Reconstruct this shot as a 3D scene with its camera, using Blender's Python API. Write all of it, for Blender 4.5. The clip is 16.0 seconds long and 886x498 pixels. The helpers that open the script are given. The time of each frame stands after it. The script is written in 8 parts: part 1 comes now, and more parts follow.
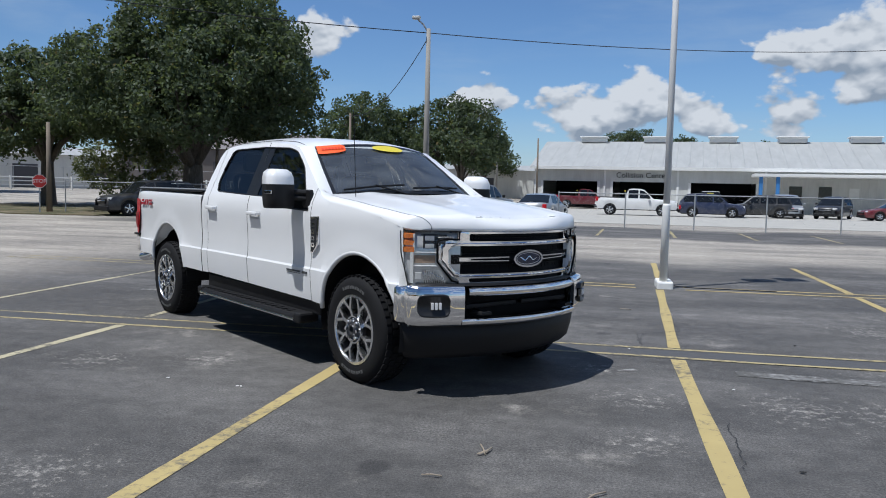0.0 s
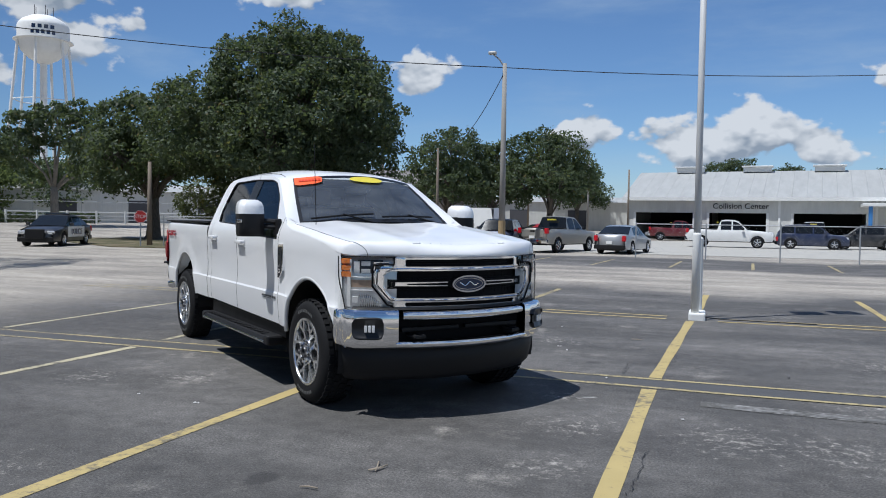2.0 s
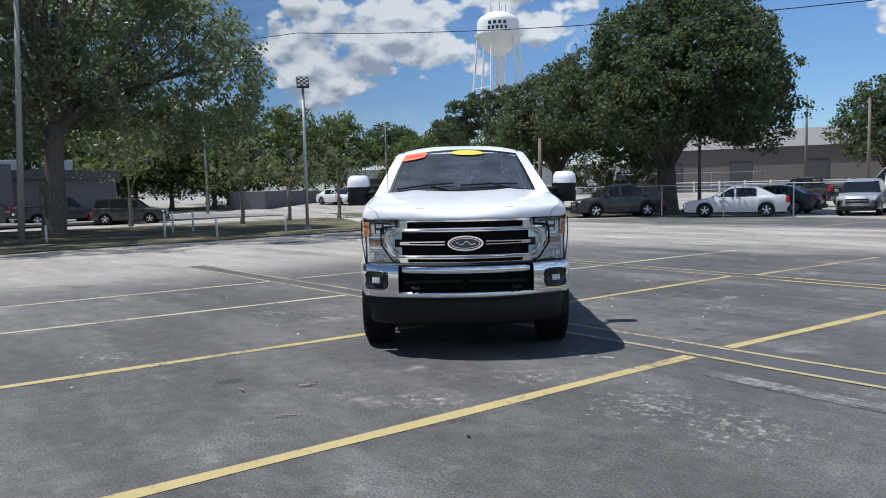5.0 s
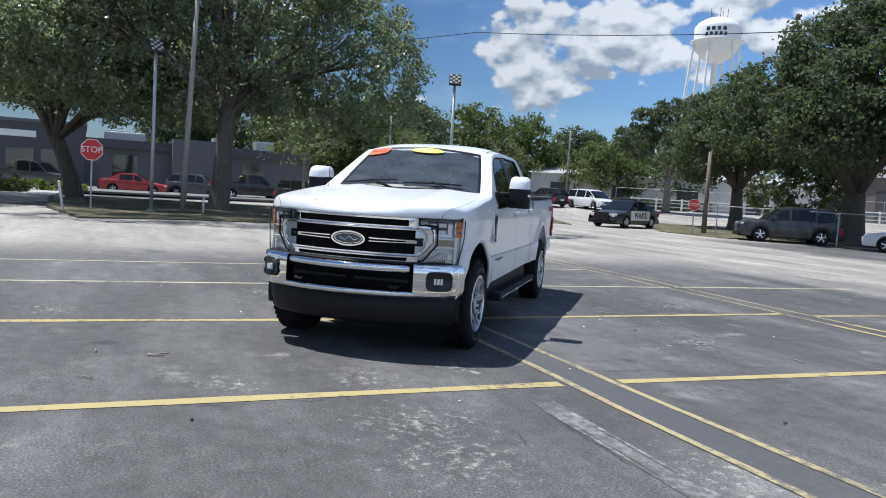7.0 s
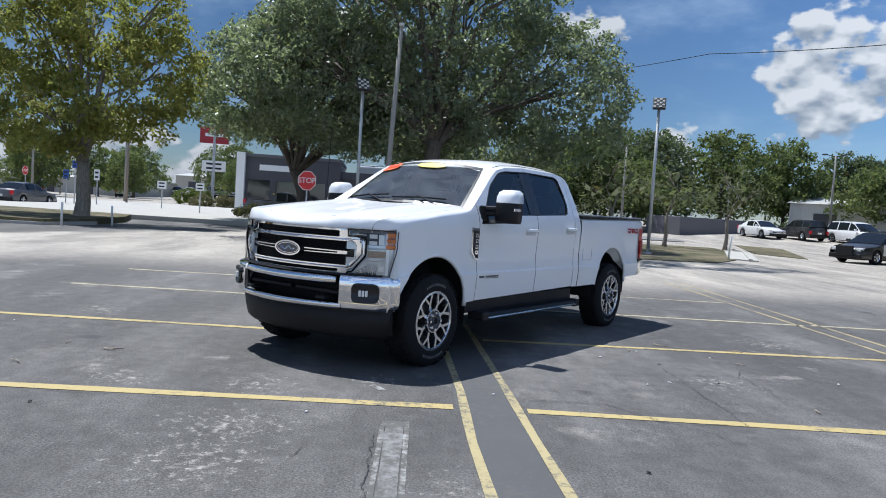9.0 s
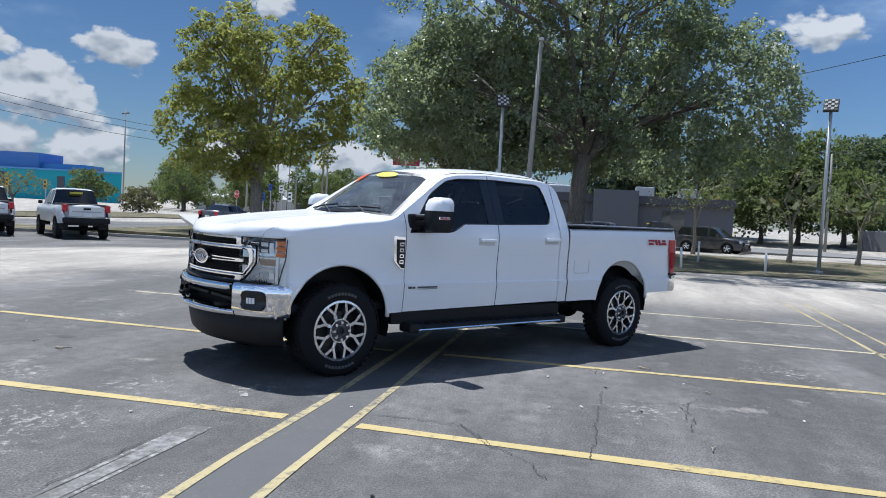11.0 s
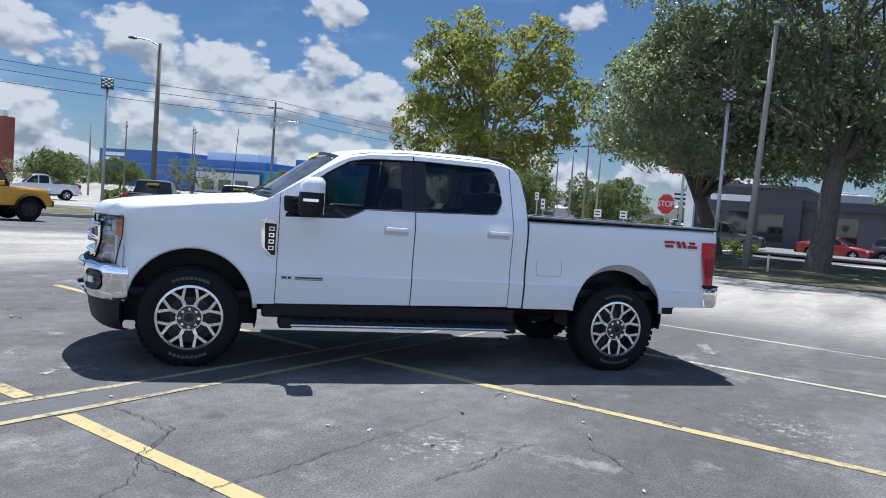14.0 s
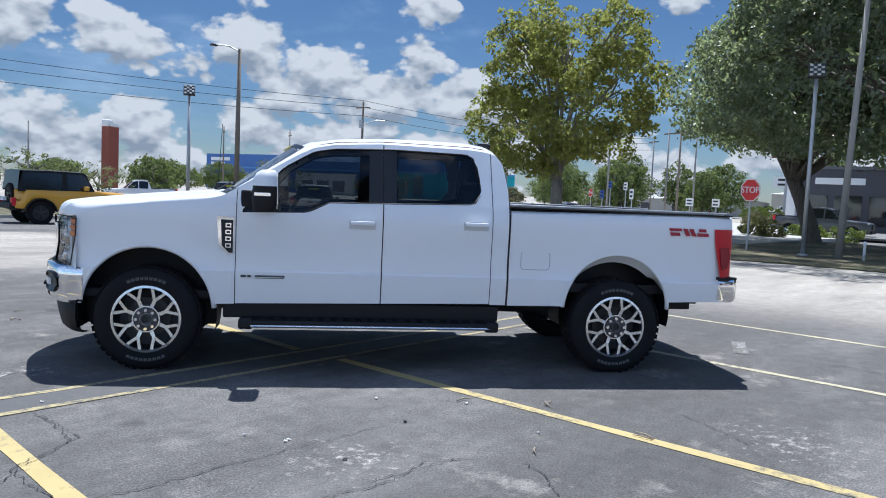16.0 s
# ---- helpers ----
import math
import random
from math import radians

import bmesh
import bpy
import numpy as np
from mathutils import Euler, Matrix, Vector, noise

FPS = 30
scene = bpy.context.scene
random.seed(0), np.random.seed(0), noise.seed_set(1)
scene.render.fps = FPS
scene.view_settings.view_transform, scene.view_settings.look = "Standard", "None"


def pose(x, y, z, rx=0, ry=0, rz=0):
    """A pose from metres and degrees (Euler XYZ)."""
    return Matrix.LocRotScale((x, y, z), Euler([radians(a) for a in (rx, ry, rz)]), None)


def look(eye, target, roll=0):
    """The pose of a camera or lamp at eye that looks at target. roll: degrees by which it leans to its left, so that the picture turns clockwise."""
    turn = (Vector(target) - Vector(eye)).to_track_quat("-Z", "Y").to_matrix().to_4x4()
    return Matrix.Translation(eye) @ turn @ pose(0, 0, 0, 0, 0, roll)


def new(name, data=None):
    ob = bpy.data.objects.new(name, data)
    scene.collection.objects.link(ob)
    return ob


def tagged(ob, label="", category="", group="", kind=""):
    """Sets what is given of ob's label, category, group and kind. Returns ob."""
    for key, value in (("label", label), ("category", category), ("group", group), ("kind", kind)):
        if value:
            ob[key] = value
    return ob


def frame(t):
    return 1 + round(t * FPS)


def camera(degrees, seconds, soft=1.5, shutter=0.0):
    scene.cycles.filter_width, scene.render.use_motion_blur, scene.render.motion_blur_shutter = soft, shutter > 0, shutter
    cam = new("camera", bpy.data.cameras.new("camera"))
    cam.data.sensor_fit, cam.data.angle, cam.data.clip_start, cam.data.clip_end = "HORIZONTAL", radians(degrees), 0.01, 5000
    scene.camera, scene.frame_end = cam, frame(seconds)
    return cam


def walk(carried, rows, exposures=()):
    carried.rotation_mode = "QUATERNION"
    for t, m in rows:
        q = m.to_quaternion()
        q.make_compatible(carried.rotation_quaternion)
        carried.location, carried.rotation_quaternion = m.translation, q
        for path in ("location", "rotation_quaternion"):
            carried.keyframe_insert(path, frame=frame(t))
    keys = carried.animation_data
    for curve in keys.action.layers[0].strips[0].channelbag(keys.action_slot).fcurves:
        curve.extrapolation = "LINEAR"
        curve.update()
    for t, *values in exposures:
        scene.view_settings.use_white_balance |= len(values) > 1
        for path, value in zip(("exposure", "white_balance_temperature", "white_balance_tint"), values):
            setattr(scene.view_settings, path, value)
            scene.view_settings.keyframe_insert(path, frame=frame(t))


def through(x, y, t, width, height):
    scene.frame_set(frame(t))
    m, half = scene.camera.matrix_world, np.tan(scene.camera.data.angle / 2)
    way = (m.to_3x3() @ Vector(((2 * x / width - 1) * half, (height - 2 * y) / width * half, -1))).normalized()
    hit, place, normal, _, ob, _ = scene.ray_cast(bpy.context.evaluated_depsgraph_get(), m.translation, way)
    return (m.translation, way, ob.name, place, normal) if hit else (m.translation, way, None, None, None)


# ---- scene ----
cam = camera(60.1, 16.0, soft=1.0)
PATH = [
    (0, (0.104, 0.11, 1.544), (-0.279, 2.067, 1.39), 1.3),
    (0.5, (0.14, 0.133, 1.54), (-0.249, 2.09, 1.401), 0.9),
    (1, (0.406, 0.154, 1.497), (-0.015, 2.107, 1.389), 0.8),
    (1.5, (0.838, 0.146, 1.506), (0.336, 2.079, 1.416), 0.9),
    (2, (1.365, 0.247, 1.519), (0.722, 2.14, 1.447), 0.9),
    (2.5, (1.952, 0.294, 1.504), (1.142, 2.121, 1.436), 0.8),
    (3, (2.516, 0.511, 1.509), (1.535, 2.252, 1.436), 0.8),
    (3.5, (3.137, 0.617, 1.532), (2.035, 2.285, 1.486), 1.4),
    (4, (3.777, 0.807, 1.484), (2.555, 2.39, 1.443), -0.5),
    (4.2, (4.012, 0.953, 1.489), (2.677, 2.44, 1.394), -1.8),
    (6.3, (5.736, 3.21, 1.485), (4.0, 4.193, 1.339), 2.9),
    (6.5, (5.86, 3.461, 1.475), (4.094, 4.385, 1.318), 3.2),
    (7, (6.108, 4.138, 1.507), (4.279, 4.933, 1.352), 3.6),
    (7.5, (6.353, 4.84, 1.509), (4.469, 5.496, 1.364), 3.7),
    (8, (6.473, 5.568, 1.509), (4.541, 6.069, 1.384), 3.4),
    (8.5, (6.548, 6.265, 1.519), (4.574, 6.561, 1.393), 3.9),
    (8.7, (6.546, 6.549, 1.492), (4.562, 6.775, 1.371), 3.9),
    (10.8, (6.205, 9.424, 1.514), (4.237, 9.08, 1.42), 2.8),
    (11, (6.113, 9.687, 1.552), (4.158, 9.279, 1.456), 3.1),
    (11.5, (5.889, 10.359, 1.56), (3.979, 9.774, 1.46), 3.9),
    (12, (5.571, 10.957, 1.549), (3.727, 10.19, 1.435), 4.7),
    (12.5, (5.166, 11.504, 1.529), (3.425, 10.526, 1.408), 5.2),
    (13, (4.673, 11.948, 1.542), (2.98, 10.891, 1.424), 5.2),
    (13.5, (4.177, 12.392, 1.556), (2.489, 11.325, 1.442), 4.5),
    (14, (3.669, 12.743, 1.551), (2.015, 11.624, 1.432), 4.3),
    (14.5, (3.186, 13.032, 1.547), (1.58, 11.848, 1.417), 4.0),
    (15, (2.809, 13.216, 1.558), (1.251, 11.97, 1.418), 3.6),
    (15.5, (2.629, 13.297, 1.571), (1.112, 12.002, 1.427), 3.1),
    (16, (2.582, 13.334, 1.572), (1.089, 12.012, 1.425), 2.6),
]
EXPOSURES = [(0.0, 0.27, 5900, 9), (3.5, 0.33, 5900, 9), (4.2, 0.37, 5900, 9), (6.5, 0.70, 5830, 9), (8.5, 0.72, 5850, 9), (11.0, 0.83, 5780, 9), (16.0, 0.95, 5700, 9)]
walk(cam, [(t, look(eye, target, roll)) for t, eye, target, roll in PATH], EXPOSURES)

# ---- world, sun ----
SUN_WAY = Vector((-0.299, -0.286, 1.0)).normalized()
sun = new("sun", bpy.data.lights.new("sun", "SUN"))
sun.data.energy, sun.data.angle, sun.data.color = 3.8, radians(0.53), (1.0, 0.96, 0.90)
sun.matrix_world = look(SUN_WAY * 60, (0, 0, 0))
world = bpy.data.worlds.new("sky")
scene.world = world
world.use_nodes = True


def sky_nodes():
    nt = world.node_tree
    nt.nodes.clear()
    N, L = nt.nodes.new, nt.links.new

    def math_(op, a, b=None, c=None, clamp=False):
        n = N("ShaderNodeMath")
        n.operation, n.use_clamp = op, clamp
        for i, v in enumerate((a, b, c)):
            if v is None:
                continue
            if isinstance(v, (int, float)):
                n.inputs[i].default_value = v
            else:
                L(v, n.inputs[i])
        return n.outputs[0]

    def vec(op, a, b):
        n = N("ShaderNodeVectorMath")
        n.operation = op
        for i, v in enumerate((a, b)):
            if isinstance(v, tuple):
                n.inputs[i].default_value = v
            else:
                L(v, n.inputs[i])
        return n

    def noise_(v, scale, detail, rough):
        n = N("ShaderNodeTexNoise")
        n.inputs["Scale"].default_value, n.inputs["Detail"].default_value, n.inputs["Roughness"].default_value = scale, detail, rough
        L(v, n.inputs["Vector"])
        return n.outputs["Fac"]

    def smooth(v, lo, hi):
        n = N("ShaderNodeMapRange")
        n.interpolation_type = "SMOOTHSTEP"
        n.inputs[1].default_value, n.inputs[2].default_value = lo, hi
        L(v, n.inputs[0])
        return n.outputs[0]

    sky = N("ShaderNodeTexSky")
    sky.sky_type, sky.sun_disc = "NISHITA", False
    sky.sun_elevation, sky.sun_rotation = radians(67.5), math.atan2(SUN_WAY.x, SUN_WAY.y)
    sky.air_density, sky.dust_density, sky.ozone_density = 1.0, 0.10, 5.0
    way = vec("NORMALIZE", N("ShaderNodeTexCoord").outputs["Generated"], (0, 0, 0)).outputs[0]
    flat = vec("MULTIPLY", way, (1, 1, 1.55)).outputs[0]
    # cumulus: heaped blobs about chosen directions (compass in degrees from +y towards +x, height, half width), broken up by noise
    blob = base = None
    for compass, height, size in CLOUDS:
        a, e = radians(compass), radians(height)
        c = Vector((math.sin(a) * math.cos(e), math.cos(a) * math.cos(e), 1.55 * math.sin(e)))
        d = vec("DISTANCE", flat, tuple(c)).outputs["Value"]
        b = math_("MULTIPLY_ADD", d, -1 / radians(size * (1.35 if compass < -85 else 1.32)), 1.0)
        blob = b if blob is None else math_("SMOOTH_MAX", blob, b, 0.15)
        under = vec("DISTANCE", flat, tuple(c - Vector((0, 0, radians(size * 0.75))))).outputs["Value"]
        k = math_("MULTIPLY_ADD", under, -1 / radians(size * (1.35 if compass < -85 else 1.32)), 1.0)
        base = k if base is None else math_("SMOOTH_MAX", base, k, 0.15)
    def billow(v):
        """Cauliflower relief: broad noise with rounded cells on it, at two sizes."""
        broad = math_("MULTIPLY", noise_(v, 9.0, 10, 0.58), 2.1)
        cells = None
        for scale, weight in ((17.0, 0.62), (40.0, 0.34), (95.0, 0.14)):
            cell = N("ShaderNodeTexVoronoi")
            cell.feature, cell.inputs["Smoothness"].default_value = "SMOOTH_F1", 0.35
            cell.inputs["Scale"].default_value = scale
            wob = N("ShaderNodeTexNoise")
            wob.inputs["Scale"].default_value, wob.inputs["Detail"].default_value = scale * 0.8, 2
            L(v, wob.inputs["Vector"])
            shift = vec("SCALE", wob.outputs["Color"], (0, 0, 0))
            shift.inputs["Scale"].default_value = 0.9 / scale
            L(vec("ADD", v, shift.outputs[0]).outputs[0], cell.inputs["Vector"])
            puff = math_("MULTIPLY", cell.outputs["Distance"], -weight)
            cells = puff if cells is None else math_("ADD", cells, puff)
        return math_("ADD", broad, cells), cells

    lumps, puffs = billow(flat)
    # unseen cloud cover towards +x, added to brighten the truck's shaded flank
    behind = vec("DOT_PRODUCT", way, tuple(Vector((0.94, 0.10, 0.32)).normalized())).outputs["Value"]
    fill_cloud = math_("MULTIPLY_ADD", smooth(behind, 0.22, 0.55), 1.42, -1.2)
    body = math_("ADD", math_("MULTIPLY", math_("MAXIMUM", blob, fill_cloud), 0.85), math_("SUBTRACT", lumps, 0.62))
    higher, above = billow(vec("ADD", flat, (SUN_WAY.x * 0.006, SUN_WAY.y * 0.006, 0.020)).outputs[0])
    relief = math_("ADD", math_("SUBTRACT", puffs, above), math_("MULTIPLY", math_("SUBTRACT", lumps, higher), 0.35))
    cover = smooth(body, 0.05, 0.26)
    thick = smooth(body, 0.2, 1.1)
    topness = math_("SUBTRACT", blob, base)
    lit = math_("ADD", math_("MULTIPLY", relief, 1.9), math_("MULTIPLY_ADD", topness, 0.85, math_("MULTIPLY_ADD", thick, -0.10, 0.58)), clamp=True)
    tone = N("ShaderNodeMix")
    tone.data_type = "RGBA"
    tone.inputs[6].default_value, tone.inputs[7].default_value = (2.2, 2.55, 3.0, 1), (5.3, 5.35, 5.4, 1)
    L(lit, tone.inputs[0])
    # clouds towards the sun show their shaded side
    facing = vec("DOT_PRODUCT", way, tuple(Vector((SUN_WAY.x, SUN_WAY.y, 0)).normalized())).outputs["Value"]
    away = N("ShaderNodeMapRange")
    away.interpolation_type = "SMOOTHSTEP"
    away.inputs[1].default_value, away.inputs[2].default_value, away.inputs[3].default_value, away.inputs[4].default_value = -0.3, 0.85, 1.04, 0.66
    L(facing, away.inputs[0])
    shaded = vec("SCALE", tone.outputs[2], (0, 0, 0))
    L(away.outputs[0], shaded.inputs["Scale"])
    # thin high veil
    stretched = vec("MULTIPLY", way, (1.0, 2.2, 5.0)).outputs[0]
    veil = math_("MULTIPLY", smooth(noise_(stretched, 2.2, 7, 0.6), 0.48, 0.85), 0.55)
    soft = N("ShaderNodeMix")
    soft.data_type = "RGBA"
    soft.inputs[7].default_value = (3.2, 4.0, 4.9, 1)
    L(veil, soft.inputs[0])
    deep = N("ShaderNodeMix")
    deep.data_type, deep.blend_type = "RGBA", "MULTIPLY"
    deep.inputs[0].default_value, deep.inputs[7].default_value = 1.0, (0.62, 0.68, 0.75, 1)
    dim = vec("SCALE", sky.outputs[0], (0, 0, 0))
    haze = math_("MULTIPLY", away.outputs[0], away.outputs[0])
    L(haze, dim.inputs["Scale"])
    L(dim.outputs[0], deep.inputs[6])
    L(deep.outputs[2], soft.inputs[6])
    full = N("ShaderNodeMix")
    full.data_type = "RGBA"
    L(cover, full.inputs[0])
    L(soft.outputs[2], full.inputs[6])
    L(shaded.outputs[0], full.inputs[7])
    back = N("ShaderNodeBackground")
    back.inputs["Strength"].default_value = 0.10
    L(full.outputs[2], back.inputs["Color"])
    L(back.outputs[0], N("ShaderNodeOutputWorld").inputs["Surface"])


CLOUDS = [
    (-20.3, 11.1, 1.9), (-8.7, 6.7, 2.1), (-0.7, 5.6, 3.2), (2.1, 6.3, 3.0), (7.0, 5.4, 1.9), (12.9, 5.6, 2.3), (13.8, 9.5, 3.0), (17, 10.3, 3.4), (17.6, 7.3, 2.3), (-59.8, 13.1, 3.4), (-56, 11.9, 4.7), (-51.8, 9.8, 3.0), (-46.3, 14.3, 3.2), (-44.4, 11.8, 3.2), (-61.5, 9.5, 3.6), (-30.7, 16.5, 3.4), (-76.5, 13, 2.8), (-70, 5, 2.5), (-130.7, 6.1, 3.4), (-124.6, 9.6, 2.1), (-114.8, 13.7, 1.7), (-132.0, 3.2, 3), (-127, 3.0, 3.4), (-108.2, 3.2, 3), (-119, 3, 3), (-155.4, 9.6, 4.0), (-147.1, 10.2, 3.6), (-133.0, 12.9, 2.0), (-143.1, 6.4, 3.2), (-140.0, 8.4, 3.6), (-136.4, 7.0, 3.6), (-134.2, 9.6, 2.6), (-153.2, 4.1, 3.0), (-160.8, 4.4, 3.2), (-146, 4.0, 2.8), (-139, 3.6, 3.0), (-162, 10, 4), (-90, 18, 3), (-100, 9, 3), (-159, 1.6, 3.0), (-151, 1.9, 3.2), (-143, 1.3, 2.6), (-136, 1.7, 3.0), (-128, 1.2, 2.6), (-115, 1.5, 2.8), (-105, 1.4, 2.8),
]
sky_nodes()


# ---- materials ----
class Tree_:
    """A small wrapper that wires one node material."""

    def __init__(self, name, rough=0.6, metal=0.0, spec=0.5):
        self.mat = bpy.data.materials.new(name)
        self.mat.use_nodes = True
        self.nt = self.mat.node_tree
        self.p = self.nt.nodes["Principled BSDF"]
        self.p.inputs["Roughness"].default_value = rough
        self.p.inputs["Metallic"].default_value = metal
        self.p.inputs["Specular IOR Level"].default_value = spec

    def n(self, kind, **values):
        node = self.nt.nodes.new(kind)
        for key, v in values.items():
            node.inputs[key.replace("_", " ")].default_value = v
        return node

    def link(self, a, b):
        self.nt.links.new(a, b)

    def spot(self, scale=1.0):
        """World place of the surface, in metres."""
        g = self.n("ShaderNodeNewGeometry")
        m = self.n("ShaderNodeVectorMath")
        m.operation = "SCALE"
        m.inputs["Scale"].default_value = scale
        self.link(g.outputs["Position"], m.inputs[0])
        return m.outputs[0]

    def own(self):
        return self.n("ShaderNodeTexCoord").outputs["Object"]

    def noise(self, v, scale, detail=4, rough=0.55):
        node = self.n("ShaderNodeTexNoise", Scale=scale, Detail=detail, Roughness=rough)
        self.link(v, node.inputs["Vector"])
        return node.outputs["Fac"]

    def ramp(self, v, *stops):
        node = self.n("ShaderNodeValToRGB")
        e = node.color_ramp.elements
        while len(e) < len(stops):
            e.new(0.5)
        for item, (at, c) in zip(e, stops):
            item.position = at
            item.color = (*c, 1) if isinstance(c, tuple) else (c, c, c, 1)
        self.link(v, node.inputs[0])
        return node.outputs[0]

    def mix(self, f, a, b, how="MIX"):
        node = self.n("ShaderNodeMix")
        node.data_type, node.blend_type = "RGBA", how
        for sock, v in ((0, f), (6, a), (7, b)):
            if isinstance(v, (int, float)):
                node.inputs[sock].default_value = v if sock == 0 else (v, v, v, 1)
            elif isinstance(v, tuple):
                node.inputs[sock].default_value = (*v, 1)
            else:
                self.link(v, node.inputs[sock])
        return node.outputs[2]

    def math(self, op, a, b=0.0, c=0.0, clamp=False):
        node = self.n("ShaderNodeMath")
        node.operation, node.use_clamp = op, clamp
        for i, v in enumerate((a, b, c)):
            if isinstance(v, (int, float)):
                node.inputs[i].default_value = v
            else:
                self.link(v, node.inputs[i])
        return node.outputs[0]

    def bump(self, v, strength, distance=0.01):
        node = self.n("ShaderNodeBump", Strength=strength, Distance=distance)
        self.link(v, node.inputs["Height"])
        self.link(node.outputs[0], self.p.inputs["Normal"])

    def color(self, c):
        if isinstance(c, tuple):
            self.p.inputs["Base Color"].default_value = (*c, 1)
        else:
            self.link(c, self.p.inputs["Base Color"])

    def rough(self, r):
        self.link(r, self.p.inputs["Roughness"])


def plain(name, c, rough=0.6, metal=0.0, vary=0.12, scale=3.0, coat=0.0, bump=0.0, grain=40.0):
    """Paint, plastic, metal: one colour with soft dirt at two scales."""
    m = Tree_(name, rough, metal)
    s = m.own()
    big, small = m.noise(s, scale, 4), m.noise(s, grain, 3)
    f = m.math("ADD", m.math("MULTIPLY", big, 0.7), m.math("MULTIPLY", small, 0.3))
    m.color(m.mix(m.math("MULTIPLY", f, 1.0), tuple(max(0, v * (1 - vary)) for v in c), tuple(min(1, v * (1 + vary)) for v in c)))
    m.rough(m.math("MULTIPLY_ADD", big, 0.22 if rough > 0.2 else rough * 0.6, max(0.01, rough - 0.11) if rough > 0.2 else rough * 0.5))
    if coat:
        m.p.inputs["Coat Weight"].default_value = coat
        m.p.inputs["Coat Roughness"].default_value = 0.04
    if bump:
        m.bump(small, bump, 0.004)
    return m.mat


def car_paint(name, c, metal=0.0, dusty=0.16):
    m = Tree_(name, 0.38, metal)
    s = m.own()
    dust_haze = m.noise(s, 2.2, 5)
    m.color(m.mix(m.ramp(dust_haze, (0.35, 0.0), (0.8, dusty)), c, (0.42, 0.40, 0.36)))
    m.rough(m.ramp(m.noise(s, 6.0, 4), (0.2, 0.28), (0.8, 0.46)))
    m.p.inputs["Coat Weight"].default_value, m.p.inputs["Coat Roughness"].default_value = 0.6, 0.06
    m.bump(m.noise(s, 260.0, 2), 0.012, 0.001)
    return m.mat


def glass(name, tint, gloss=0.02, ior=1.52, dust_haze=0.0):
    """A thin tinted pane: see-through, with a mirror-like skin by Fresnel."""
    mat = bpy.data.materials.new(name)
    mat.use_nodes = True
    nt = mat.node_tree
    nt.nodes.clear()
    N, L = nt.nodes.new, nt.links.new
    clear, shine, f, mix, out = N("ShaderNodeBsdfTransparent"), N("ShaderNodeBsdfGlossy"), N("ShaderNodeFresnel"), N("ShaderNodeMixShader"), N("ShaderNodeOutputMaterial")
    clear.inputs[0].default_value = (*tint, 1)
    shine.inputs["Roughness"].default_value = gloss
    f.inputs["IOR"].default_value = ior
    L(f.outputs[0], mix.inputs[0])
    L(clear.outputs[0], mix.inputs[1])
    L(shine.outputs[0], mix.inputs[2])
    last = mix.outputs[0]
    # bluish diffuse film: some dust, mostly painted haze in place of sky reflection
    if dust_haze:
        film, over, speck = N("ShaderNodeBsdfDiffuse"), N("ShaderNodeMixShader"), N("ShaderNodeTexNoise")
        film.inputs[0].default_value = (0.70, 0.76, 0.82, 1)
        speck.inputs["Scale"].default_value, speck.inputs["Detail"].default_value = 5.0, 6
        gain = N("ShaderNodeMath")
        gain.operation = "MULTIPLY"
        gain.inputs[1].default_value = dust_haze * 2
        L(speck.outputs["Fac"], gain.inputs[0])
        L(gain.outputs[0], over.inputs[0])
        L(last, over.inputs[1])
        L(film.outputs[0], over.inputs[2])
        last = over.outputs[0]
    L(last, out.inputs[0])
    return mat


def leaf_mat(name, dark, light, old=(0.12, 0.10, 0.03), gone=0.03, through=0.30, gloss=0.75, spec=0.18):
    m = Tree_(name, gloss, 0.0, spec)
    g = m.n("ShaderNodeNewGeometry")
    f = g.outputs["Random Per Island"]
    big = m.noise(m.spot(), 0.55, 3)
    c = m.ramp(m.math("MULTIPLY_ADD", big, 0.6, m.math("MULTIPLY", f, 0.45)), (0.25, dark), (0.8, light))
    c = m.mix(m.ramp(f, (1 - gone, 0.0), (1 - gone + 0.01, 1.0)), c, old)
    m.color(c)
    tr = m.n("ShaderNodeBsdfTranslucent")
    m.link(m.mix(0.5, c, (0.26, 0.33, 0.09), "MIX"), tr.inputs["Color"])
    mix = m.n("ShaderNodeMixShader")
    mix.inputs[0].default_value = through
    m.link(m.p.outputs[0], mix.inputs[1])
    m.link(tr.outputs[0], mix.inputs[2])
    m.link(mix.outputs[0], m.nt.nodes["Material Output"].inputs[0])
    return m.mat


def bark_mat(name, c):
    m = Tree_(name, 0.9)
    s = m.own()
    st = m.n("ShaderNodeMapping")
    st.inputs["Scale"].default_value = (7, 7, 1.6)
    m.link(s, st.inputs[0])
    f = m.noise(st.outputs[0], 2.5, 6, 0.65)
    m.color(m.ramp(f, (0.3, tuple(v * 0.5 for v in c)), (0.75, tuple(v * 1.4 for v in c))))
    m.bump(f, 0.6, 0.05)
    return m.mat


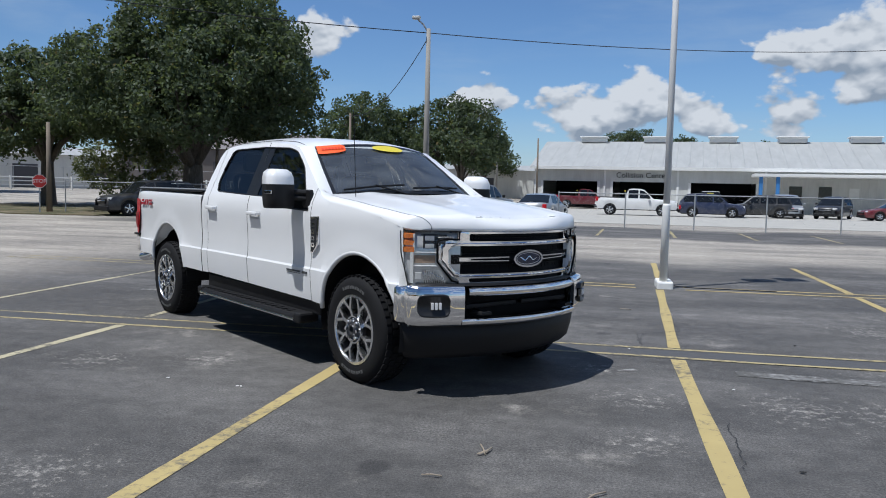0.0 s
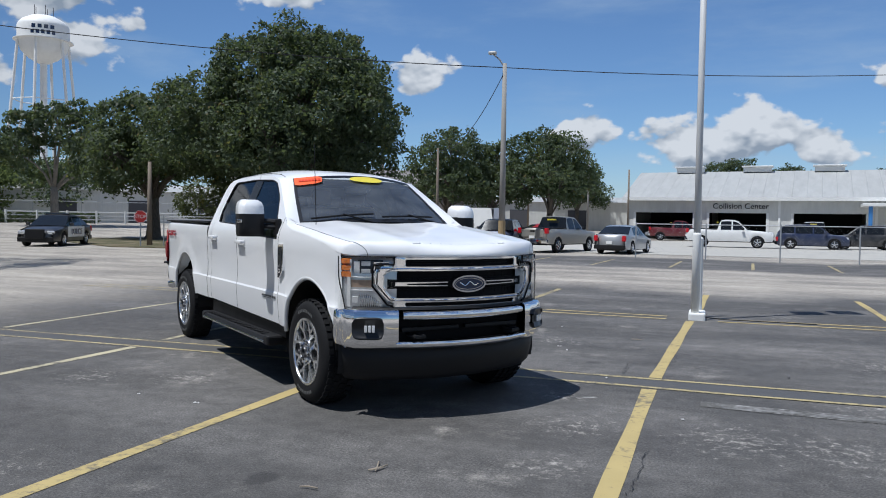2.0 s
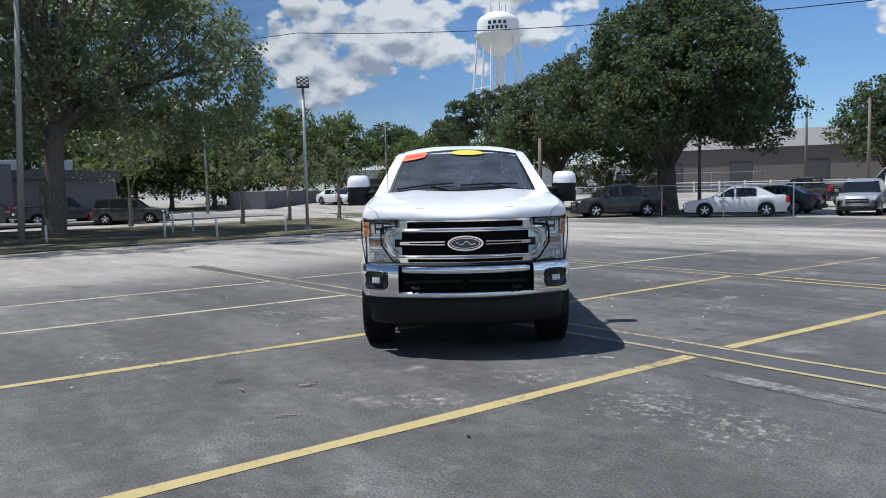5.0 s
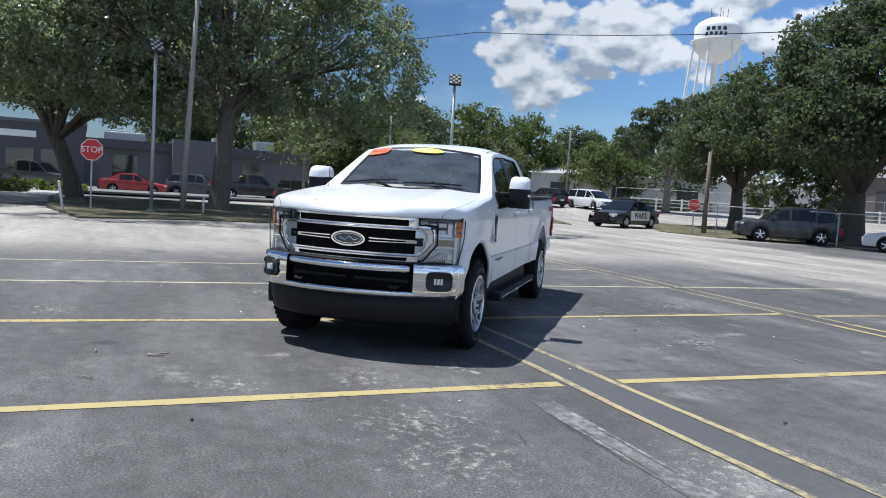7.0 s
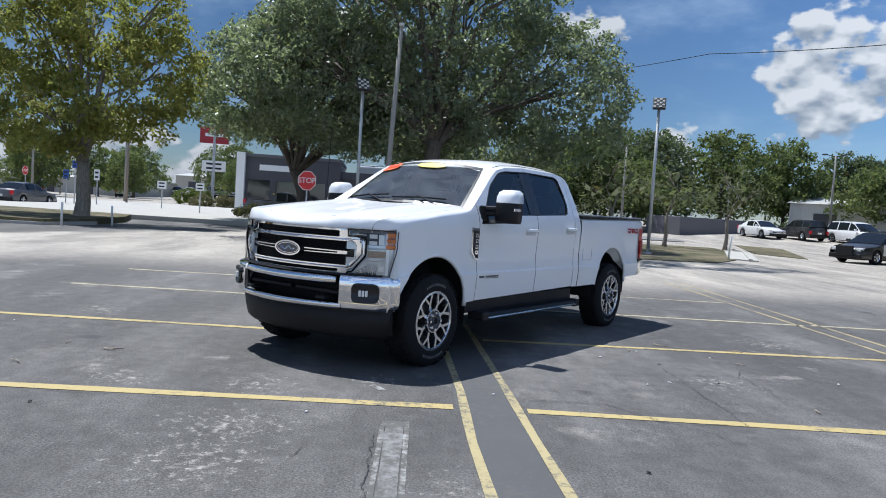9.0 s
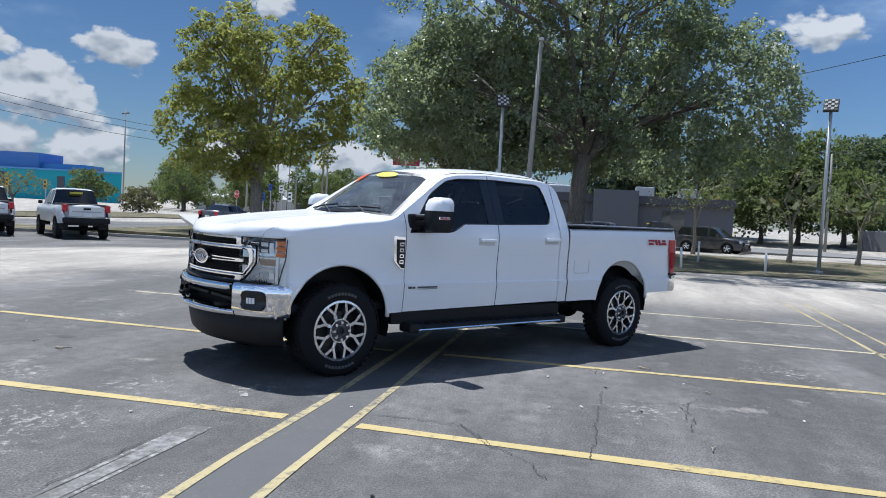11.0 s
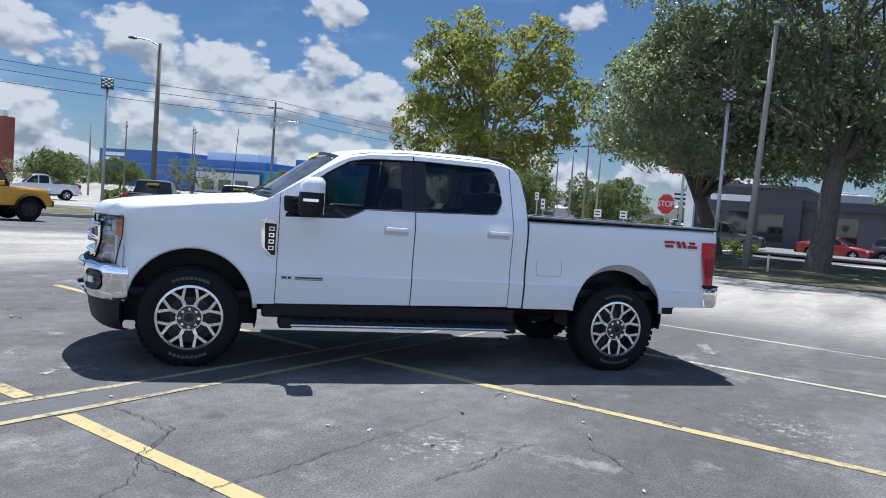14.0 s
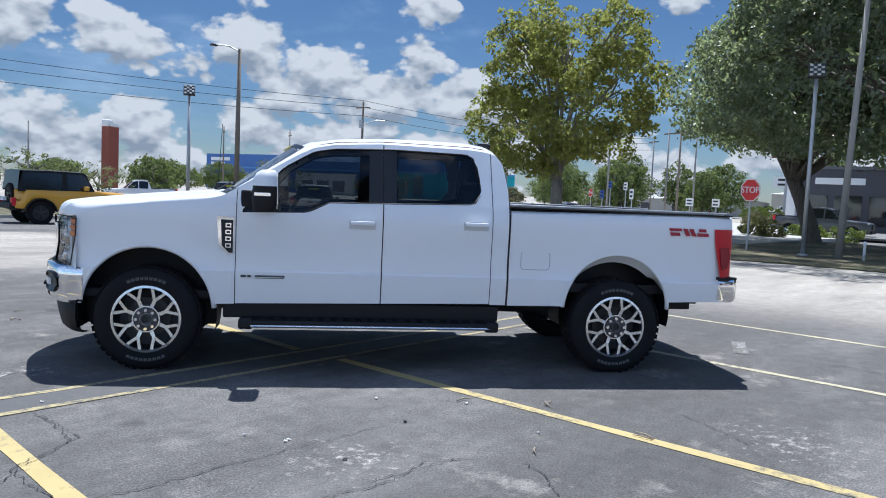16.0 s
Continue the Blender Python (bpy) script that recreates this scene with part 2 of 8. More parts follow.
def asphalt_mat():
    """One sheet: sealed stalls, bare pale lanes, concrete by the garage; dust, oil and tyre polish over it."""
    m = Tree_("asphalt", 0.85)
    w = m.spot()
    sep = m.n("ShaderNodeSeparateXYZ")
    m.link(w, sep.inputs[0])
    x, y = sep.outputs[0], sep.outputs[1]
    warp = m.noise(w, 0.16, 5, 0.6)
    st = m.n("ShaderNodeMapping")
    st.inputs["Scale"].default_value = (0.25, 1.0, 1.0)
    m.link(w, st.inputs[0])
    streak = m.noise(st.outputs[0], 0.75, 6, 0.62)

    def band(v, lo, hi, soft):
        a = m.n("ShaderNodeMapRange")
        b = m.n("ShaderNodeMapRange")
        for node, p, q in ((a, lo - soft, lo + soft), (b, hi + soft, hi - soft)):
            node.interpolation_type = "SMOOTHSTEP"
            node.inputs[1].default_value, node.inputs[2].default_value = p, q
            m.link(v, node.inputs[0])
        return m.math("MULTIPLY", a.outputs[0], b.outputs[0])

    yy = m.math("ADD", y, m.math("MULTIPLY_ADD", warp, 7.0, -3.5))
    xx = m.math("ADD", x, m.math("MULTIPLY_ADD", streak, 6.0, -3.0))
    stalls = m.math("MULTIPLY", band(yy, -0.5, 18.6, 1.6), band(xx, -9.5, 60.0, 2.2))
    rows_n = m.math("MULTIPLY", band(yy, 27.5, 36.0, 0.9), band(xx, -20.0, 60.0, 2.0))
    rows_s = m.math("MULTIPLY", band(m.math("ADD", m.math("MULTIPLY", x, 0.45), yy), -40.0, -11.5, 0.9), band(x, -60, 60, 2.0))
    dark = m.math("MAXIMUM", m.math("MAXIMUM", stalls, rows_n), rows_s)
    patch = m.noise(w, 0.42, 5, 0.62)
    grit = m.noise(w, 70.0, 6, 0.78)
    sealed = m.ramp(m.math("ADD", m.math("MULTIPLY", streak, 0.6), m.math("MULTIPLY", patch, 0.4)), (0.34, 0.048), (0.48, 0.068), (0.58, 0.11), (0.70, 0.20))
    bare = m.ramp(m.math("ADD", m.math("MULTIPLY", streak, 0.75), m.math("MULTIPLY", patch, 0.25)), (0.30, (0.12, 0.116, 0.108)), (0.48, (0.265, 0.252, 0.228)), (0.64, (0.385, 0.366, 0.328)))
    c = m.mix(m.math("MULTIPLY", dark, 0.96), bare, sealed)
    # chalky wear spots
    chalk = m.math("MULTIPLY", m.ramp(m.noise(w, 1.7, 7, 0.72), (0.56, 0.0), (0.66, 1.0)), m.ramp(m.noise(w, 0.33, 3), (0.44, 0.0), (0.60, 1.0)))
    c = m.mix(m.math("MULTIPLY", chalk, 0.32), c, (0.42, 0.41, 0.38))
    c = m.mix(0.85, c, m.ramp(grit, (0.34, 0.16), (0.66, 0.88)), "SOFT_LIGHT")
    # chalk spatter and dark stains where they lie on the ground
    def spot_at(px, py, size, stretch=1.0):
        d = m.n("ShaderNodeVectorMath")
        d.operation = "DISTANCE"
        sc = m.n("ShaderNodeVectorMath")
        sc.operation = "MULTIPLY"
        sc.inputs[1].default_value = (1.0 / stretch, 1.0, 0.0)
        m.link(w, sc.inputs[0])
        m.link(sc.outputs[0], d.inputs[0])
        d.inputs[1].default_value = (px / stretch, py, 0)
        return m.math("MULTIPLY_ADD", d.outputs["Value"], -1.0 / size, 1.0, clamp=True)

    def spots(rows):
        total = None
        for row in rows:
            s = spot_at(*row)
            total = s if total is None else m.math("MAXIMUM", total, s)
        return total

    spatter = spots([(1.65, 6.0, 0.75), (0.5, 4.95, 0.45), (0.5, 6.0, 0.5), (2.3, 5.95, 0.7), (-4.1, 6.0, 0.55), (-2.75, 3.6, 0.6), (-3.2, 6.3, 0.5), (-0.4, 10.1, 0.6), (2.9, 7.6, 0.9), (0.2, 6.9, 0.35), (3.3, 9.7, 0.8), (2.6, 14.4, 0.8), (-2.8, 11.8, 0.7), (5.0, 6.3, 0.9)])
    flake = m.ramp(m.math("MULTIPLY_ADD", m.math("POWER", spatter, 0.5), 0.17, m.noise(w, 13.0, 10, 0.80)), (0.66, 0.0), (0.80, 1.0))
    c = m.mix(m.math("MULTIPLY", flake, 0.72), c, (0.50, 0.49, 0.46))
    blot = spots([(-1.05, 4.1, 0.20)])
    c = m.mix(m.math("MULTIPLY", m.ramp(m.math("MULTIPLY_ADD", blot, 0.9, m.noise(w, 3.5, 5)), (0.85, 0.0), (1.05, 1.0)), 0.65), c, (0.020, 0.020, 0.021))
    mottle = m.noise(w, 5.5, 8, 0.78)
    c = m.mix(0.55, c, m.ramp(mottle, (0.34, 0.22), (0.66, 0.80)), "SOFT_LIGHT")
    # oil
    oil = m.math("MULTIPLY", m.ramp(m.noise(w, 0.9, 3), (0.66, 0.0), (0.72, 1.0)), 0.55)
    c = m.mix(m.math("MULTIPLY", oil, dark), c, (0.016, 0.016, 0.017))
    # open aggregate: pale stone tops and dark pits, worn unevenly
    stones = m.noise(w, 58.0, 4, 0.72)
    bareness = m.ramp(m.noise(w, 0.8, 4), (0.40, 0.18), (0.60, 1.0))
    c = m.mix(bareness, c, m.ramp(stones, (0.36, 0.48), (0.47, 1.0), (0.56, 1.10), (0.66, 1.8)), "MULTIPLY")
    c = m.mix(1.0, c, (1.05, 1.0, 0.95), "MULTIPLY")
    m.color(c)
    m.rough(m.ramp(patch, (0.3, 0.72), (0.7, 0.92)))
    m.bump(m.math("MULTIPLY_ADD", stones, 0.9, m.math("MULTIPLY", m.noise(w, 9.0, 5), 0.6)), 0.7, 0.009)
    return m.mat


def line_mat(name, c, keep=0.5):
    """Road paint, worn through to the asphalt in flecks."""
    m = Tree_(name, 0.75)
    w = m.spot()
    worn = m.noise(w, 14.0, 6, 0.7)
    broad = m.noise(w, 0.8, 3)
    f = m.math("ADD", m.math("MULTIPLY", worn, 0.7), m.math("MULTIPLY", broad, 0.45))
    body = m.mix(m.noise(w, 2.2, 4), tuple(v * 0.72 for v in c), c)
    m.color(m.mix(m.ramp(f, (keep, 0.0), (keep + 0.14, 1.0)), body, (0.10, 0.095, 0.085)))
    m.bump(m.noise(w, 90, 3), 0.3, 0.004)
    return m.mat


def grass_mat():
    m = Tree_("dry_grass", 0.95)
    w = m.spot()
    f = m.noise(w, 0.7, 6, 0.65)
    c = m.ramp(f, (0.30, (0.045, 0.052, 0.022)), (0.46, (0.09, 0.085, 0.040)), (0.58, (0.155, 0.125, 0.075)), (0.72, (0.26, 0.215, 0.145)))
    m.color(m.mix(0.5, c, m.ramp(m.noise(w, 25, 4, 0.7), (0.3, 0.3), (0.7, 0.75)), "SOFT_LIGHT"))
    m.bump(m.noise(w, 30, 4), 0.8, 0.05)
    return m.mat


def sheet_mat(name, c, scale, axis=0, rough=0.5, metal=0.0, depth=0.02):
    """Ribbed metal sheet or siding: ribs along one own axis."""
    m = Tree_(name, rough, metal)
    s = m.own()
    sep = m.n("ShaderNodeSeparateXYZ")
    m.link(s, sep.inputs[0])
    rib = m.math("PINGPONG", m.math("MULTIPLY", sep.outputs[axis], scale), 1.0)
    st = m.n("ShaderNodeMapping")
    st.inputs["Scale"].default_value = (1.2, 0.3, 0.3) if axis == 0 else (0.3, 1.2, 0.3)
    m.link(s, st.inputs[0])
    dirt = m.noise(st.outputs[0], 1.3, 6, 0.65)
    m.color(m.mix(m.ramp(dirt, (0.35, 0.0), (0.8, 0.5)), c, tuple(v * 0.6 for v in c)))
    m.bump(m.ramp(rib, (0.0, 1.0), (0.12, 0.0)), 0.6, depth)
    return m.mat


ASPHALT = asphalt_mat()
YELLOW = line_mat("yellow_road_paint", (0.50, 0.392, 0.165), 0.60)
YELLOW_OLD = line_mat("worn_yellow_road_paint", (0.45, 0.372, 0.19), 0.55)
PALE = line_mat("pale_road_paint", (0.53, 0.47, 0.31), 0.56)
CHALK = line_mat("chalky_scrape", (0.40, 0.39, 0.37), 0.46)
CHALK_FAINT = line_mat("faint_scrape", (0.26, 0.255, 0.245), 0.50)
SEALED = line_mat("sealed_asphalt_strip", (0.088, 0.087, 0.088), 0.58)
CRACK = plain("crack_filler", (0.032, 0.032, 0.033), 0.9)
GRASS = grass_mat()
CONCRETE = plain("concrete", (0.40, 0.385, 0.35), 0.9, vary=0.25, scale=0.8, bump=0.3)
WHITE = car_paint("white_car_paint", (0.84, 0.84, 0.84), dusty=0.05)
BLACK = plain("black_plastic", (0.011, 0.011, 0.012), 0.55, vary=0.3, bump=0.15)
BLACK.node_tree.nodes["Principled BSDF"].inputs["Specular IOR Level"].default_value = 0.3
SATIN = plain("satin_black", (0.012, 0.012, 0.013), 0.32)
RUBBER = plain("tyre_rubber", (0.011, 0.011, 0.012), 0.80, vary=0.35, scale=6, bump=0.3)
RUBBER.node_tree.nodes["Principled BSDF"].inputs["Specular IOR Level"].default_value = 0.22
LETTER = plain("raised_tyre_marking", (0.10, 0.10, 0.098), 0.8)
CHROME = plain("chrome", (0.90, 0.90, 0.91), 0.06, 1.0, vary=0.04)
ALLOY = plain("machined_alloy", (0.76, 0.77, 0.78), 0.24, 1.0, vary=0.08)
HUB_GREY = plain("hub_grey", (0.075, 0.075, 0.08), 0.35, 0.5)
POCKET = plain("painted_wheel_pocket", (0.025, 0.025, 0.027), 0.45)
DARK_GLASS = glass("tinted_side_glass", (0.30, 0.32, 0.32), ior=1.5)
WINDSHIELD = glass("windshield_glass", (0.74, 0.79, 0.78), ior=1.95, dust_haze=0.075)
LENS = glass("clear_lamp_lens", (0.95, 0.96, 0.97), ior=1.45)
REFLECTOR = plain("lamp_reflector", (0.90, 0.90, 0.89), 0.20, 0.35, vary=0.12, scale=18, bump=0.6, grain=55)
LAMP_INNER = plain("lamp_inner_grey", (0.72, 0.73, 0.74), 0.18, 0.40, vary=0.35, scale=24, bump=0.4, grain=30)
LAMP_DARK = plain("lamp_inner_black", (0.030, 0.032, 0.036), 0.25, vary=0.3)
SMOKED_AMBER = plain("smoked_amber", (0.40, 0.29, 0.21), 0.22, vary=0.35, scale=30)
GRILLE_BLACK = plain("grille_black", (0.004, 0.004, 0.005), 0.6, vary=0.3)
GRILLE_BLACK.node_tree.nodes["Principled BSDF"].inputs["Specular IOR Level"].default_value = 0.12
AMBER = plain("amber_lens", (0.80, 0.23, 0.045), 0.28, vary=0.35, scale=30)
RED_LENS = plain("red_lens", (0.55, 0.008, 0.018), 0.35)
RED_DARK = plain("smoked_red_lens", (0.26, 0.006, 0.012), 0.35)
DASH = plain("dash_plastic", (0.085, 0.085, 0.088), 0.7)
TRIM = plain("dark_trim", (0.018, 0.018, 0.020), 0.7)
CLOTH = plain("grey_seat_cloth", (0.20, 0.20, 0.205), 0.9, bump=0.3)
ORANGE = plain("orange_sticker", (0.95, 0.12, 0.02), 0.5)
ORANGE_DEEP = plain("deep_orange_print", (0.72, 0.05, 0.01), 0.5)
LEMON = plain("yellow_sticker", (0.72, 0.60, 0.06), 0.5)
NAVY = plain("navy_enamel", (0.012, 0.022, 0.06), 0.2, coat=1)
RED_BADGE = plain("red_badge", (0.36, 0.010, 0.03), 0.35)
GREY_BADGE = plain("grey_badge", (0.06, 0.065, 0.07), 0.35)
GALV = plain("galvanised_steel", (0.46, 0.47, 0.48), 0.5, 0.6, vary=0.15)
WHITE_PAINT = plain("white_paint", (0.78, 0.78, 0.76), 0.6, vary=0.12, scale=1.2, bump=0.1)
CONC_POLE = plain("spun_concrete", (0.30, 0.285, 0.26), 0.85, vary=0.22, bump=0.3)
WOOD_POLE = plain("weathered_wood", (0.20, 0.165, 0.13), 0.9, vary=0.3, bump=0.4)
LAMP_GREY = plain("bronze_lamp_housing", (0.045, 0.042, 0.04), 0.5)
LAMP_FACE = plain("lamp_face", (0.50, 0.50, 0.48), 0.35, vary=0.2, scale=9)
STOP_RED = plain("stop_sign_red", (0.62, 0.035, 0.03), 0.5)
SIGN_WHITE = plain("sign_white", (0.80, 0.80, 0.78), 0.5)
SIGN_BLUE = plain("sign_blue", (0.02, 0.08, 0.35), 0.5)
SIGN_YELLOW = plain("sign_yellow", (0.80, 0.42, 0.01), 0.5)
OAK = leaf_mat("live_oak_leaves", (0.032, 0.048, 0.027), (0.092, 0.124, 0.070), through=0.36, gloss=0.6, spec=0.35)
WISPY = leaf_mat("pale_wispy_leaves", (0.075, 0.088, 0.050), (0.20, 0.21, 0.125), gone=0.08, through=0.4)
# grey-green oak leaves lifted far above OAK: glare haze put into the colour
OAK_HAZED = leaf_mat("hazed_grey_green_oak_leaves", (0.126, 0.148, 0.102), (0.298, 0.338, 0.238), through=0.62, gloss=0.38, spec=0.8)
SYCAMORE = leaf_mat("sycamore_leaves", (0.19, 0.195, 0.048), (0.44, 0.42, 0.105), (0.40, 0.30, 0.09), 0.10, 0.58, gloss=0.55, spec=0.35)
WOODS = leaf_mat("mixed_tree_leaves", (0.050, 0.072, 0.026), (0.160, 0.192, 0.075), through=0.42)
BROWNBUSH = leaf_mat("dry_bush_leaves", (0.10, 0.085, 0.05), (0.20, 0.17, 0.10))
STREET_LEAF = leaf_mat("dull_street_leaves", (0.085, 0.090, 0.050), (0.21, 0.205, 0.12), through=0.45)
HEDGE = leaf_mat("hedge_leaves", (0.06, 0.09, 0.02), (0.22, 0.26, 0.05))
BARK = bark_mat("oak_bark", (0.14, 0.12, 0.10))
BARK_PALE = bark_mat("pale_bark", (0.26, 0.23, 0.19))


# ---- building blocks ----
def link_mesh(name, me, mat, parent=None, label=""):
    ob = new(name, me)
    me.materials.append(mat)
    if parent is not None:
        ob.parent = parent
    if label:
        tagged(ob, label)
    return ob


def part(name, bm, mat, parent=None, label="", smooth=None):
    """One mesh object from a bmesh, under a thing or a part. smooth: the angle up to which edges are shaded round."""
    me = bpy.data.meshes.new(name)
    if smooth is not None:
        for f in bm.faces:
            f.smooth = True
        for e in bm.edges:
            e.smooth = not (len(e.link_faces) == 2 and e.calc_face_angle(0) > radians(smooth))
    bm.normal_update()
    bm.to_mesh(me)
    bm.free()
    return link_mesh(name, me, mat, parent, label)


def thing(name, m, label, category, group="", kind=""):
    ob = new(name)
    ob.matrix_world = m
    ob.empty_display_size = 0.1
    return tagged(ob, label, category, group, kind)


def box(bm, x0, x1, y0, y1, z0, z1, bevel=0.0, m=None):
    r = bmesh.ops.create_cube(bm, size=1)["verts"]
    for v in r:
        v.co = Vector(((x0 + x1) / 2 + v.co.x * (x1 - x0), (y0 + y1) / 2 + v.co.y * (y1 - y0), (z0 + z1) / 2 + v.co.z * (z1 - z0)))
    if bevel:
        es = list({e for v in r for e in v.link_edges})
        r = bmesh.ops.bevel(bm, geom=es, offset=bevel, segments=2, affect="EDGES", profile=0.5)["verts"]
    if m is not None:
        bmesh.ops.transform(bm, matrix=m, verts=list({v for v in r}))
    return r


def new_box(*a, **k):
    bm = bmesh.new()
    box(bm, *a, **k)
    return bm


def tube(bm, pts, radii, sides=10, cap=True):
    """A round tube through points; radii: one or one a point."""
    pts = [Vector(p) for p in pts]
    if isinstance(radii, (int, float)):
        radii = [radii] * len(pts)
    rings = []
    side = None
    for i, p in enumerate(pts):
        d = (pts[min(i + 1, len(pts) - 1)] - pts[max(i - 1, 0)]).normalized()
        if side is None:
            side = d.orthogonal().normalized()
        side = (side - d * side.dot(d)).normalized()
        up = d.cross(side)
        rings.append([bm.verts.new(p + (side * math.cos(a) + up * math.sin(a)) * radii[i]) for a in (2 * math.pi * k / sides for k in range(sides))])
    for a, b in zip(rings, rings[1:]):
        for k in range(sides):
            bm.faces.new((a[k], a[(k + 1) % sides], b[(k + 1) % sides], b[k]))
    if cap:
        bm.faces.new(rings[0][::-1])
        bm.faces.new(rings[-1])
    return bm


def new_tube(*a, **k):
    return tube(bmesh.new(), *a, **k)


def prism(bm, outline, a, b, axis="y"):
    """A polygon (two coordinates) pushed from a to b along an axis."""
    put = {"y": lambda p, q, t: (p, t, q), "x": lambda p, q, t: (t, p, q), "z": lambda p, q, t: (p, q, t)}[axis]
    lo = [bm.verts.new(put(p, q, a)) for p, q in outline]
    hi = [bm.verts.new(put(p, q, b)) for p, q in outline]
    n = len(lo)
    bm.faces.new(lo)
    bm.faces.new(hi[::-1])
    for i in range(n):
        bm.faces.new((lo[i], hi[i], hi[(i + 1) % n], lo[(i + 1) % n]))
    bmesh.ops.recalc_face_normals(bm, faces=bm.faces)
    return bm


def ring_prism(bm, outer, inner, a, b, axis="x"):
    """A frame: the room between two outlines with as many points each, pushed along an axis."""
    put = {"y": lambda p, q, t: (p, t, q), "x": lambda p, q, t: (t, p, q), "z": lambda p, q, t: (p, q, t)}[axis]
    v = [[bm.verts.new(put(p, q, t)) for p, q in o] for t in (a, b) for o in (outer, inner)]
    n = len(outer)
    for i in range(n):
        j = (i + 1) % n
        for p, q in ((0, 1), (3, 2), (2, 0), (1, 3)):
            bm.faces.new((v[p][i], v[p][j], v[q][j], v[q][i]))
    bmesh.ops.recalc_face_normals(bm, faces=bm.faces)
    return bm


def revolve(bm, profile, sides=40, axis="y", closed=False):
    """Profile rows (radius, along) turned round an axis through the origin."""
    rings = []
    for r, t in profile:
        ring = []
        for k in range(sides):
            a = 2 * math.pi * k / sides
            c, s = r * math.cos(a), r * math.sin(a)
            ring.append(bm.verts.new({"y": (c, t, s), "z": (c, s, t), "x": (t, c, s)}[axis]))
        rings.append(ring)
    pairs = list(zip(rings, rings[1:])) + ([(rings[-1], rings[0])] if closed else [])
    for a, b in pairs:
        for k in range(sides):
            bm.faces.new((a[k], a[(k + 1) % sides], b[(k + 1) % sides], b[k]))
    bmesh.ops.recalc_face_normals(bm, faces=bm.faces)
    return bm


def grid(bm, rows):
    """A sheet through rows of points."""
    vs = [[bm.verts.new(p) for p in row] for row in rows]
    for a, b in zip(vs, vs[1:]):
        for i in range(len(a) - 1):
            bm.faces.new((a[i], a[i + 1], b[i + 1], b[i]))
    return bm


def face_out(bm, c=(-1.7, 0, 1.1)):
    """Turn every face away from an inner point."""
    bm.normal_update()
    c = Vector(c)
    bmesh.ops.reverse_faces(bm, faces=[f for f in bm.faces if f.normal.dot(f.calc_center_median() - c) < 0])
    return bm


def thicken(bm, t):
    bmesh.ops.recalc_face_normals(bm, faces=bm.faces)
    bmesh.ops.solidify(bm, geom=list(bm.faces), thickness=t)
    return bm


def lerp(table, x):
    """Straight lines between rows (x, value), in rising x."""
    if x <= table[0][0]:
        return table[0][1]
    for (a, p), (b, q) in zip(table, table[1:]):
        if x <= b:
            return p + (q - p) * (x - a) / (b - a)
    return table[-1][1]


def span(a, b, n):
    return [a + (b - a) * i / n for i in range(n + 1)]


def place(x, y, heading, z=0.0):
    """A pose on the ground; heading: the way its own +x looks, in degrees from +x."""
    return pose(x, y, z, 0, 0, heading)


def words(name, text, size, mat, m, parent=None, label=""):
    """Raised lettering with the built-in font, turned into a mesh."""
    cu = bpy.data.curves.new(name, "FONT")
    cu.body, cu.size, cu.extrude, cu.align_x, cu.align_y = text, size, size * 0.03, "CENTER", "CENTER"
    tmp = bpy.data.objects.new(name, cu)
    me = bpy.data.meshes.new_from_object(tmp)
    me.transform(m)
    bpy.data.objects.remove(tmp)
    bpy.data.curves.remove(cu)
    return link_mesh(name, me, mat, parent, label)


# ---- the white pickup truck ----
# its own axes: x ahead, y to its left, z up, from the ground under the front axle
HERO = place(-1.104, 6.630, -39.0) @ Matrix.Diagonal((1, 0.967, 1, 1))
SEC = [(0.30, 0.95), (0.50, 0.985), (0.58, 1.000), (0.70, 1.012), (0.80, 1.019), (0.838, 1.021), (0.856, 1.011), (0.90, 1.0075), (1.00, 1.004), (1.15, 1.012), (1.25, 1.020), (1.34, 1.014), (1.42, 0.996), (1.47, 0.972), (1.96, 0.752), (2.05, 0.70)]
PLAN = [(-5.20, -0.045), (-5.10, -0.015), (-4.9, 0.0), (-0.4, 0.0), (0.20, -0.004), (0.45, -0.022), (0.60, -0.055), (0.72, -0.10), (0.80, -0.15), (0.92, -0.28)]


def side_y(x, z):
    return lerp(SEC, z) + lerp(PLAN, x)


LEVELS = (0.60, 0.66, 0.73, 0.80, 0.838, 0.847, 0.856, 0.90, 1.00, 1.08, 1.15, 1.22, 1.28, 1.34, 1.38, 1.42, 1.47, 1.55, 1.65, 1.75, 1.85)


def curtain(bm, xs, low, high, side, inset=0.0, rows=8, swell=None):
    """A body panel between two height curves over x, on the body's side surface."""
    def heights(x):
        a, b = low(x), max(low(x), high(x))
        return [a] + [min(b, max(a, z)) for z in LEVELS] + [b]
    grid(bm, [[(x, side * (side_y(x, z) - inset + (swell(x, z) if swell else 0)), z) for z in heights(x)] for x in xs])
    bmesh.ops.remove_doubles(bm, verts=bm.verts, dist=1e-5)
    bmesh.ops.dissolve_degenerate(bm, edges=bm.edges, dist=1e-5)
    return bm


def arch_low(base, cx, r, cz):
    """Lower edge with a wheel arch cut into it."""
    def f(x):
        d = abs(x - cx)
        return max(base(x), cz + math.sqrt(r * r - d * d)) if d < r else base(x)
    return f


def arch_xs(a, b, cx, r, n=10):
    xs = set(span(a, b, n)) | {cx + r * math.cos(t) for t in span(0, math.pi, 22)} | {cx + r + 0.002, cx - r - 0.002}
    return sorted(x for x in xs if min(a, b) - 1e-6 <= x <= max(a, b) + 1e-6)


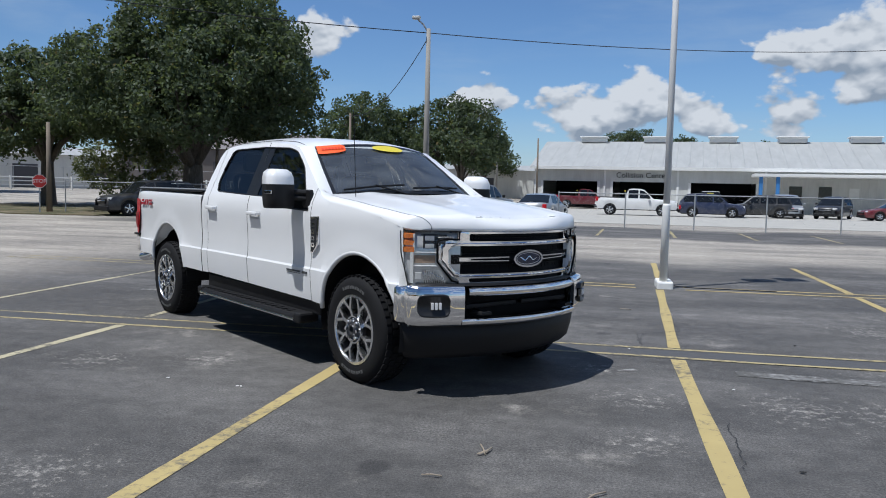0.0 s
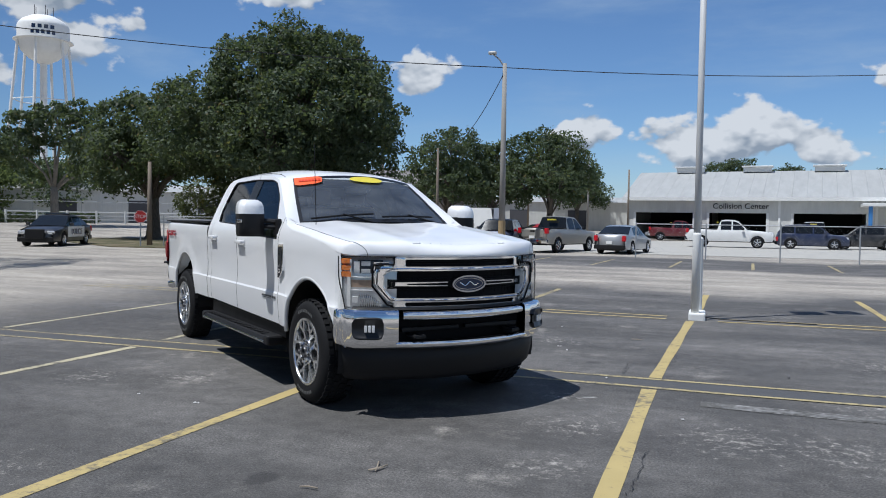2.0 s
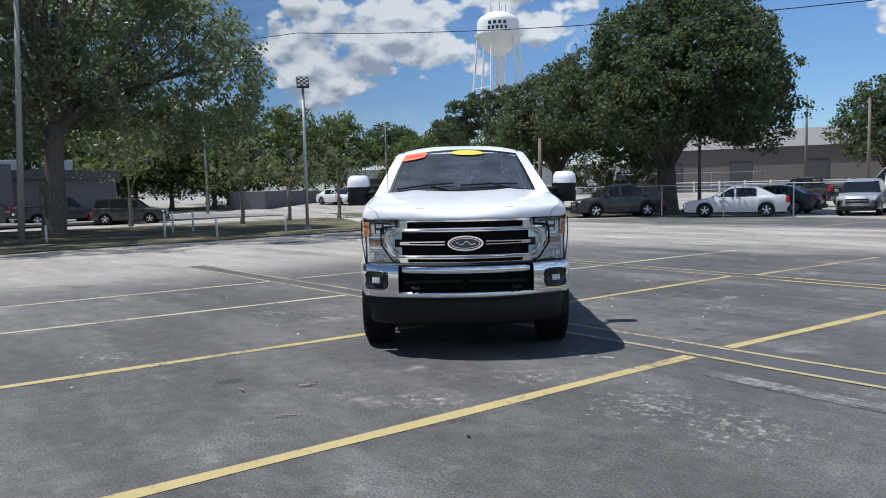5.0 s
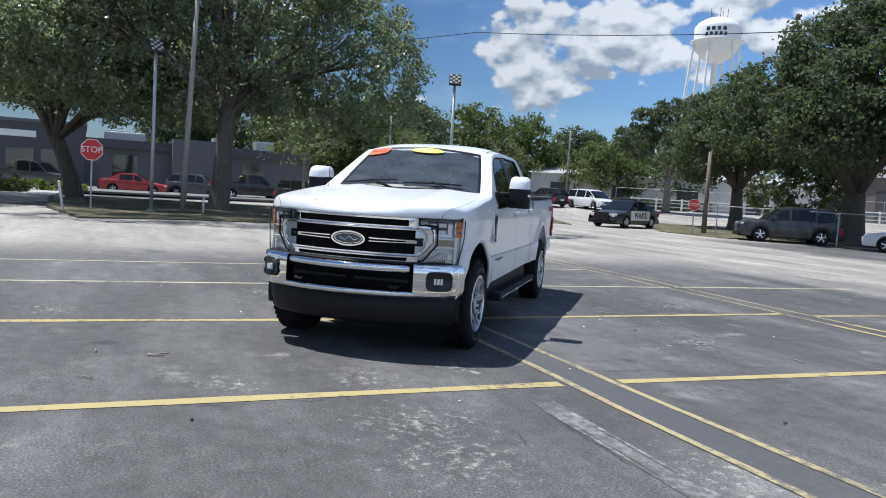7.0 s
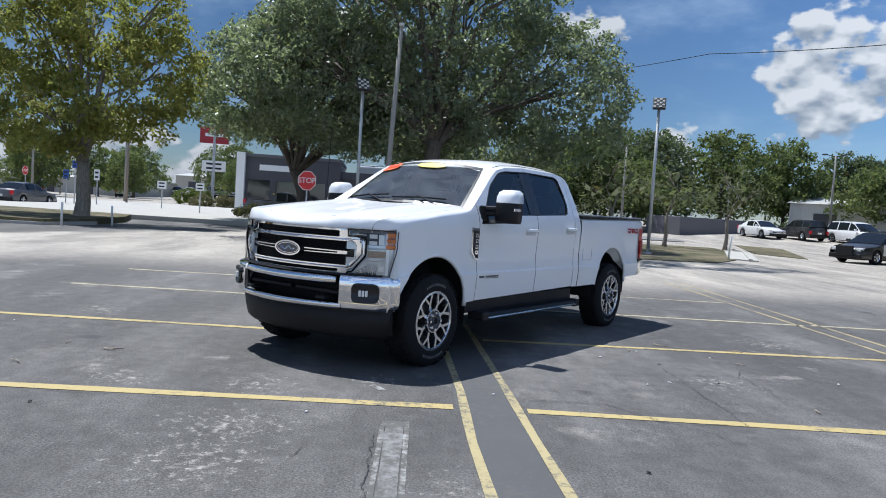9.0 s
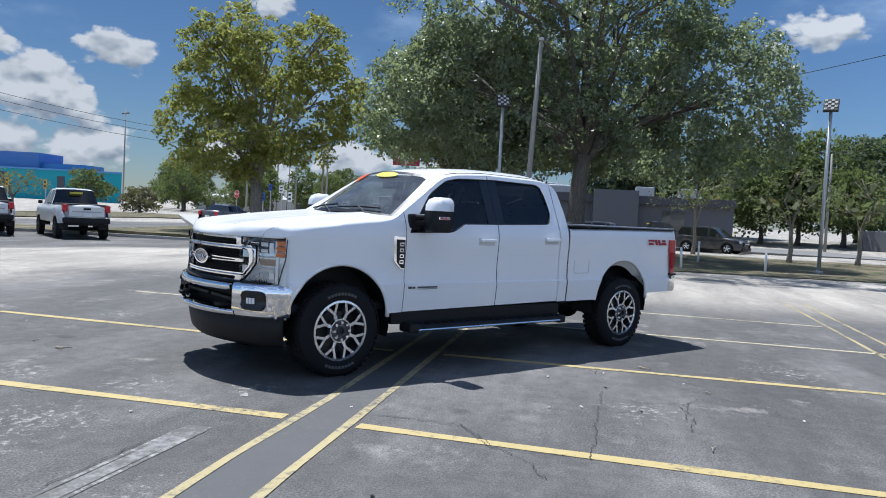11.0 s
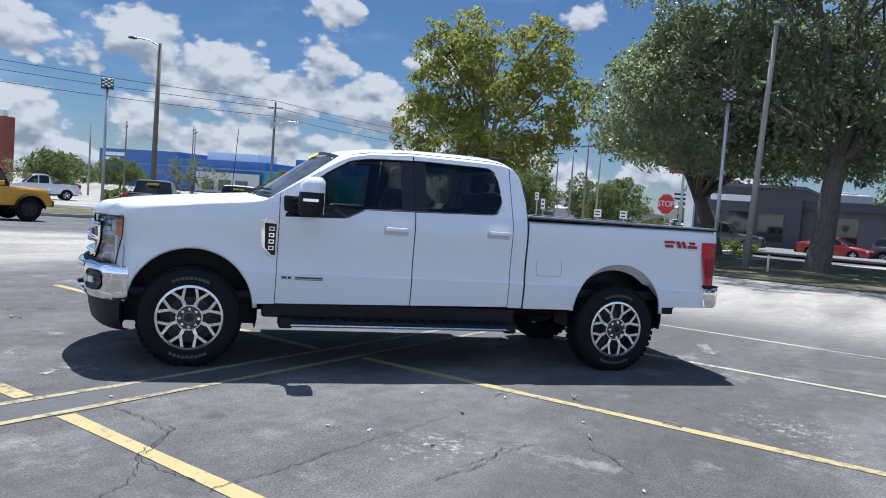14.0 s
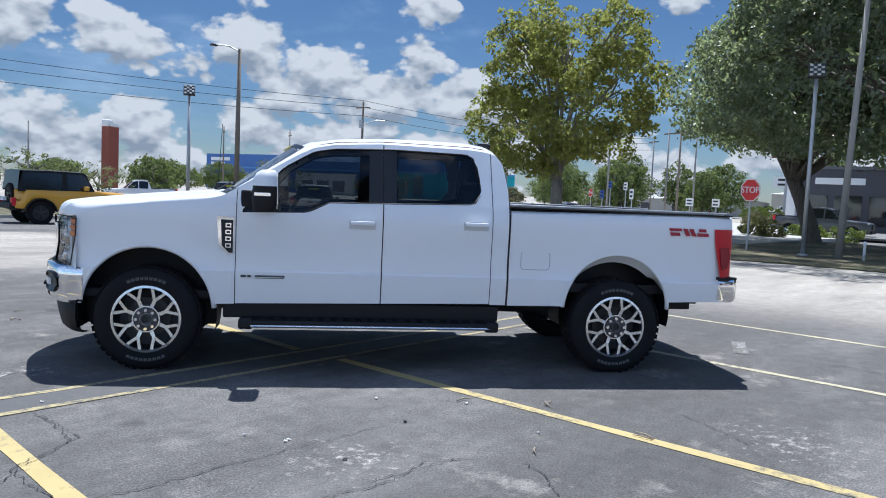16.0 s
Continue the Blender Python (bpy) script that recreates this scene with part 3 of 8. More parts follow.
def lip(bm, cx, cz, r, side, start, end, w=0.022):
    """The rolled edge of a wheel arch."""
    pts = [(cx + r * math.cos(t), cz + r * math.sin(t)) for t in span(start, end, 26)]
    tube(bm, [(x, side * (side_y(x, z) - 0.002), z) for x, z in pts], w, 6)
    return bm


def roof_z(x):
    return lerp([(-3.05, 1.45), (-3.03, 1.62), (-2.995, 1.86), (-2.975, 1.935), (-2.94, 1.995), (-2.88, 2.030), (-2.72, 2.050), (-2.4, 2.058), (-1.9, 2.052), (-1.5, 2.022), (-1.32, 1.982), (-1.18, 1.92)], x)


def rail_z(x):
    """Where the side ends and the roof begins."""
    return lerp([(-3.06, 1.46), (-3.03, 1.60), (-2.99, 1.84), (-2.94, 1.915), (-2.85, 1.945), (-2.7, 1.962), (-1.9, 1.972), (-1.5, 1.945), (-1.32, 1.908), (-1.20, 1.85), (-0.90, 1.665), (-0.62, 1.487), (-0.55, 1.452)], x)


def win_low(x):
    return lerp([(-2.78, 1.60), (-2.755, 1.50), (-2.70, 1.474), (-2.0, 1.452), (-1.46, 1.440), (-1.30, 1.362), (-1.25, 1.352), (-0.74, 1.338)], x)


def win_high(x):
    return lerp([(-2.78, 1.60), (-2.76, 1.80), (-2.72, 1.882), (-2.66, 1.915), (-2.0, 1.925), (-1.5, 1.905), (-1.324, 1.872), (-1.20, 1.80), (-1.07, 1.72), (-0.80, 1.41), (-0.74, 1.338)], x)


def belt(x):
    """Top edge of the fender's side, up along the pillar behind it."""
    return lerp([(-0.72, 1.548), (-0.62, 1.487), (-0.55, 1.452), (-0.48, 1.428), (-0.40, 1.414), (0.00, 1.372), (0.30, 1.330), (0.46, 1.290), (0.53, 1.268), (0.62, 1.252), (0.77, 1.247)], x)


def hood_z(x, y):
    c = lerp([(-0.62, 1.512), (-0.475, 1.502), (-0.14, 1.470), (0.30, 1.422), (0.58, 1.386), (0.72, 1.363), (0.82, 1.340), (0.93, 1.310)], x)
    a = abs(y) / 0.92
    return c - 0.026 * a ** 3 + 0.013 * math.exp(-((abs(y) - 0.52) / 0.10) ** 2) - 0.010 * math.exp(-(y / 0.22) ** 2)


NOSE_SIDE = [(0.50, 0.9905), (0.53, 0.982), (0.575, 0.962), (0.62, 0.920), (0.665, 0.872)]
NOSE_FRONT = [(0.0, 0.918), (0.15, 0.911), (0.30, 0.888), (0.45, 0.852), (0.60, 0.802), (0.705, 0.758), (0.797, 0.712), (0.872, 0.665)]


def bonnet(s, u):
    """The nose's upper skin: s from the cowl to the front edge, u from side to side."""
    a = abs(u)
    xb, xf = -0.44 - 0.17 * u * u, lerp(NOSE_FRONT, a * 0.872)
    x = xb + (xf - xb) * s
    xe = -0.61 + (0.665 + 0.61) * s
    half = lerp(NOSE_SIDE, xe) if xe > 0.5 else side_y(xe, belt(xe))
    y = a * half
    edge = belt(xe) * a ** 4 + 1.247 * (1 - a ** 4)
    if s < 0.5:
        edge = belt(xe)
    front, flank = min(1.0, (1 - s) * 1.36 / 0.10), min(1.0, (1 - a) * half / 0.105)
    g = math.sqrt(max(0.0, 1 - (1 - front) ** 2)) * math.sqrt(max(0.0, 1 - (1 - flank) ** 2))
    top = hood_z(x, y)
    return (x, y if u > 0 else -y, edge + (top - edge) * g)


def truck_wheel(parent, x, side, cz=0.425, y_out=1.035):
    w = part("wheel", new_tube([(x, side * 0.60, cz), (x, side * 0.88, cz)], 0.06, 12), TRIM, parent)
    bm = bmesh.new()
    h = 0.137
    revolve(bm, [(0.272, -h), (0.285, -h - 0.004), (0.33, -h - 0.012), (0.38, -h - 0.006), (0.405, -h + 0.012), (0.424, -h + 0.035), (0.427, 0), (0.424, h - 0.035), (0.405, h - 0.012), (0.38, h + 0.006), (0.33, h + 0.012), (0.285, h + 0.004), (0.272, h), (0.262, 0)], 56, "y", True)
    # tread lugs
    lugs = bmesh.new()
    for k in range(44):
        a0 = 2 * math.pi * k / 44
        for j, (ya, yb) in enumerate(((-0.122, -0.075), (-0.062, -0.012), (0.0, 0.05), (0.068, 0.122))):
            a = a0 + (0.07 if j % 2 else 0)
            q = [Vector((0.4345 * math.cos(a + s), t, 0.4345 * math.sin(a + s))) for s, t in ((-0.05, ya), (0.05, ya + 0.006), (0.05, yb), (-0.05, yb - 0.006))]
            top = [lugs.verts.new(p) for p in q]
            low = [lugs.verts.new(p * 0.975) for p in q]
            lugs.faces.new(top)
            for i in range(4):
                lugs.faces.new((top[i], low[i], low[(i + 1) % 4], top[(i + 1) % 4]))
    for b_ in (bm, lugs):
        bmesh.ops.transform(b_, matrix=pose(x, side * (y_out - h - 0.012), cz), verts=b_.verts)
    tyre = part("tyre", bm, RUBBER, w, smooth=40)
    tagged(part("tread", lugs, RUBBER, w), kind="stuff")
    # pale raised lettering ring, as short strokes
    yo = side * (y_out + 0.001)
    for c0 in (math.pi * 0.5, math.pi * 1.5):
        bm = bmesh.new()
        for k in range(-4, 5):
            a = c0 + k * 0.105
            for s in (-0.03, 0.0, 0.022):
                d = Vector((math.cos(a + s), 0, math.sin(a + s)))
                t = Vector((-d.z, 0, d.x)) * 0.0045
                p, q = d * 0.325, d * (0.352 if s else 0.345)
                bm.faces.new([bm.verts.new(Vector((x, yo, cz)) + v) for v in (p - t, p + t, q + t, q - t)])
        tagged(part("tyre_marking", bm, LETTER, w), kind="stuff")
    # rim: barrel, lip, eight forked spokes
    f = side * (y_out - 0.012)
    bm = bmesh.new()
    revolve(bm, [(0.262, 0.0), (0.252, 0.03), (0.240, 0.15), (0.05, 0.17)], 48)
    bmesh.ops.transform(bm, matrix=pose(x, f, cz) @ Matrix.Diagonal((1, -side, 1, 1)), verts=bm.verts)
    rim = part("rim_barrel", bm, POCKET, w, smooth=40)
    bm = bmesh.new()
    revolve(bm, [(0.281, 0.006), (0.278, -0.007), (0.258, -0.010), (0.250, 0.004), (0.256, 0.03)], 56)
    bmesh.ops.transform(bm, matrix=pose(x, f, cz) @ Matrix.Diagonal((1, -side, 1, 1)), verts=bm.verts)
    part("rim_lip", bm, ALLOY, w, smooth=50)
    for k in range(8):
        bm = bmesh.new()
        a = 2 * math.pi * (k + 0.5) / 8

        def bar(a0, r0, a1, r1, w0, w1, d0, d1):
            p0, p1 = Vector((r0 * math.cos(a0), d0, r0 * math.sin(a0))), Vector((r1 * math.cos(a1), d1, r1 * math.sin(a1)))
            d = (p1 - p0).normalized()
            n = Vector((-d.z, 0, d.x)).normalized()
            top = [bm.verts.new(p + n * s) for p, s in ((p0, -w0), (p0, w0), (p1, w1), (p1, -w1))]
            low = [bm.verts.new(p + n * s * 1.25 + Vector((0, 0.045, 0))) for p, s in ((p0, -w0), (p0, w0), (p1, w1), (p1, -w1))]
            bm.faces.new(top)
            bm.faces.new(low[::-1])
            for i in range(4):
                bm.faces.new((top[i], low[i], low[(i + 1) % 4], top[(i + 1) % 4]))

        bar(a, 0.104, a, 0.190, 0.0160, 0.0130, 0.012, 0.003)
        bar(a - 0.012, 0.168, a - 0.225, 0.266, 0.0120, 0.0118, 0.003, -0.004)
        bar(a + 0.012, 0.168, a + 0.225, 0.266, 0.0120, 0.0118, 0.003, -0.004)
        bmesh.ops.transform(bm, matrix=pose(x, f, cz) @ Matrix.Diagonal((1, -side, 1, 1)), verts=bm.verts)
        bmesh.ops.recalc_face_normals(bm, faces=bm.faces)
        part("spoke", bm, ALLOY, w)
    bm = bmesh.new()
    revolve(bm, [(0.028, 0.012), (0.030, -0.026), (0.040, -0.028), (0.046, -0.018), (0.050, 0.002), (0.098, 0.006), (0.104, 0.03)], 32)
    for k in range(8):
        a = 2 * math.pi * k / 8
        mb = bmesh.new()
        bmesh.ops.create_cone(mb, segments=6, radius1=0.019, radius2=0.014, depth=0.040, cap_ends=True, matrix=pose(0.077 * math.cos(a), -0.012, 0.077 * math.sin(a), 90, 0, 0))
        bmesh.ops.transform(mb, matrix=pose(x, f, cz) @ Matrix.Diagonal((1, -side, 1, 1)), verts=mb.verts)
        part("lug_nut", mb, CHROME, w)
    bmesh.ops.transform(bm, matrix=pose(x, f, cz) @ Matrix.Diagonal((1, -side, 1, 1)), verts=bm.verts)
    bmesh.ops.recalc_face_normals(bm, faces=bm.faces)
    part("hub_cap", bm, HUB_GREY, w, smooth=40)
    for r0, r1 in ((0.098, 0.112), (0.044, 0.052)):
        ring = bmesh.new()
        revolve(ring, [(r0, 0.006), (r0 + 0.002, -0.007), (r1 - 0.002, -0.007), (r1, 0.010)], 40)
        bmesh.ops.transform(ring, matrix=pose(x, f, cz) @ Matrix.Diagonal((1, -side, 1, 1)), verts=ring.verts)
        part("hub_ring", ring, ALLOY, w, smooth=40)
    bm = bmesh.new()
    revolve(bm, [(0.001, 0.0), (0.029, 0.0), (0.030, 0.02)], 20)
    for r0, r1 in ((0.103, 0.118),):
        revolve(bm, [(r0, 0.020), (r1, 0.020), (r1, 0.035)], 32)
    bmesh.ops.transform(bm, matrix=pose(x, f, cz) @ Matrix.Diagonal((1, -side, 1, 1)), verts=bm.verts)
    part("hub_recess", bm, POCKET, w)
    part("brake_disc", new_tube([(x, side * 0.87, cz), (x, side * 0.89, cz)], 0.17, 28), plain("brake_iron", (0.10, 0.095, 0.09), 0.5, 0.6), w)
    return w


def sweep(planpts, section):
    """A wall that follows a plan line; section rows: (outward, z)."""
    bm = bmesh.new()
    pts = [Vector((x, y, 0)) for x, y in planpts]
    rows = []
    for i, p in enumerate(pts):
        d = (pts[min(i + 1, len(pts) - 1)] - pts[max(i - 1, 0)]).normalized()
        n = Vector((d.y, -d.x, 0))
        rows.append([tuple(p + n * o + Vector((0, 0, z))) for o, z in section])
    return grid(bm, rows)


def mirrored(points):
    """A plan line over both sides from its left half, which starts at the middle."""
    return [(x, -y) for x, y in points[::-1]] + [p for p in points if p[1] > 1e-6]


def cut(points, y0, y1, n=14):
    """The stretch of a plan line between two y."""
    t = sorted((y, x) for x, y in points)
    return [(lerp(t, y), y) for y in span(y0, y1, n)]


def rounded(w, h, r, n=4, cx=0.0, cz=0.0):
    pts = []
    for sx, sz, a0 in ((1, 1, 0), (-1, 1, 90), (-1, -1, 180), (1, -1, 270)):
        for k in range(n + 1):
            a = radians(a0 + 90 * k / n)
            pts.append((cx + sx * (w / 2 - r) + r * math.cos(a), cz + sz * (h / 2 - r) + r * math.sin(a)))
    return pts


def hero_truck():
    T = thing("pickup_truck", HERO, "white four-door pickup truck with chrome grille parked across stall lines", "truck")
    base_f = lambda x: lerp([(-0.72, 0.565), (-0.50, 0.56), (0.52, 0.55), (0.9, 0.56)], x)
    base_b = lambda x: lerp([(-5.2, 0.672), (-4.55, 0.66), (-3.55, 0.602), (-3.0, 0.596)], x)
    for side in (1, -1):
        # fenders
        bm = bmesh.new()
        low = arch_low(base_f, 0.0, 0.535, 0.500)
        curtain(bm, arch_xs(-0.695, 0.56, 0.0, 0.535, 14), low, belt, side, rows=10, swell=lambda x, z: 0.016 * math.exp(-((math.hypot(x, z - 0.5) - 0.56) / 0.07) ** 2))
        lip(bm, 0.0, 0.500, 0.535, side, 0.08, math.pi - 0.05)
        part("front_fender", bm, WHITE, T, smooth=24)
        # doors
        bm = bmesh.new()
        curtain(bm, span(-0.702, -1.915, 26), lambda x: lerp([(-1.92, 0.590), (-0.70, 0.568)], x), win_low, side, rows=12)
        curtain(bm, [-0.702, -0.74, -0.80, -0.9, -1.0, -1.07, -1.14, -1.2, -1.26, -1.324, -1.4, -1.5, -1.65, -1.8, -1.915], win_high, rail_z, side, rows=3)
        fd = part("front_door", bm, WHITE, T, smooth=24)
        bm = bmesh.new()
        curtain(bm, span(-1.925, -2.785, 18), lambda x: lerp([(-2.9, 0.608), (-1.92, 0.590)], x), win_low, side, rows=12)
        curtain(bm, [-1.925, -2.1, -2.3, -2.5, -2.66, -2.72, -2.76, -2.785], win_high, rail_z, side, rows=3)
        curtain(bm, span(-2.785, -2.878, 3), lambda x: lerp([(-2.9, 0.608), (-1.92, 0.590)], x), rail_z, side, rows=14)
        rd = part("rear_door", bm, WHITE, T, smooth=24)
        # cab corner behind the rear door
        bm = bmesh.new()
        curtain(bm, [-2.885, -2.93, -2.96, -2.99, -3.01, -3.028], lambda x: 0.600, rail_z, side, rows=14)
        part("cab_corner", bm, WHITE, T, smooth=24)
        # dark gaps between panels
        for gx, z1 in ((-0.698, 1.42), (-1.920, 1.45), (-2.8815, 1.84), (-3.036, 1.44)):
            bm = bmesh.new()
            w = 0.006 if gx > -3 else 0.011
            curtain(bm, [gx - w, gx + w], lambda x: 0.60, lambda x: z1, side, inset=0.012, rows=8)
            part("panel_gap", bm, TRIM, T)
        # glass
        bm = bmesh.new()
        curtain(bm, sorted(span(-0.75, -1.80, 14) + [-1.30, -1.46, -1.07]), win_low, win_high, side, inset=0.014, rows=5)
        part("window", face_out(bm), DARK_GLASS, fd, "dark tinted glass", smooth=35)
        bm = bmesh.new()
        curtain(bm, sorted(span(-2.03, -2.775, 10)), win_low, win_high, side, inset=0.014, rows=5)
        part("window", face_out(bm), DARK_GLASS, rd, "dark tinted glass", smooth=35)
        bm = bmesh.new()
        curtain(bm, span(-1.795, -1.918, 3), win_low, win_high, side, inset=0.008, rows=3)
        curtain(bm, span(-1.922, -2.035, 3), win_low, win_high, side, inset=0.008, rows=3)
        part("pillar", bm, SATIN, T)
        bm = bmesh.new()
        edge = [(x, win_low(x)) for x in sorted(span(-0.75, -2.77, 40))]
        tube(bm, [(x, side * (side_y(x, z) - 0.004), z) for x, z in edge], 0.007, 6)
        edge = [(x, win_high(x)) for x in sorted(span(-0.75, -2.77, 40))]
        tube(bm, [(x, side * (side_y(x, z) - 0.004), z) for x, z in edge], 0.008, 6)
        part("window_seal", bm, BLACK, T, smooth=60)
        # door handles
        for ob, hx, hz in ((fd, -1.745, 1.262), (rd, -2.735, 1.285)):
            bm = bmesh.new()
            yy = side_y(hx, hz)
            box(bm, hx - 0.105, hx + 0.105, -0.014, 0.014, hz + 0.000, hz + 0.036, 0.010, Matrix.Translation((0, side * (yy + 0.036), 0)))
            for e in (-0.09, 0.09):
                box(bm, hx + e - 0.014, hx + e + 0.014, -0.025, 0.02, hz + 0.004, hz + 0.032, 0.006, Matrix.Translation((0, side * (yy + 0.012), 0)))
            h = part("door_handle", bm, WHITE, ob, smooth=40)
            # flat grey plate: shade behind the handle is painted, no recess is cut
            bm = bmesh.new()
            box(bm, hx - 0.112, hx + 0.112, -0.003, 0.003, hz - 0.034, hz + 0.040, 0.002, Matrix.Translation((0, side * (yy + 0.002), 0)))
            part("handle_recess_shade", bm, plain("recess_shade", (0.60, 0.60, 0.60), 0.5), ob)
        # side badge on the fender
        bm = bmesh.new()
        prism(bm, [(-0.545, 1.300), (-0.680, 1.292), (-0.680, 0.985), (-0.640, 0.985), (-0.560, 1.060)], 0, 0.016)
        bmesh.ops.transform(bm, matrix=Matrix.Translation((0, side * (side_y(-0.6, 1.15) + (0.0 if side > 0 else 0.014)), 0)), verts=bm.verts)
        b = part("fender_badge", bm, CHROME, T, "chrome and black fender badge")
        bm = bmesh.new()
        prism(bm, [(-0.578, 1.270), (-0.677, 1.266), (-0.677, 0.994), (-0.645, 0.994), (-0.588, 1.055)], 0, 0.018)
        bmesh.ops.transform(bm, matrix=Matrix.Translation((0, side * (side_y(-0.6, 1.15) + (0.002 if side > 0 else 0.016)), 0)), verts=bm.verts)
        part("badge_field", bm, TRIM, b)
        for k in range(4):
            z = 1.222 - k * 0.056
            bm = bmesh.new()
            ring_prism(bm, [(-0.616, z + 0.018), (-0.662, z + 0.018), (-0.662, z - 0.018), (-0.616, z - 0.018)], [(-0.625, z + 0.009), (-0.653, z + 0.009), (-0.653, z - 0.009), (-0.625, z - 0.009)], 0, 0.02, "y")
            bmesh.ops.transform(bm, matrix=Matrix.Translation((0, side * (side_y(-0.6, 1.15) + (0.003 if side > 0 else 0.018)), 0)), verts=bm.verts)
            part("badge_mark", bm, CHROME, b)
        # small door emblem: dark strokes
        bm = bmesh.new()
        yy = side_y(-0.9, 0.80) + 0.004
        for xa, xb, za, zb in ((-0.745, -0.790, 0.792, 0.812), (-0.800, -0.830, 0.792, 0.812), (-0.86, -1.105, 0.798, 0.812), (-0.86, -1.105, 0.786, 0.790)):
            box(bm, xb, xa, side * yy - 0.003, side * yy + 0.003, za, zb)
        part("door_emblem", bm, GREY_BADGE, T)
        # bed side
        bm = bmesh.new()
        top = lambda x: lerp([(-5.2, 1.470), (-3.0, 1.436)], x)
        low = arch_low(base_b, -4.06, 0.500, 0.585)
        curtain(bm, arch_xs(-5.165, -3.046, -4.06, 0.500, 16), low, lambda x: top(x) - 0.02, side, rows=12, swell=lambda x, z: 0.018 * math.exp(-((math.hypot(x + 4.06, z - 0.585) - 0.53) / 0.07) ** 2) + 0.012 * max(0, min(1, (z - 1.30) / 0.1)))
        grid(bm, [[(x, side * (side_y(x, top(x) - 0.02) + 0.012), top(x) - 0.02), (x, side * (side_y(x, 1.42) - 0.02), top(x)), (x, side * 0.86, top(x)), (x, side * 0.85, 1.05)] for x in span(-3.046, -5.165, 8)])
        lip(bm, -4.06, 0.585, 0.500, side, 0.02, math.pi - 0.02, 0.020)
        bed = part("bed_side", bm, WHITE, T, smooth=24)
        bm = bmesh.new()
        yy = side * (side_y(-4.7, 1.31) + 0.014)
        for k, xa in enumerate((-4.520, -4.655, -4.790)):
            if k == 0:
                shapes = [[(xa, 1.343), (xa - 0.12, 1.343), (xa - 0.128, 1.318), (xa - 0.008, 1.318)], [(xa - 0.012, 1.305), (xa - 0.105, 1.305), (xa - 0.112, 1.275), (xa - 0.02, 1.275)]]
            elif k == 1:
                shapes = [[(xa, 1.343), (xa - 0.042, 1.343), (xa - 0.075, 1.275), (xa - 0.033, 1.275)], [(xa - 0.06, 1.343), (xa - 0.102, 1.343), (xa - 0.135, 1.275), (xa - 0.093, 1.275)]]
            else:
                shapes = [[(xa - 0.02, 1.343), (xa - 0.09, 1.343), (xa - 0.098, 1.315), (xa - 0.028, 1.315)], [(xa - 0.006, 1.305), (xa - 0.115, 1.305), (xa - 0.123, 1.275), (xa - 0.014, 1.275)]]
            mb = bmesh.new()
            for i, s in enumerate(shapes):
                prism(mb, s, yy + side * 0.001 * i, yy + side * (0.004 + 0.001 * i))
            part("bed_badge", mb, RED_BADGE, bed)
        bm.free()
        if side > 0:
            mb = bmesh.new()
            o = rounded(0.27, 0.165, 0.035, 4, -3.285, 1.003)
            i_ = rounded(0.258, 0.153, 0.030, 4, -3.285, 1.003)
            ring_prism(mb, o, i_, side_y(-3.28, 1.0) + 0.001, side_y(-3.28, 1.0) + 0.004, "y")
            part("fuel_door", mb, plain("seam_grey", (0.45, 0.45, 0.45), 0.6), bed)
        # rocker, running board
        part("rocker", new_box(-2.98, -0.60, side * 0.90 - 0.06, side * 0.90 + 0.06, 0.44, 0.58, 0.015), BLACK, T)
        bm = bmesh.new()
        grid(bm, [[(x, side * 0.90, 0.455), (x, side * 1.02, 0.450), (x, side * 1.085, 0.438), (x, side * 1.10, 0.415), (x, side * 1.085, 0.385), (x, side * 0.93, 0.380)] for x in span(-0.82, -2.90, 10)])
        thicken(bm, 0.01)
        rb = part("running_board", bm, BLACK, T, "black running board with silver edge", smooth=40)
        part("step_trim", new_tube([(-0.84, side * 1.092, 0.392), (-2.88, side * 1.092, 0.398)], 0.014, 8), ALLOY, rb)
        for ex in (-0.80, -2.90):
            part("end_cap", new_box(ex - 0.06, ex + 0.06, side * 1.00 - 0.10, side * 1.00 + 0.105, 0.365, 0.455, 0.02), BLACK, rb)
        bm = bmesh.new()
        for k in range(18):
            x = -1.0 - k * 0.105
            box(bm, x - 0.028, x + 0.028, side * 1.03 - 0.035, side * 1.03 + 0.035, 0.449, 0.454)
        part("step_tread", bm, RUBBER, rb)
        # mirror
        bm = bmesh.new()
        for z in (1.44, 1.49):
            tube(bm, [(-0.80, side * 0.96, z), (-0.88, side * 1.10, z + 0.01)], 0.024, 8)
        box(bm, -0.87, -0.73, side * 0.985 - 0.02, side * 0.985 + 0.02, 1.36, 1.52, 0.015)
        mir = part("mirror", bm, BLACK, T, "black towing mirror with white cap")
        bm = bmesh.new()
        rows = []
        for z, xa, xb in ((1.355, -0.865, -1.00), (1.375, -0.845, -1.02), (1.45, -0.838, -1.035), (1.565, -0.845, -1.035)):
            rows.append([(xb, side * 1.07, z), (xb, side * 1.31, z), (xa - 0.03, side * 1.315, z), (xa, side * 1.27, z), (xa, side * 1.10, z), (xb, side * 1.07, z)])
        grid(bm, rows)
        bm.faces.new([bm.verts.new(p) for p in rows[0][:5]])
        part("mirror_shell", bm, BLACK, mir, smooth=40)
        bm = bmesh.new()
        rows = []
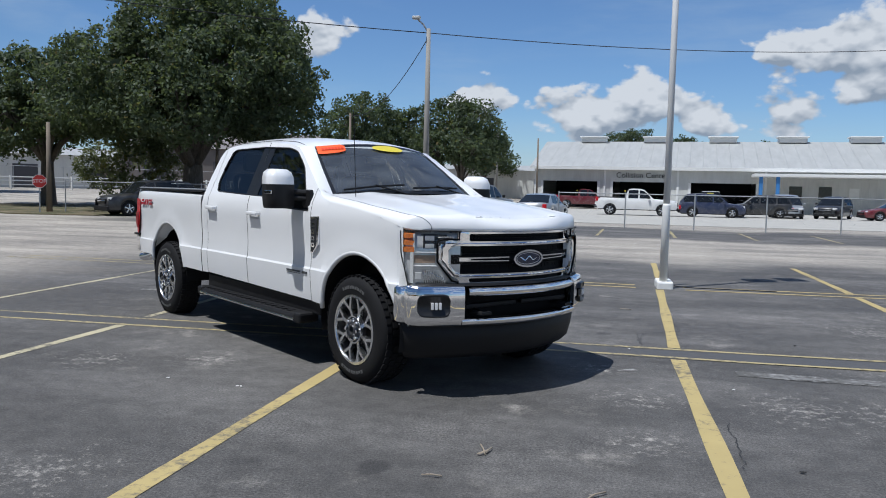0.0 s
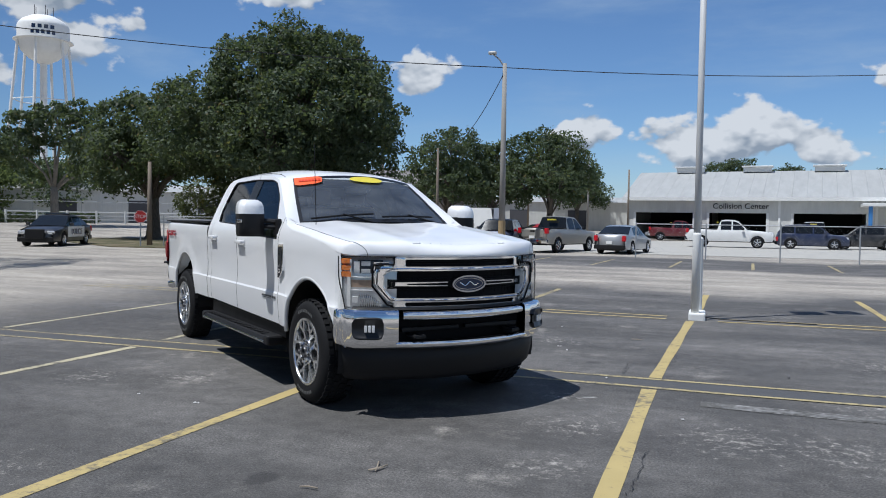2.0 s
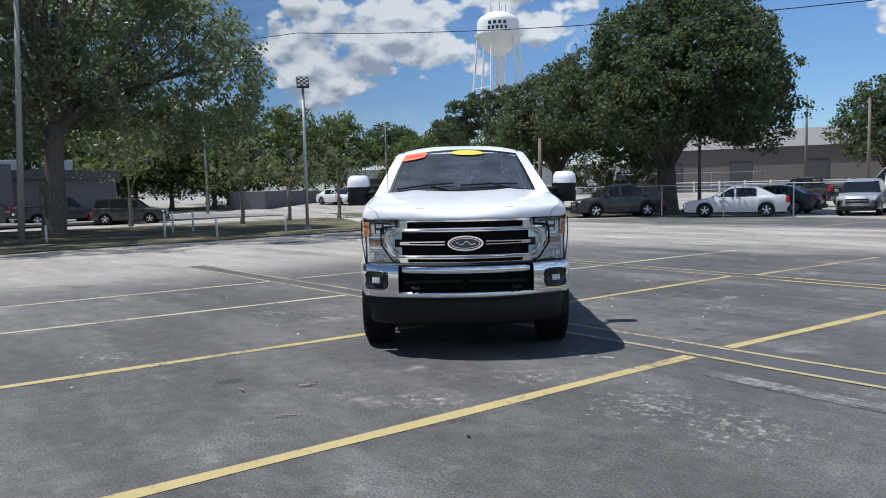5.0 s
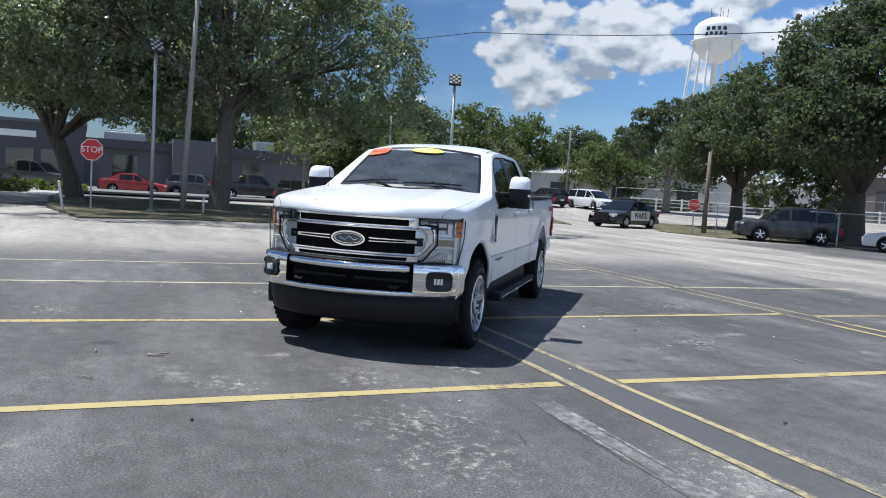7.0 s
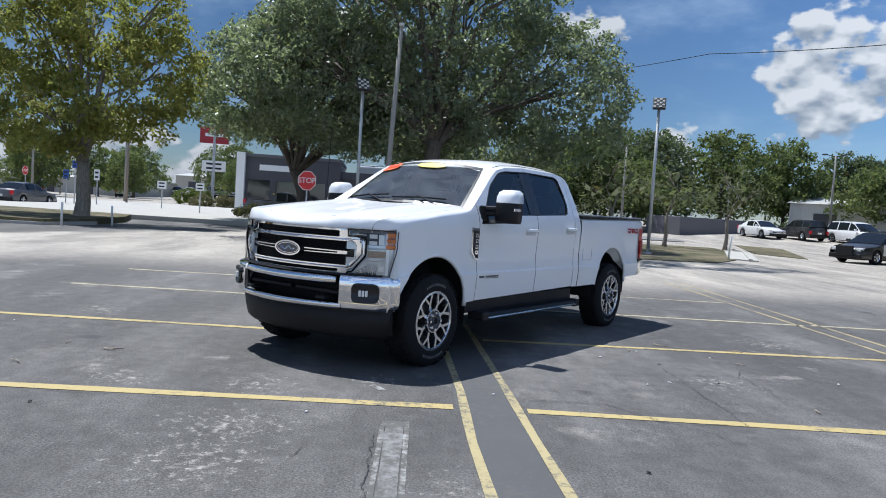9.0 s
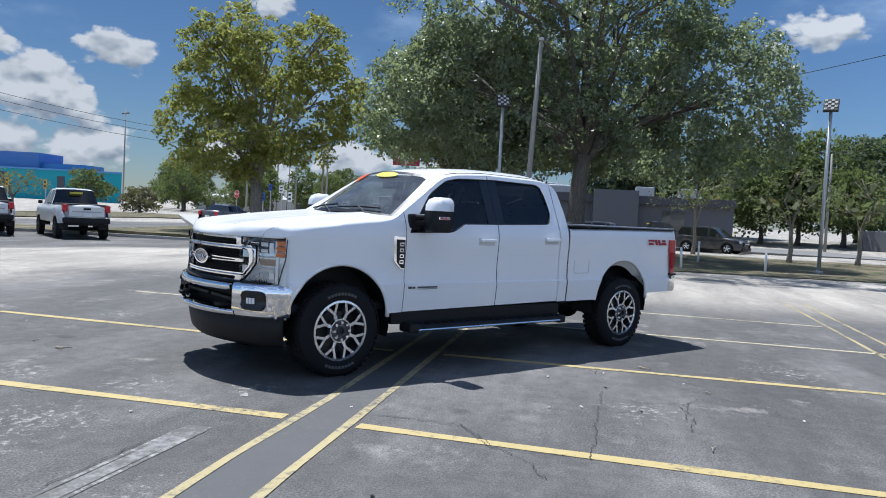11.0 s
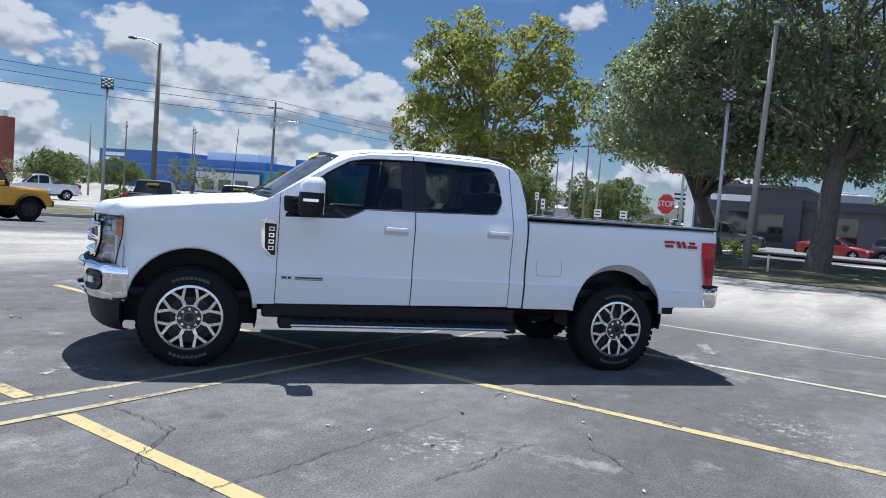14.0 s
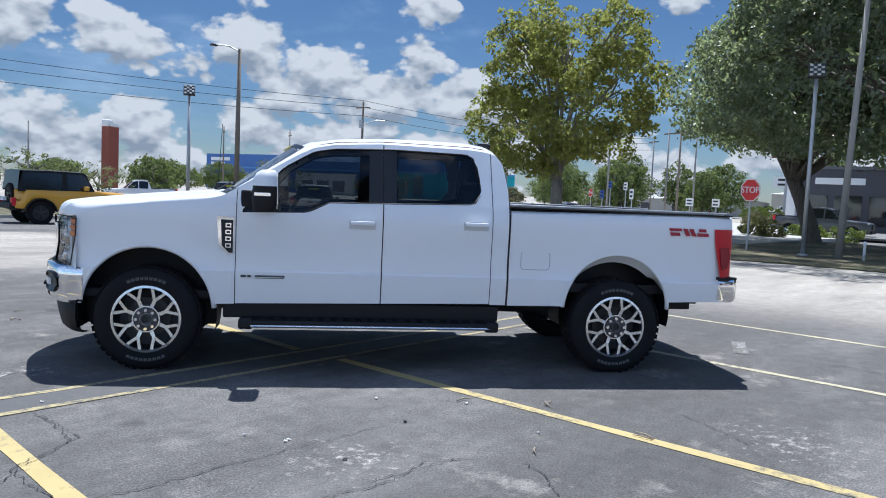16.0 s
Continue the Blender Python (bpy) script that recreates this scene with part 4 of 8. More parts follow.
        for z, xa, xb, k in ((1.56, -0.843, -1.037, 0), (1.62, -0.850, -1.035, 0.002), (1.665, -0.872, -1.030, 0.012), (1.69, -0.91, -1.01, 0.04)):
            rows.append([(xb, side * (1.072 + k), z), (xb, side * (1.312 - k), z), (xa - 0.03, side * (1.318 - k), z), (xa, side * (1.272 - k), z), (xa, side * (1.10 + k), z), (xb, side * (1.072 + k), z)])
        grid(bm, rows)
        bm.faces.new([bm.verts.new(p) for p in rows[-1][:5]])
        part("mirror_cap", bm, WHITE, mir, "white cap", smooth=50)
        part("mirror_glass", new_box(-1.042, -1.036, side * 1.19 - 0.10, side * 1.19 + 0.10, 1.38, 1.66, 0.002), plain("mirror_silver", (0.85, 0.86, 0.87), 0.04, 1.0, vary=0.01), mir)
        bm = bmesh.new()
        box(bm, -0.99, -0.86, side * 1.312 - 0.006, side * 1.312 + 0.006, 1.478, 1.508, 0.004)
        part("signal_strip", bm, CHROME, mir)
        # headlight
        plan_h = [(0.800, 0.60), (0.755, 0.70), (0.710, 0.79), (0.665, 0.865), (0.622, 0.918), (0.577, 0.960), (0.525, 0.982)]
        sec = [(0.0, 0.815), (0.012, 0.86), (0.016, 1.0), (0.012, 1.15), (-0.006, 1.232), (-0.03, 1.245)]

        flip = (lambda pts: [(x, side * y) for x, y in pts])
        pl = flip(plan_h) if side > 0 else flip(plan_h)[::-1]
        lens_o = [(o + 0.012, z) for o, z in sec]
        hb = part("headlight", sweep(pl, [(o - 0.035, z) for o, z in sec]), LAMP_INNER, T, "clear multi-chamber headlight with amber corner", smooth=40)
        part("lamp_lens", face_out(sweep(pl, lens_o), (0.3, side * 0.5, 1.0)), LENS, hb, smooth=40).visible_shadow = False
        dark = lambda y0, y1, z0, z1, mat, nm, out=0.0: part(nm, sweep(cut(flip(plan_h), *(sorted((side * y0, side * y1)))), [(out - 0.030, z0), (out - 0.008, z0 + 0.006), (out - 0.006, z1 - 0.006), (out - 0.030, z1)]), mat, hb)
        for k in range(3):
            dark(0.915, 0.969, 1.080 + 0.050 * k, 1.127 + 0.050 * k, AMBER, "amber_reflector", 0.006)
        flank = sorted((x_, y_) for x_, y_ in plan_h)
        rear_x = lambda z: lerp([(0.82, 0.612), (0.98, 0.585), (1.08, 0.562), (1.25, 0.556)], z)
        rim_ = [(rear_x(z), side * (lerp(flank, rear_x(z)) + 0.024), z) for z in span(0.825, 1.242, 14)]
        part("lamp_gasket", new_tube(rim_, 0.005, 6), TRIM, hb)
        for z in (0.822, 1.244):
            part("lamp_gasket", new_tube([(x_ + 0.012, side * (y_ + 0.012), z) for x_, y_ in plan_h if x_ > rear_x(z) - 0.03], 0.004, 6), TRIM, hb)
        mb = bmesh.new()
        grid(mb, [[(x_, side * (lerp(flank, x_) + 0.018 + 0.010 * (rear_x(z) - x_) / 0.12), z) for x_ in span(0.552, rear_x(z), 6)] for z in span(0.82, 1.245, 14)])
        part("fender_return", mb, WHITE, T, smooth=50)
        front = sorted((y, x) for x, y in plan_h)
        # upper chamber: dark bezel round two lamp cells
        dark(0.700, 0.875, 1.104, 1.218, LAMP_DARK, "lamp_bezel", -0.014)
        for y0, y1, z0, z1 in ((0.660, 0.765, 1.112, 1.206), (0.790, 0.850, 1.112, 1.150), (0.790, 0.850, 1.166, 1.210), (0.862, 0.898, 1.112, 1.210)):
            dark(y0, y1, z0, z1, REFLECTOR if y0 > 0.7 else CHROME, "reflector_cell", -0.004)
        mb = bmesh.new()
        revolve(mb, [(0.001, 0.010), (0.022, 0.008), (0.034, 0.0), (0.037, -0.02)], 20, "x")
        bmesh.ops.transform(mb, matrix=pose(lerp(front, 0.725) + 0.006, side * 0.725, 1.158, 0, 0, side * 18), verts=mb.verts)
        part("projector", mb, LAMP_DARK, hb, smooth=50)
        # middle chamber: turn signal behind a smoked window
        dark(0.780, 0.915, 1.000, 1.066, SMOKED_AMBER, "turn_signal", -0.004)
        # lower chamber: fluted bowl with one bright cell
        dark(0.700, 0.905, 0.848, 0.956, LAMP_INNER, "lamp_bowl", -0.012)
        for k in range(11):
            y0 = 0.700 + 0.0145 * k
            top_ = 0.880 + 0.072 * min(1.0, (k + 1) / 7)
            mb = new_tube([(lerp(front, y0 + 0.012 * q) - 0.006, side * (y0 + 0.012 * q), 0.850 + (top_ - 0.850) * q) for q in (0, 0.35, 0.7, 1)], 0.0042, 5)
            part("flute", mb, CHROME, hb, smooth=60)
        dark(0.872, 0.908, 0.880, 0.940, REFLECTOR, "reflector_cell", 0.000)
        # bright guides between and round the chambers
        dark(0.918, 0.936, 0.850, 1.090, REFLECTOR, "light_guide", 0.006)
        dark(0.912, 0.922, 1.085, 1.225, REFLECTOR, "light_guide", 0.006)
        dark(0.770, 0.925, 1.074, 1.090, REFLECTOR, "light_guide", 0.006)
        dark(0.770, 0.925, 0.972, 0.990, REFLECTOR, "light_guide", 0.006)
        dark(0.660, 0.930, 0.830, 0.844, REFLECTOR, "light_guide", 0.006)
        # black edge along the grille side
        line_ = [(0.636, 1.242), (0.636, 1.184), (0.740, 1.184), (0.778, 1.176), (0.788, 1.158), (0.788, 1.020), (0.684, 0.878), (0.642, 0.868), (0.636, 0.826)]
        part("lamp_gasket", new_tube([(0.952 - 0.335 * y * y, side * y, z) for y, z in line_], 0.008, 6), GRILLE_BLACK, hb)
        # tail lamp
        bm = bmesh.new()
        prof = [(-5.165, 0.72, 0.90), (-5.19, 0.76, 0.90), (-5.195, 0.94, 0.90), (-5.15, 1.004, 0.90), (-5.02, 1.024, 0.90)]
        grid(bm, [[(x, side * y, z) for z in (0.90, 0.95, 1.10, 1.22, 1.345)] for x, y, _ in prof])
        for v in bm.verts:
            if v.co.x > -5.03:
                v.co.x += lerp([(0.90, -0.035), (1.05, 0.0), (1.25, 0.045), (1.345, 0.05)], v.co.z)
        tl = part("tail_lamp", bm, RED_LENS, T, "red wraparound tail lamp", smooth=40)
        bm = bmesh.new()
        prism(bm, [(-5.035, 1.17), (-5.12, 1.18), (-5.14, 1.10), (-5.12, 0.99), (-5.07, 0.97), (-5.05, 1.05)], side * 1.000, side * 1.0270)
        part("smoked_insert", bm, RED_DARK, tl)
        part("lamp_filler", new_box(-5.19, -5.03, side * 0.985 - 0.05, side * 0.985 + 0.032, 0.878, 0.905, 0.008), BLACK, tl)
        # pale inner bed wall above the rear wheel
        bm = bmesh.new()
        xs_ = [x for x in span(-4.52, -3.60, 14)]
        grid(bm, [[(x, side * (side_y(x, 1.0) - 0.01), 0.585 + math.sqrt(max(0, 0.49 ** 2 - (x + 4.06) ** 2))), (x, side * 0.90, max(0.86, 0.575 + math.sqrt(max(0, 0.49 ** 2 - (x + 4.06) ** 2)) - 0.06))] for x in xs_])
        part("inner_fender", bm, WHITE, T, smooth=40)
        # inner wheel housings
        for cx, r, cz in ((0.0, 0.56, 0.47), (-4.06, 0.53, 0.56)):
            bm = bmesh.new()
            pts = [(cx + r * math.cos(a), cz + r * math.sin(a)) for a in span(-0.25, math.pi + 0.25, 22)]
            grid(bm, [[(x, side * 0.985, z), (x, side * 0.66, z)] for x, z in pts])
            bm.faces.new([bm.verts.new((x, side * 0.66, z)) for x, z in pts])
            part("wheel_liner", bm, BLACK, T, smooth=60)
        for x in (0.0, -4.06):
            truck_wheel(T, x, side)
    # roof, pillars, windshield
    bm = bmesh.new()
    rows = []
    for x in (-1.19, -1.25, -1.32, -1.42, -1.55, -1.75, -2.0, -2.3, -2.55, -2.72, -2.80, -2.86, -2.90, -2.93, -2.955, -2.975, -2.992):
        zr, ze = roof_z(x), rail_z(x)
        ye = side_y(x, ze)
        rows.append([(x + 0.05 * (1 - abs(u) ** 2) * (1 if x > -1.4 else 0), u * ye, ze + (zr - ze) * (1 - abs(u) ** 3.2)) for u in span(-1, 1, 16)])
    grid(bm, rows)
    rf = part("roof", bm, WHITE, T, smooth=50)
    bl = part("brake_light", new_box(-2.99, -2.86, -0.26, 0.26, 2.000, 2.062, 0.02), SATIN, rf, "black housing of the high brake light")
    part("lamp_lens", new_box(-2.998, -2.985, -0.22, 0.22, 2.010, 2.045, 0.004), RED_DARK, bl)
    bm = bmesh.new()
    grid(bm, [[(x, u * (side_y(x, rail_z(x)) - 0.03), rail_z(x) - 0.015) for u in span(-1, 1, 6)] for x in span(-1.25, -2.9, 8)])
    part("headliner", bm, plain("grey_headliner", (0.22, 0.22, 0.215), 0.9), T)
    for side in (1, -1):
        pts = [(x, side * 0.90 * side_y(x, rail_z(x)), rail_z(x) + (roof_z(x) - rail_z(x)) * (1 - 0.90 ** 3.2) + 0.001) for x in span(-1.30, -2.84, 24)]
        part("roof_moulding", new_tube(pts, 0.003, 6), BLACK, T)

    def ws(u, v):
        """Windshield: u across from -1 to 1, v up from 0 to 1."""
        x0 = -0.50 - 0.13 * u * u
        x1 = -1.13 - 0.11 * u * u
        return Vector((x0 + (x1 - x0) * v - 0.03 * math.sin(math.pi * v), u * (0.835 + (0.665 - 0.835) * v), 1.465 + 0.035 * (1 - u * u) + (1.912 - 1.465 + 0.015 * (1 - u * u)) * v + 0.025 * math.sin(math.pi * v)))

    bm = bmesh.new()
    grid(bm, [[tuple(ws(u, v)) for u in span(-1, 1, 16)] for v in span(0, 1, 8)])
    wsh = part("windshield", face_out(bm), WINDSHIELD, T, "raked glass windshield", smooth=60)
    wsh.visible_shadow = False
    bm = bmesh.new()
    for band_ in (((-1, 1), (0.93, 1.0)), ((-1, 1), (0, 0.05)), ((-1, -0.955), (0, 1)), ((0.955, 1), (0, 1))):
        grid(bm, [[tuple(ws(u, v) + Vector((0.004, 0, 0.005))) for u in span(*band_[0], 12)] for v in span(*band_[1], 6)])
    part("windshield_border", bm, SATIN, wsh)
    for side in (1, -1):
        bm = bmesh.new()
        rows = []
        for v in span(0, 1, 8):
            p = ws(side, v)
            q = Vector((p.x - 0.075, side * side_y(p.x - 0.075, rail_z(p.x - 0.075)), rail_z(p.x - 0.075)))
            rows.append([tuple(p + Vector((0.006, side * -0.004, 0.006))), tuple((p + q) / 2 + Vector((0.014, side * 0.014, 0.010))), tuple(q)])
        grid(bm, rows)
        part("front_pillar", bm, WHITE, T, smooth=50)
    for side in (1, -1):
        bm = bmesh.new()
        qx = ws(side, 0.10).x - 0.075
        grid(bm, [[(-0.52, side * 0.880, 1.452), (-0.50, side * 0.94, 1.446), (-0.49, side * (side_y(-0.49, 1.43) - 0.006), belt(-0.49) - 0.004)],
                  [(-0.60, side * 0.855, 1.468), (-0.60, side * 0.93, 1.482), (-0.585, side * (side_y(-0.585, 1.46) - 0.004), belt(-0.585))],
                  [tuple(ws(side, 0.02) + Vector((0.006, 0, 0.004))), (-0.665, side * 0.915, 1.516), (-0.66, side * (side_y(-0.66, 1.51) - 0.003), belt(-0.66))],
                  [tuple(ws(side, 0.10) + Vector((0.006, 0, 0.006))), (qx + 0.04, side * 0.895, 1.562), (qx, side * side_y(qx, rail_z(qx)), rail_z(qx) + 0.002)]])
        part("pillar_base", bm, WHITE, T, smooth=50)
    # stickers on the windshield
    lift = Vector((0.012, 0, 0.012))
    bm = bmesh.new()
    corners = [(-0.985, 0.79), (-0.90, 0.775), (-0.70, 0.79), (-0.60, 0.83), (-0.585, 0.945), (-0.64, 0.985), (-0.985, 0.985)]
    bm.faces.new([bm.verts.new(ws(u, v) + lift) for u, v in corners])
    st = part("windshield_sticker", bm, ORANGE, wsh, "bright orange tag")
    bm = bmesh.new()
    for k in range(7):
        u = -0.93 + k * 0.045
        bm.faces.new([bm.verts.new(ws(uu, vv) + lift * 1.5) for uu, vv in ((u, 0.865), (u + 0.035, 0.865), (u + 0.035, 0.915), (u, 0.915))])
    part("sticker_print", bm, ORANGE_DEEP, st)
    bm = bmesh.new()
    bm.faces.new([bm.verts.new(ws(0.11 + 0.28 * math.cos(a), 0.885 + 0.075 * math.sin(a)) + lift) for a in span(0, 2 * math.pi, 28)[:-1]])
    st = part("windshield_sticker", bm, LEMON, wsh, "yellow oval tag")
    # wipers, cowl, antenna
    bm = bmesh.new()
    grid(bm, [[(-0.40 - 0.13 * u * u - 0.14 * t, u * 0.86, 1.452 + 0.03 * (1 - u * u) + 0.012 * t) for t in (0, 0.5, 1)] for u in span(-1, 1, 10)])
    part("cowl", bm, BLACK, T)
    for y0, y1 in ((-0.72, -0.10), (-0.02, 0.62)):
        bm = bmesh.new()
        a = ws(y0 / 0.82, 0.06) + Vector((0.02, 0, 0.022))
        b = ws(y1 / 0.82, 0.11) + Vector((0.02, 0, 0.022))
        tube(bm, [a, (a + b) / 2 + Vector((0.01, 0, 0.008)), b], 0.009, 6)
        tube(bm, [(-0.46, y1 + 0.05, 1.478), (a + b) / 2 + Vector((0.012, 0, 0.02))], 0.008, 6)
        part("wiper", bm, BLACK, T)
    part("antenna", new_tube([(-0.32, -0.80, 1.40), (-0.36, -0.81, 2.18)], 0.0035, 5), BLACK, T)
    # hood
    SEAM = 0.93
    along = [0.02 * k for k in range(45)] + [0.895, 0.91, 0.925, 0.94, 0.953, 0.965, 0.975, 0.984, 0.991, 0.996, 0.999, 1.0]
    bm = bmesh.new()
    rows = []
    for s in along:
        rows.append([bonnet(s, u * (SEAM - 0.003)) for u in span(-1, 1, 40)])
    rows.append([(x - 0.02, y * 0.985, z - 0.010) for x, y, z in rows[-1]])
    grid(bm, rows)
    for sd in (0, -1):
        grid(bm, [[r[sd], (r[sd][0], r[sd][1] * 0.99, r[sd][2] - 0.02)] for r in rows])
    part("hood", bm, WHITE, T, smooth=50)
    for side in (1, -1):
        bm = bmesh.new()
        us = [SEAM + 0.003, 0.945, 0.958, 0.97, 0.98, 0.988, 0.994, 0.998, 1.0]
        rows = [[bonnet(s, side * u) for u in us] for s in along]
        rows.append([(x - 0.02, y * 0.985, z - 0.010) for x, y, z in rows[-1]])
        grid(bm, rows)
        grid(bm, [[r[0], (r[0][0], r[0][1] * 0.995, r[0][2] - 0.02)] for r in rows])
        grid(bm, [[r[-1], (r[-1][0] - 0.012, r[-1][1] * 0.985, r[-1][2] - 0.012)] for r in rows if r[-1][0] > 0.45])
        part("fender_top", bm, WHITE, T, smooth=50)
        bm = bmesh.new()
        low = lambda s, u: (lambda p: (p[0] - 0.01, p[1], p[2] - 0.010))(bonnet(s, side * u))
        grid(bm, [[low(s, SEAM - 0.008), low(s, SEAM + 0.008)] for s in along])
        part("hood_gap", bm, TRIM, T)
    # raised lettering on the hood's nose, as plain strokes
    bm = bmesh.new()
    for k in range(9):
        y = 0.42 - k * 0.1 - (0.04 if k > 4 else 0)
        for dy, dx, w, h in ((0, 0.012, 0.07, 0.012), (0, -0.02, 0.07, 0.012), (0.03, -0.004, 0.012, 0.03)):
            x = 0.790 + dx - 0.05 * (y / 0.9) ** 2
            z = hood_z(x, y) - 0.002
            box(bm, x - h / 2, x + h / 2, y + dy - w / 2, y + dy + w / 2, z - 0.008, z + 0.0012, 0.0006)
    part("hood_emboss", bm, WHITE, T)
    # grille
    gx = 0.895

    def bow(bm):
        """Bend a straight front part back towards its ends."""
        for y in span(-0.72, 0.72, 16):
            bmesh.ops.bisect_plane(bm, geom=bm.verts[:] + bm.edges[:] + bm.faces[:], plane_co=(0, y, 0), plane_no=(0, 1, 0))
        for v in bm.verts:
            v.co.x -= 0.335 * v.co.y ** 2
        return bm

    bm = bmesh.new()
    prism(bm, [(-0.66, 1.236), (0.66, 1.236), (0.66, 0.80), (-0.66, 0.80)], gx - 0.06, gx - 0.02, "x")
    bow(bm)
    gr = part("grille", bm, GRILLE_BLACK, T, "wide chrome-framed grille with black mesh")

    def hexa(w, h0, h1, c):
        """Outline of the main frame: flat top, bottom corners cut."""
        return [(-w, h1 - 0.02), (-w + 0.03, h1), (w - 0.03, h1), (w, h1 - 0.02), (w, h0 + c), (w - c * 0.85, h0), (-w + c * 0.85, h0), (-w, h0 + c)]
    bm = bmesh.new()
    ring_prism(bm, hexa(0.765, 0.893, 1.168, 0.125), hexa(0.698, 0.926, 1.134, 0.075), gx - 0.03, gx + 0.055)
    bmesh.ops.bevel(bm, geom=list(bm.edges), offset=0.016, segments=3, affect="EDGES")
    bow(bm)
    part("grille_frame", bm, CHROME, gr, "chrome frame", smooth=40)
    for z0, z1, w in ((1.150, 1.238, 0.622), (0.850, 0.905, 0.620)):
        bm = bmesh.new()
        h = (z1 - z0) / 2 - (0.016 if z0 > 1 else 0.012)
        zc = (z0 + z1) / 2
        ring_prism(bm, [(-w, z0), (w, z0), (w, z1), (-w, z1)], [(-w + 0.085, zc - h), (w - 0.085, zc - h), (w - 0.085, zc + h), (-w + 0.085, zc + h)], gx - 0.03, gx + 0.03)
        bmesh.ops.bevel(bm, geom=list(bm.edges), offset=0.006, segments=2, affect="EDGES")
        bow(bm)
        part("grille_bar", bm, CHROME, gr, smooth=40)
    bm = bmesh.new()
    prism(bm, hexa(0.785, 0.872, 1.184, 0.135), gx - 0.052, gx - 0.034, "x")
    bow(bm)
    part("grille_surround", bm, GRILLE_BLACK, gr)
    bm = bmesh.new()
    for k in range(30):
        for z0, z1, half in ((0.950, 1.115, 0.66),):
            y = -half + 2 * half * (k + 0.5) / 30
            box(bm, gx - 0.024, gx - 0.018, y - 0.003, y + 0.003, z0, z1)
    for z in (0.985, 1.07, 1.185, 1.205):
        box(bm, gx - 0.02, gx - 0.004, -0.66 if z < 1.15 else -0.48, 0.66 if z < 1.15 else 0.48, z - 0.005, z + 0.005)
    bow(bm)
    part("grille_mesh", bm, GRILLE_BLACK, gr)
    for side in (1, -1):
        bm = bmesh.new()
        prism(bm, [(side * 0.19, 1.040), (side * 0.61, 1.036), (side * 0.61, 1.046), (side * 0.19, 1.050)], gx, gx + 0.022, "x")
        prism(bm, [(side * 0.19, 1.014), (side * 0.61, 1.018), (side * 0.61, 1.026), (side * 0.19, 1.022)], gx, gx + 0.022, "x")
        prism(bm, [(side * 0.52, 1.026), (side * 0.61, 1.026), (side * 0.61, 1.036), (side * 0.52, 1.036)], gx, gx + 0.021, "x")
        bow(bm)
        part("chrome_bar", bm, CHROME, gr)
        bm = bmesh.new()
        prism(bm, [(side * 0.13, 1.002), (side * 0.66, 0.995), (side * 0.66, 1.068), (side * 0.13, 1.060)], gx - 0.01, gx + 0.010, "x")
        bow(bm)
        part("bar_backing", bm, GRILLE_BLACK, gr)
    bm = bmesh.new()
    rim = [(0.165 * math.cos(a), 1.030 + 0.068 * math.sin(a)) for a in span(0, 2 * math.pi, 36)[:-1]]
    inn = [(0.148 * math.cos(a), 1.030 + 0.055 * math.sin(a)) for a in span(0, 2 * math.pi, 36)[:-1]]
    ring_prism(bm, rim, inn, gx, gx + 0.040)
    em = part("emblem", bm, CHROME, gr, "navy oval emblem with chrome rim", smooth=40)
    bm = bmesh.new()
    prism(bm, inn, gx, gx + 0.032, "x")
    part("emblem_field", bm, NAVY, em)
    bm = bmesh.new()
    ring_prism(bm, [(0.135 * math.cos(a), 1.030 + 0.046 * math.sin(a)) for a in span(0, 2 * math.pi, 30)[:-1]], [(0.130 * math.cos(a), 1.030 + 0.042 * math.sin(a)) for a in span(0, 2 * math.pi, 30)[:-1]], gx + 0.03, gx + 0.036)
    tube(bm, [(gx + 0.034, y, 1.030 + 0.014 * math.sin(y * 62 + 0.9) * (1.25 - abs(y) * 7)) for y in span(-0.092, 0.092, 40)], 0.0042, 6)
    part("emblem_mark", bm, CHROME, em)
    # front bumper
    bp = mirrored([(1.014, 0.0), (1.006, 0.15), (0.984, 0.30), (0.946, 0.45), (0.892, 0.60), (0.840, 0.72), (0.772, 0.85), (0.715, 0.93), (0.64, 0.985), (0.50, 1.00)])
    body = [(-0.05, 0.845), (-0.012, 0.838), (0.0, 0.815), (0.004, 0.77), (0.004, 0.62), (-0.010, 0.57), (-0.035, 0.54), (-0.07, 0.535)]
    bumper = part("front_bumper", new_box(0.50, 0.80, -0.62, 0.62, 0.56, 0.80, 0.02), GRILLE_BLACK, T, "chrome steel front bumper with black centre opening")
    for side in (1, -1):
        a, b = sorted((side * 0.625, side * 0.992))
        part("bumper_wing", sweep(cut(bp, a, b, 26) + ([(0.62, 0.994), (0.50, 1.0)] if side > 0 else []) if side > 0 else [(0.50, -1.0), (0.62, -0.994)] + cut(bp, a, b, 26), body), CHROME, bumper, smooth=50)
    bar = sweep(cut(bp, -0.590, 0.590, 24), [(-0.07, 0.832), (-0.012, 0.828), (0.0, 0.815), (0.0, 0.785), (-0.012, 0.768), (-0.07, 0.762)])
    for v in bar.verts:
        if abs(v.co.y) > 0.57:
            v.co.z = 0.797 + (v.co.z - 0.797) * 0.80
    part("bumper_bar", bar, CHROME, bumper, smooth=50)
    part("bumper_bottom", sweep(cut(bp, -0.64, 0.64, 24), [(-0.08, 0.605), (-0.01, 0.600), (0.004, 0.585), (-0.010, 0.56), (-0.035, 0.54), (-0.07, 0.535)]), CHROME, bumper, smooth=50)
